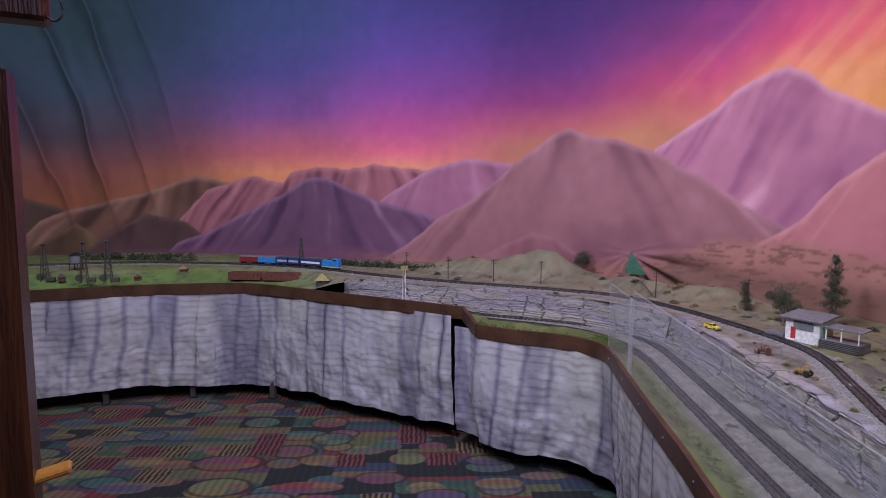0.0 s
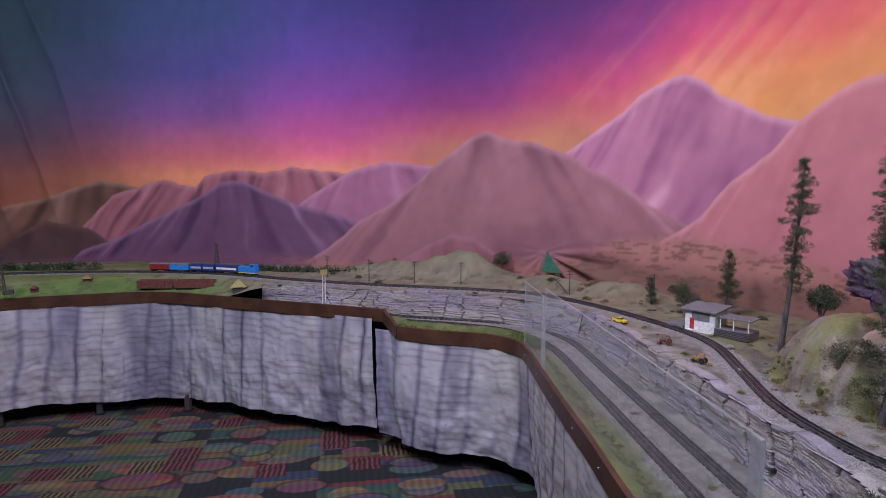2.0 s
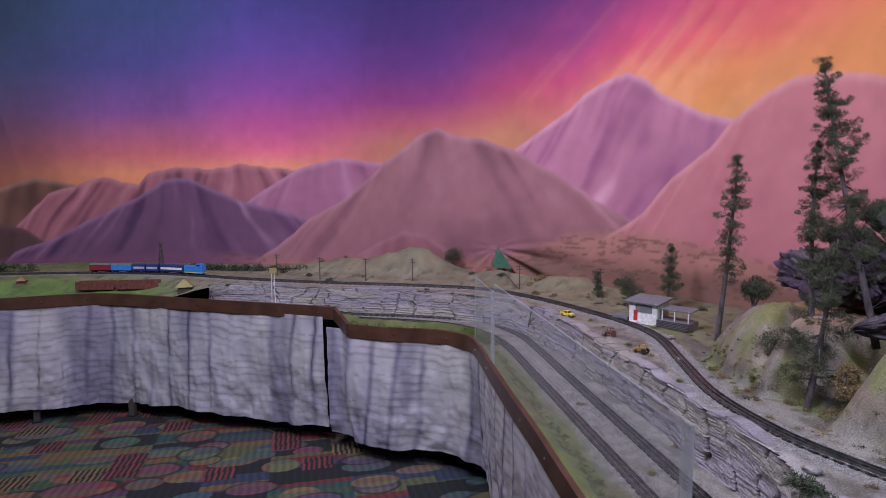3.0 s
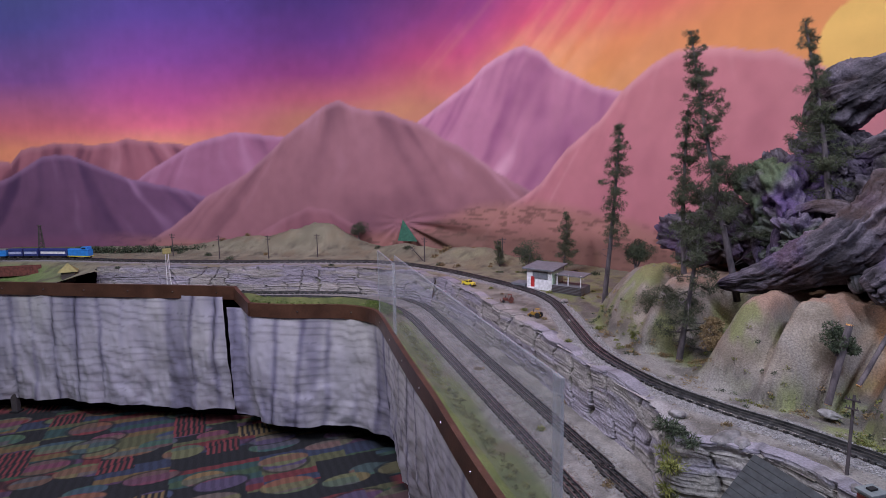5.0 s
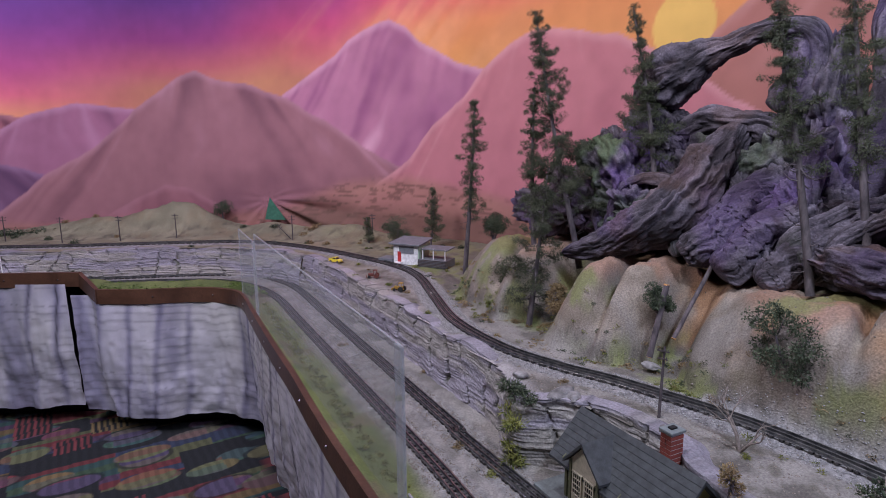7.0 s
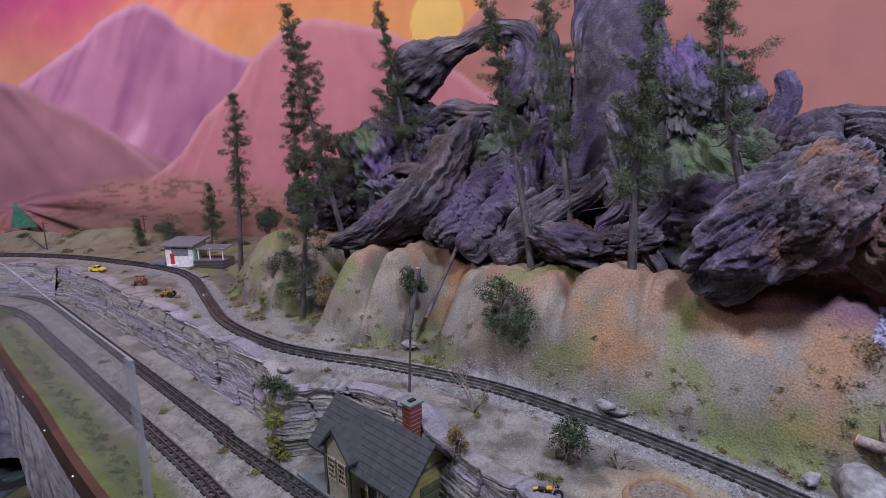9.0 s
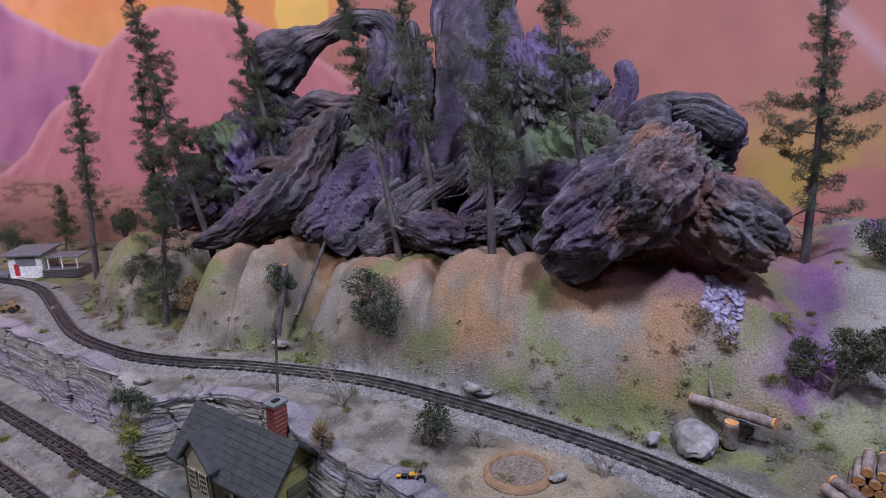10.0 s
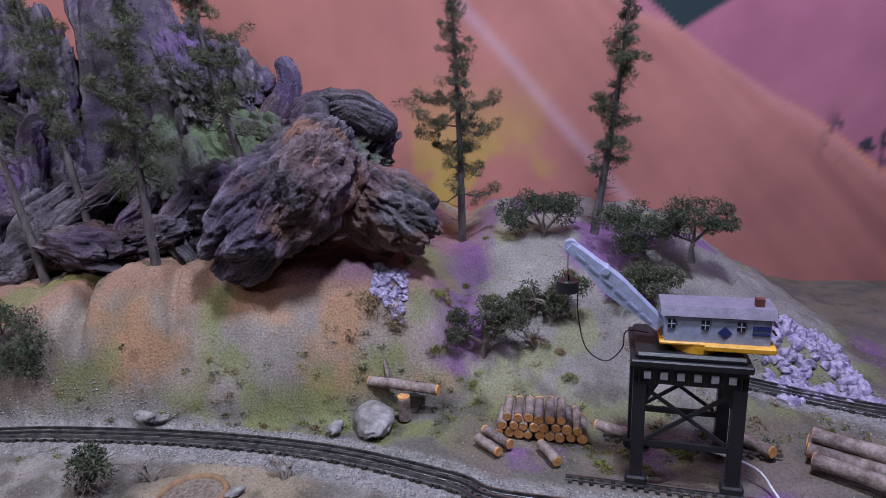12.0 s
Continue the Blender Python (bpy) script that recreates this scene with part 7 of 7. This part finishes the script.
    pts = [Vector((b.x + 0.012, b.y, b.z - 0.07)), Vector((b.x + 0.014, b.y, b.z - 0.12)), Vector((b.x + 0.028, b.y, b.z - 0.175)), Vector((b.x + 0.06, b.y, b.z - 0.195)), Vector((b.x + 0.085, b.y, b.z - 0.17)), Vector((b.x + 0.09, b.y, b.z - 0.14)), Vector((-0.06, b.y, cz + 0.015))]
    p, _ = spline([tuple(q) for q in pts], 0.006)
    tube([Vector(q) for q in p], [0.0012] * len(p), 5, w)
    part("cable", w, M_PLASTIC, o, "thin hanging black cable")


crane((1.461, -0.625, HIGH_Z + 0.006), -98)
wire = bmesh.new()
p, _ = spline([(1.55, -0.63, 1.02), (1.52, -0.68, 1.03), (1.49, -0.745, 1.02), (1.455, -0.765, 1.0), (1.42, -0.77, 0.992)], 0.006)
tube([Vector(q) for q in p], [0.0022] * len(p), 6, wire)
me = bpy.data.meshes.new("cable")
wire.to_mesh(me), wire.free()
piece("cable", me, M_WHITE, "pale power cable beside the crane tower", "cable")


def crane_rail(a, b, label):
    a, b = Vector(a), Vector(b)
    d = (b - a).normalized()
    o = thing("crane_rail", label, "rail", tuple(a), math.degrees(math.atan2(d.y, d.x)), "crane rails")
    ln = (b - a).length
    part("rail", box(ln, 0.003, 0.006, (ln / 2, 0, 0.008)), M_SHINE, o)
    k = 0.008
    while k < ln:
        part("tie", box(0.007, 0.017, 0.006, (k, 0, 0.002)), M_TIE, o)
        k += 0.0175


crane_rail((1.480, -0.44, HIGH_Z), (1.435, -0.74, HIGH_Z), "shiny crane rail on stubby dark ties")
crane_rail((1.612, -0.52, HIGH_Z), (1.560, -0.82, HIGH_Z), "shiny crane rail behind the tower")


def pickup(at, turn):
    o = thing("pickup_truck", "bright yellow toy pickup truck beside the track", "toy truck", at, turn)
    part("body", prism([(-0.036, 0.006), (0.036, 0.006), (0.037, 0.015), (0.018, 0.0185), (0.010, 0.019), (-0.035, 0.018)], -0.014, 0.014, axis="y"), M_YELLOW, o)
    cab = part("cab", prism([(-0.010, 0.017), (0.015, 0.017), (0.009, 0.0285), (-0.006, 0.0285)], -0.0125, 0.0125, axis="y"), M_YELLOW, o)
    part("windscreen", prism([(0.0155, 0.0185), (0.0105, 0.0275), (0.0100, 0.0275), (0.0150, 0.0185)], -0.011, 0.011, axis="y"), M_PANE, cab)
    for s in (-1, 1):
        part("side_window", box(0.014, 0.001, 0.007, (0.002, s * 0.0126, 0.0228)), M_PANE, cab)
        part("headlight", box(0.002, 0.005, 0.004, (0.0372, s * 0.009, 0.0125)), M_WHITE, o)
        part("bed_side", box(0.024, 0.002, 0.005, (-0.023, s * 0.013, 0.0205)), M_YELLOW, o)
        for x in (-0.022, 0.023):
            wh = part("wheel", rod((x, s * 0.010, 0.0065), (x, s * 0.015, 0.0065), 0.0065, 0.0065, 14), M_RUBBER, o)
            part("rim", rod((x, s * 0.0148, 0.0065), (x, s * 0.0156, 0.0065), 0.0033, 0.0033, 10), M_CHROME, wh)
    part("bed_floor", box(0.024, 0.024, 0.002, (-0.023, 0, 0.0185)), M_RUBBER, o)


pickup((1.352, 2.875, HIGH_Z + 0.002), -60)


def tractor(at, turn, mat, label, grader=False):
    o = thing("tractor", label, "toy tractor", at, turn, "toy tractors")
    part("bonnet", box(0.026, 0.010, 0.010, (0.012, 0, 0.016), bevel=0.002), mat, o)
    part("chassis", box(0.046, 0.008, 0.005, (0.002, 0, 0.010)), mat, o)
    part("seat", box(0.008, 0.009, 0.009, (-0.013, 0, 0.018), bevel=0.0015), mat, o)
    part("exhaust", rod((0.012, 0, 0.02), (0.012, 0, 0.031), 0.0013, 0.0013, 8), M_RUBBER, o)
    part("cab_roof", box(0.018, 0.016, 0.002, (-0.008, 0, 0.036)), mat, o)
    for x, y in ((-0.015, 1), (-0.015, -1), (0.0, 1), (0.0, -1)):
        part("cab_post", rod((x, y * 0.007, 0.018), (x, y * 0.007, 0.036), 0.0008, 0.0008, 5), mat, o)
    for s in (-1, 1):
        part("rear_wheel", rod((-0.014, s * 0.009, 0.011), (-0.014, s * 0.016, 0.011), 0.011, 0.011, 16), M_RUBBER if grader else mat, o)
        part("front_wheel", rod((0.020, s * 0.008, 0.006), (0.020, s * 0.013, 0.006), 0.006, 0.006, 12), M_RUBBER, o)
    part("blade", box(0.003, 0.034, 0.009, (0.033, 0, 0.007), (0, 12, 12), bevel=0.0008), mat, o)


tractor((1.388, 2.461, HIGH_Z), 150, M_RUST, "rusty red model tractor on the cliff top")
tractor((1.386, 2.179, HIGH_Z), 120, M_MACHINE, "worn yellow model grader beside the track", True)


def motorcycle(at, turn):
    o = thing("motorcycle", "tiny orange and chrome toy motorcycle", "toy motorcycle", at, turn)
    for x in (-0.018, 0.018):
        wh = part("wheel", rod((x, -0.003, 0.009), (x, 0.003, 0.009), 0.009, 0.009, 16), M_RUBBER, o)
        part("rim", rod((x, -0.0036, 0.009), (x, 0.0036, 0.009), 0.0058, 0.0058, 12), M_CHROME, wh)
    part("tank", box(0.016, 0.009, 0.007, (0.004, 0, 0.021), bevel=0.0025), M_AMBER, o)
    part("seat", box(0.016, 0.008, 0.004, (-0.010, 0, 0.019), bevel=0.0015), M_RUBBER, o)
    part("engine", box(0.014, 0.012, 0.010, (0.0, 0, 0.011), bevel=0.002), M_CHROME, o)
    part("fork", rod((0.018, 0, 0.009), (0.010, 0, 0.028), 0.0016, 0.0016, 6), M_CHROME, o)
    part("handlebar", rod((0.009, -0.012, 0.029), (0.009, 0.012, 0.029), 0.0012, 0.0012, 6), M_CHROME, o)
    part("headlight", rod((0.014, 0, 0.024), (0.019, 0, 0.023), 0.004, 0.004, 10), M_CHROME, o)
    part("exhaust", rod((0.002, -0.007, 0.007), (-0.024, -0.007, 0.008), 0.0018, 0.0022, 8), M_CHROME, o)
    part("mudguard", box(0.014, 0.006, 0.002, (-0.019, 0, 0.0185), (0, -12, 0)), M_AMBER, o)


motorcycle((1.262, 0.335, HIGH_Z + 0.001), -60)

# sand ring
ring = thing("sand_ring", "terracotta ring filled with brown gravel", "ring", (1.385, 0.185, HIGH_Z + 0.001))
bm = bmesh.new()
R0, R1 = 0.052, 0.058
rows = []
for k in range(48):
    w = 2 * math.pi * k / 48
    rows.append([bm.verts.new((math.cos(w) * r, math.sin(w) * r, z)) for r, z in ((R1 + 0.006, 0.0), (R1, 0.010), (R0, 0.0105), (R0 - 0.001, 0.0))])
for k in range(48):
    for q in range(3):
        bm.faces.new((rows[k][q], rows[(k + 1) % 48][q], rows[(k + 1) % 48][q + 1], rows[k][q + 1])).smooth = True
part("rim", bm, M_TERRACOTTA, ring)
part("gravel", rod((0, 0, -0.004), (0, 0, 0.004), R0, R0, 40), M_SAND, ring)


# ---- the far side ----
def derrick(at, height, label):
    o = thing("oil_derrick", label, "oil derrick", at, random.uniform(0, 40), "oil derricks")
    b, t = height * 0.17, height * 0.05
    for sx, sy in ((-1, -1), (1, -1), (1, 1), (-1, 1)):
        part("leg", rod((sx * b / 2, sy * b / 2, -0.01), (sx * t / 2, sy * t / 2, height), 0.0035, 0.0025, 5), M_DERRICK, o)
    n = 6
    for k in range(n):
        z0, z1 = height * k / n, height * (k + 1) / n
        w0, w1 = (b + (t - b) * k / n) / 2, (b + (t - b) * (k + 1) / n) / 2
        for q in range(4):
            c = [(-1, -1), (1, -1), (1, 1), (-1, 1)]
            (ax, ay), (bx, by) = c[q], c[(q + 1) % 4]
            part("girt", rod((ax * w1, ay * w1, z1), (bx * w1, by * w1, z1), 0.002, 0.002, 4), M_DERRICK, o)
            part("brace", rod((ax * w0, ay * w0, z0), (bx * w1, by * w1, z1), 0.0017, 0.0017, 4), M_DERRICK, o)
    part("crown_deck", box(t * 2.2, t * 2.2, 0.006, (0, 0, height)), M_DERRICK, o)
    part("shed", box(0.06, 0.03, 0.03, (0.045, -0.01, 0.015), bevel=0.002), M_DERRICK, o)
    part("bull_wheel", rod((-0.035, -0.004, 0.03), (-0.035, 0.004, 0.03), 0.025, 0.025, 18), M_DERRICK, o)


random.seed(9)
derrick((-2.567, 4.34, 0.945), 0.29, "grey timber oil derrick on the grassy plain")
derrick((-2.395, 4.35, 0.945), 0.30, "grey timber oil derrick on the grassy plain")
derrick((-2.87, 4.36, 0.945), 0.27, "grey timber oil derrick on the grassy plain")
derrick((-1.15, 5.03, 0.985), 0.23, "dark lattice oil derrick beside the train")


def tank(at):
    o = thing("water_tank", "dark round water tank on a timber stand", "water tank", at)
    part("tub", rod((0, 0, 0.06), (0, 0, 0.12), 0.045, 0.045, 24), M_GREYP, o)
    part("lid", rod((0, 0, 0.12), (0, 0, 0.14), 0.052, 0.006, 24), M_PLASTIC, o)
    part("deck", rod((0, 0, 0.054), (0, 0, 0.06), 0.052, 0.052, 24), M_DERRICK, o)
    for x, y in ((-1, -1), (1, -1), (1, 1), (-1, 1)):
        part("leg", rod((x * 0.034, y * 0.034, -0.01), (x * 0.03, y * 0.03, 0.055), 0.004, 0.004, 6), M_DERRICK, o)


tank((-2.80, 4.62, 0.99))


def rail_car(at, turn, length, mat, label, kind="boxcar", stripe=None):
    o = thing("rail_car" if kind != "loco" else "locomotive", label, "toy train", at, turn, "cars of the toy train")
    part("body", box(length, 0.048, 0.044, (0, 0, 0.038), bevel=0.003), mat, o)
    part("roof", prism([(-0.024, 0.060), (0.024, 0.060), (0.014, 0.068), (-0.014, 0.068)], -length / 2, length / 2, axis="x"), mat if kind != "boxcar" else M_GREYP, o)
    part("underframe", box(length * 0.94, 0.03, 0.008, (0, 0, 0.014)), M_PLASTIC, o)
    if stripe:
        part("stripe", box(length * 0.9, 0.050, 0.016, (0, 0, 0.04)), stripe, o)
    if kind == "loco":
        part("cab", box(length * 0.28, 0.046, 0.022, (-length * 0.3, 0, 0.072), bevel=0.002), mat, o)
        part("cab_window", box(length * 0.18, 0.048, 0.009, (-length * 0.3, 0, 0.074)), M_PANE, o)
        part("sill", box(length, 0.052, 0.005, (0, 0, 0.018)), M_YELLOW, o)
    if kind == "boxcar":
        part("door", box(length * 0.25, 0.050, 0.038, (0, 0, 0.038)), mat, o)
    for x in (-0.34, 0.34):
        tr = part("truck", box(0.03, 0.036, 0.008, (x * length, 0, 0.010)), M_PLASTIC, o)
        for dx in (-0.009, 0.009):
            part("wheelset", rod((x * length + dx, -0.018, 0.006), (x * length + dx, 0.018, 0.006), 0.006, 0.006, 10), M_PLASTIC, tr)


run_p, run_s = spline(MAIN, 0.01)
train_from = np.argmin(np.hypot(run_p[:, 0] + 1.66, run_p[:, 1] - 5.02))
place = run_s[train_from]
for ln, mat, label, kind, stripe in [(0.165, M_MAROON, "maroon toy boxcar with a pale roof", "boxcar", None), (0.165, M_BLUE, "bright blue toy boxcar", "boxcar", None), (0.10, M_NAVY, "navy toy car with a pale stripe", "coach", M_LILAC), (0.10, M_NAVY, "navy toy car with a pale stripe", "coach", M_LILAC), (0.21, M_NAVY, "long navy toy coach with a white panel", "coach", M_WHITE), (0.17, M_BLUE, "bright blue toy diesel locomotive", "loco", None)]:
    c = place - ln / 2
    k = int(c / (run_s[1] - run_s[0]))
    t = run_p[k - 1] - run_p[k + 1]
    rail_car((run_p[k, 0], run_p[k, 1], HIGH_Z + 0.013), math.degrees(math.atan2(t[1], t[0])) + 180, ln, mat, label + " on the far track", kind, stripe)
    place -= ln + 0.012


def trestle(a, b, z0, z1, label):
    a, b = Vector((*a, 0)), Vector((*b, 0))
    d = b - a
    o = thing("girder_bridge", label, "bridge", (a.x, a.y, 0), math.degrees(math.atan2(d.y, d.x)), "bridge spans")
    ln = d.length
    for y in (-0.03, 0.03):
        g = part("girder", box(ln, 0.006, z1 - z0, (ln / 2, y, (z0 + z1) / 2), bevel=0.001), M_RUST, o)
        for k in range(1, 9):
            part("stiffener", box(0.004, 0.010, z1 - z0, (ln * k / 9, y, (z0 + z1) / 2)), M_RUST, g)
    part("deck", box(ln, 0.06, 0.008, (ln / 2, 0, z0 + 0.015)), M_DERRICK, o)


trestle((-1.62, 4.66), (-1.36, 4.64), 0.925, 0.985, "rusty brown girder bridge near the grassy edge")
trestle((-1.35, 4.64), (-1.06, 4.62), 0.925, 0.985, "rusty brown girder bridge near the grassy edge")


def hut(at, turn, size, wall, roof, label, name="hut"):
    o = thing(name, label, "model building", at, turn)
    part("wall_block", box(size, size * 0.9, size * 0.8, (0, 0, size * 0.4)), wall, o)
    bm = bmesh.new()
    bmesh.ops.create_cone(bm, cap_ends=True, segments=4, radius1=size * 0.95, radius2=0.004, depth=size * 0.6, matrix=pose(0, 0, size * 1.08, 0, 0, 45))
    part("roof", bm, roof, o)
    part("door", box(0.004, size * 0.25, size * 0.5, (size / 2, 0, size * 0.27)), M_PANE, o)
    for s in (-1, 1):
        part("post", box(0.005, 0.005, size * 0.8, (size * 0.62, s * size * 0.5, size * 0.4)), M_DERRICK, o)


hut((-0.84, 4.40, 0.90), 100, 0.085, M_DERRICK, M_OCHRE, "small weathered hut with a straw-coloured roof")
hut((-2.02, 4.75, 0.95), 10, 0.05, M_RUST, M_TERRACOTTA, "low brown shed on the plain", "shed")
hut((-2.22, 4.42, 0.945), 10, 0.035, M_RUST, M_RUST, "rusty little shed beside a derrick", "shed")
hut((-2.75, 4.36, 0.945), 30, 0.04, M_RUST, M_DERRICK, "dark little shed beside a derrick", "shed")

# hedge of low dark growth in front of the cloth
rng = np.random.RandomState(77)
cs, rs = [], []
for k in range(150):
    x = rng.uniform(-0.95, 0.05)
    cs.append((x, 5.06 - 0.36 * (x + 0.95) + rng.uniform(-0.03, 0.03) + 0.06, 0.995 + rng.uniform(0, 0.03))), rs.append(rng.uniform(0.015, 0.03))
for k in range(130):
    x = rng.uniform(-3.2, -2.15)
    cs.append((x, 5.25 + rng.uniform(-0.03, 0.03), 1.0 + rng.uniform(0, 0.045))), rs.append(rng.uniform(0.02, 0.034))
v, f = needles(cs, rs, 30, 0.014, 0.004, rng, 0.8)
piece("hedge", mesh_of("hedge", v, f, False), M_LEAF, "low dark green scrub before the painted cloth", "scrub", kind="stuff")

# white signal mast by the edge
mast = thing("signal_mast", "thin white signal mast with a small board", "signal", (-0.21, 4.06, 0.90), 20)
for x in (-0.012, 0.012):
    part("post", rod((x, 0, -0.02), (x * 0.7, 0, 0.19), 0.002, 0.0016, 6), M_WHITE, mast)
part("board", box(0.05, 0.006, 0.035, (0, 0, 0.205), bevel=0.001), M_OCHRE, mast)
for k in range(4):
    part("rung", rod((-0.011, 0, 0.03 + k * 0.04), (0.011, 0, 0.03 + k * 0.04), 0.001, 0.001, 5), M_WHITE, mast)
part("stay", rod((0.0, -0.05, -0.02), (0, 0, 0.15), 0.001, 0.001, 5), M_WHITE, mast)

# wedge of green cloth showing where the painted cloth is pinched, with a slate tunnel hood
bm = bmesh.new()
bm.faces.new([bm.verts.new(q) for q in ((1.30, 4.17, 1.07), (1.42, 4.07, 1.07), (1.335, 4.145, 1.225))])
bmesh.ops.solidify(bm, geom=bm.faces[:], thickness=0.004)
me = bpy.data.meshes.new("green_wedge")
bm.to_mesh(me), bm.free()
piece("green_wedge", me, M_GREENCLOTH, "green cloth wedge showing through a pinched fold", "cloth")


# ---- the doorway post beside the visitor ----
post = thing("door_post", "dark stained timber post with a honey-coloured peg", "post", (0, 0, 0))
a, b = Vector((-0.545, 0.80, 0)), Vector((-0.47, 0.842, 0))
w = (b - a)
turn = math.degrees(math.atan2(w.y, w.x))
part("post_body", prism([(-0.16, -0.08), (0.0, -0.08), (0.0, 0.0), (-0.16, 0.0)], 0.0, 1.80), M_STAINED, post).matrix_basis = pose(-0.464, 0.845, 0, 0, 0, turn)
part("bracket", box(0.13, 0.05, 0.05, (0, 0, 0), (0, 0, 0), 0.006), M_STAINED, post).matrix_basis = pose(-0.50, 0.86, 1.905, 0, 0, turn)
part("post_top", box(0.14, 0.06, 0.14, (-0.10, -0.03, 1.86), bevel=0.004), M_STAINED, post).matrix_basis = pose(-0.464, 0.845, 0, 0, 0, turn)
part("peg", box(0.075, 0.03, 0.010, (0, 0, 0), (0, -10, 0), 0.003), M_HONEY, post, "honey-coloured wooden peg").matrix_basis = pose(-0.435, 0.80, 1.278, 0, 0, turn)
bm = bmesh.new()
pts = [Vector((math.cos(k * 0.5) * 0.011, 0, math.sin(k * 0.5) * 0.017)) for k in range(13)]
tube(pts, [0.0015] * 13, 6, bm)
part("wire_loop", bm, M_PLASTIC, post).matrix_basis = pose(-0.428, 0.875, 1.898, 0, 0, turn)
# the open doorway's jamb continues to the ceiling behind the post
part("jamb", box(0.12, 0.07, 1.5, (-0.16, 0.05, 2.75)), M_STAINED, post).matrix_basis = pose(-0.464, 0.845, 0, 0, 0, turn)


# ---- stone portal and second track to the east ----
TRACKS.append((EAST, HIGH_Z + 0.012, "bright-edged three-rail track beside the stone slope", lambda x, y: y > -1.5))


def rubble(x0, x1, y0, y1, count, seed, label, mat, big=1.0):
    """A face of broken stones lying on the slope, each a part of its own."""
    rng = np.random.RandomState(seed)
    o = thing("rubble_wall", label, "stone facing", ((x0 + x1) / 2, (y0 + y1) / 2, 1.0))
    for k in range(count):
        x, y = rng.uniform(x0, x1), rng.uniform(y0, y1)
        z = float(layout_height(np.array([x]), np.array([y]))[0][0])
        bm = bmesh.new()
        bmesh.ops.create_icosphere(bm, subdivisions=1, radius=1)
        for q in bm.verts:
            q.co = Vector(q.co) * rng.uniform(0.7, 1.2)
        bmesh.ops.scale(bm, vec=(big * rng.uniform(0.007, 0.013), big * rng.uniform(0.006, 0.011), big * rng.uniform(0.006, 0.010)), verts=bm.verts)
        bmesh.ops.transform(bm, matrix=pose(x - (x0 + x1) / 2, y - (y0 + y1) / 2, z - 1.0, rng.uniform(-20, 20), rng.uniform(-60, -10), rng.uniform(0, 360)), verts=bm.verts)
        part("stone", bm, mat, o)


rubble(1.775, 1.845, -0.115, -0.045, 110, 3, "crumbling white-violet quartz patch under the driftwood", M_QUARTZ)
rubble(1.74, 1.98, -1.08, -0.90, 230, 4, "white-violet stone facing above the east track", M_QUARTZ, 1.6)

# ---- track pieces ----
for line, z, label, near in TRACKS:
    track("railway_track", line, z, label, near)
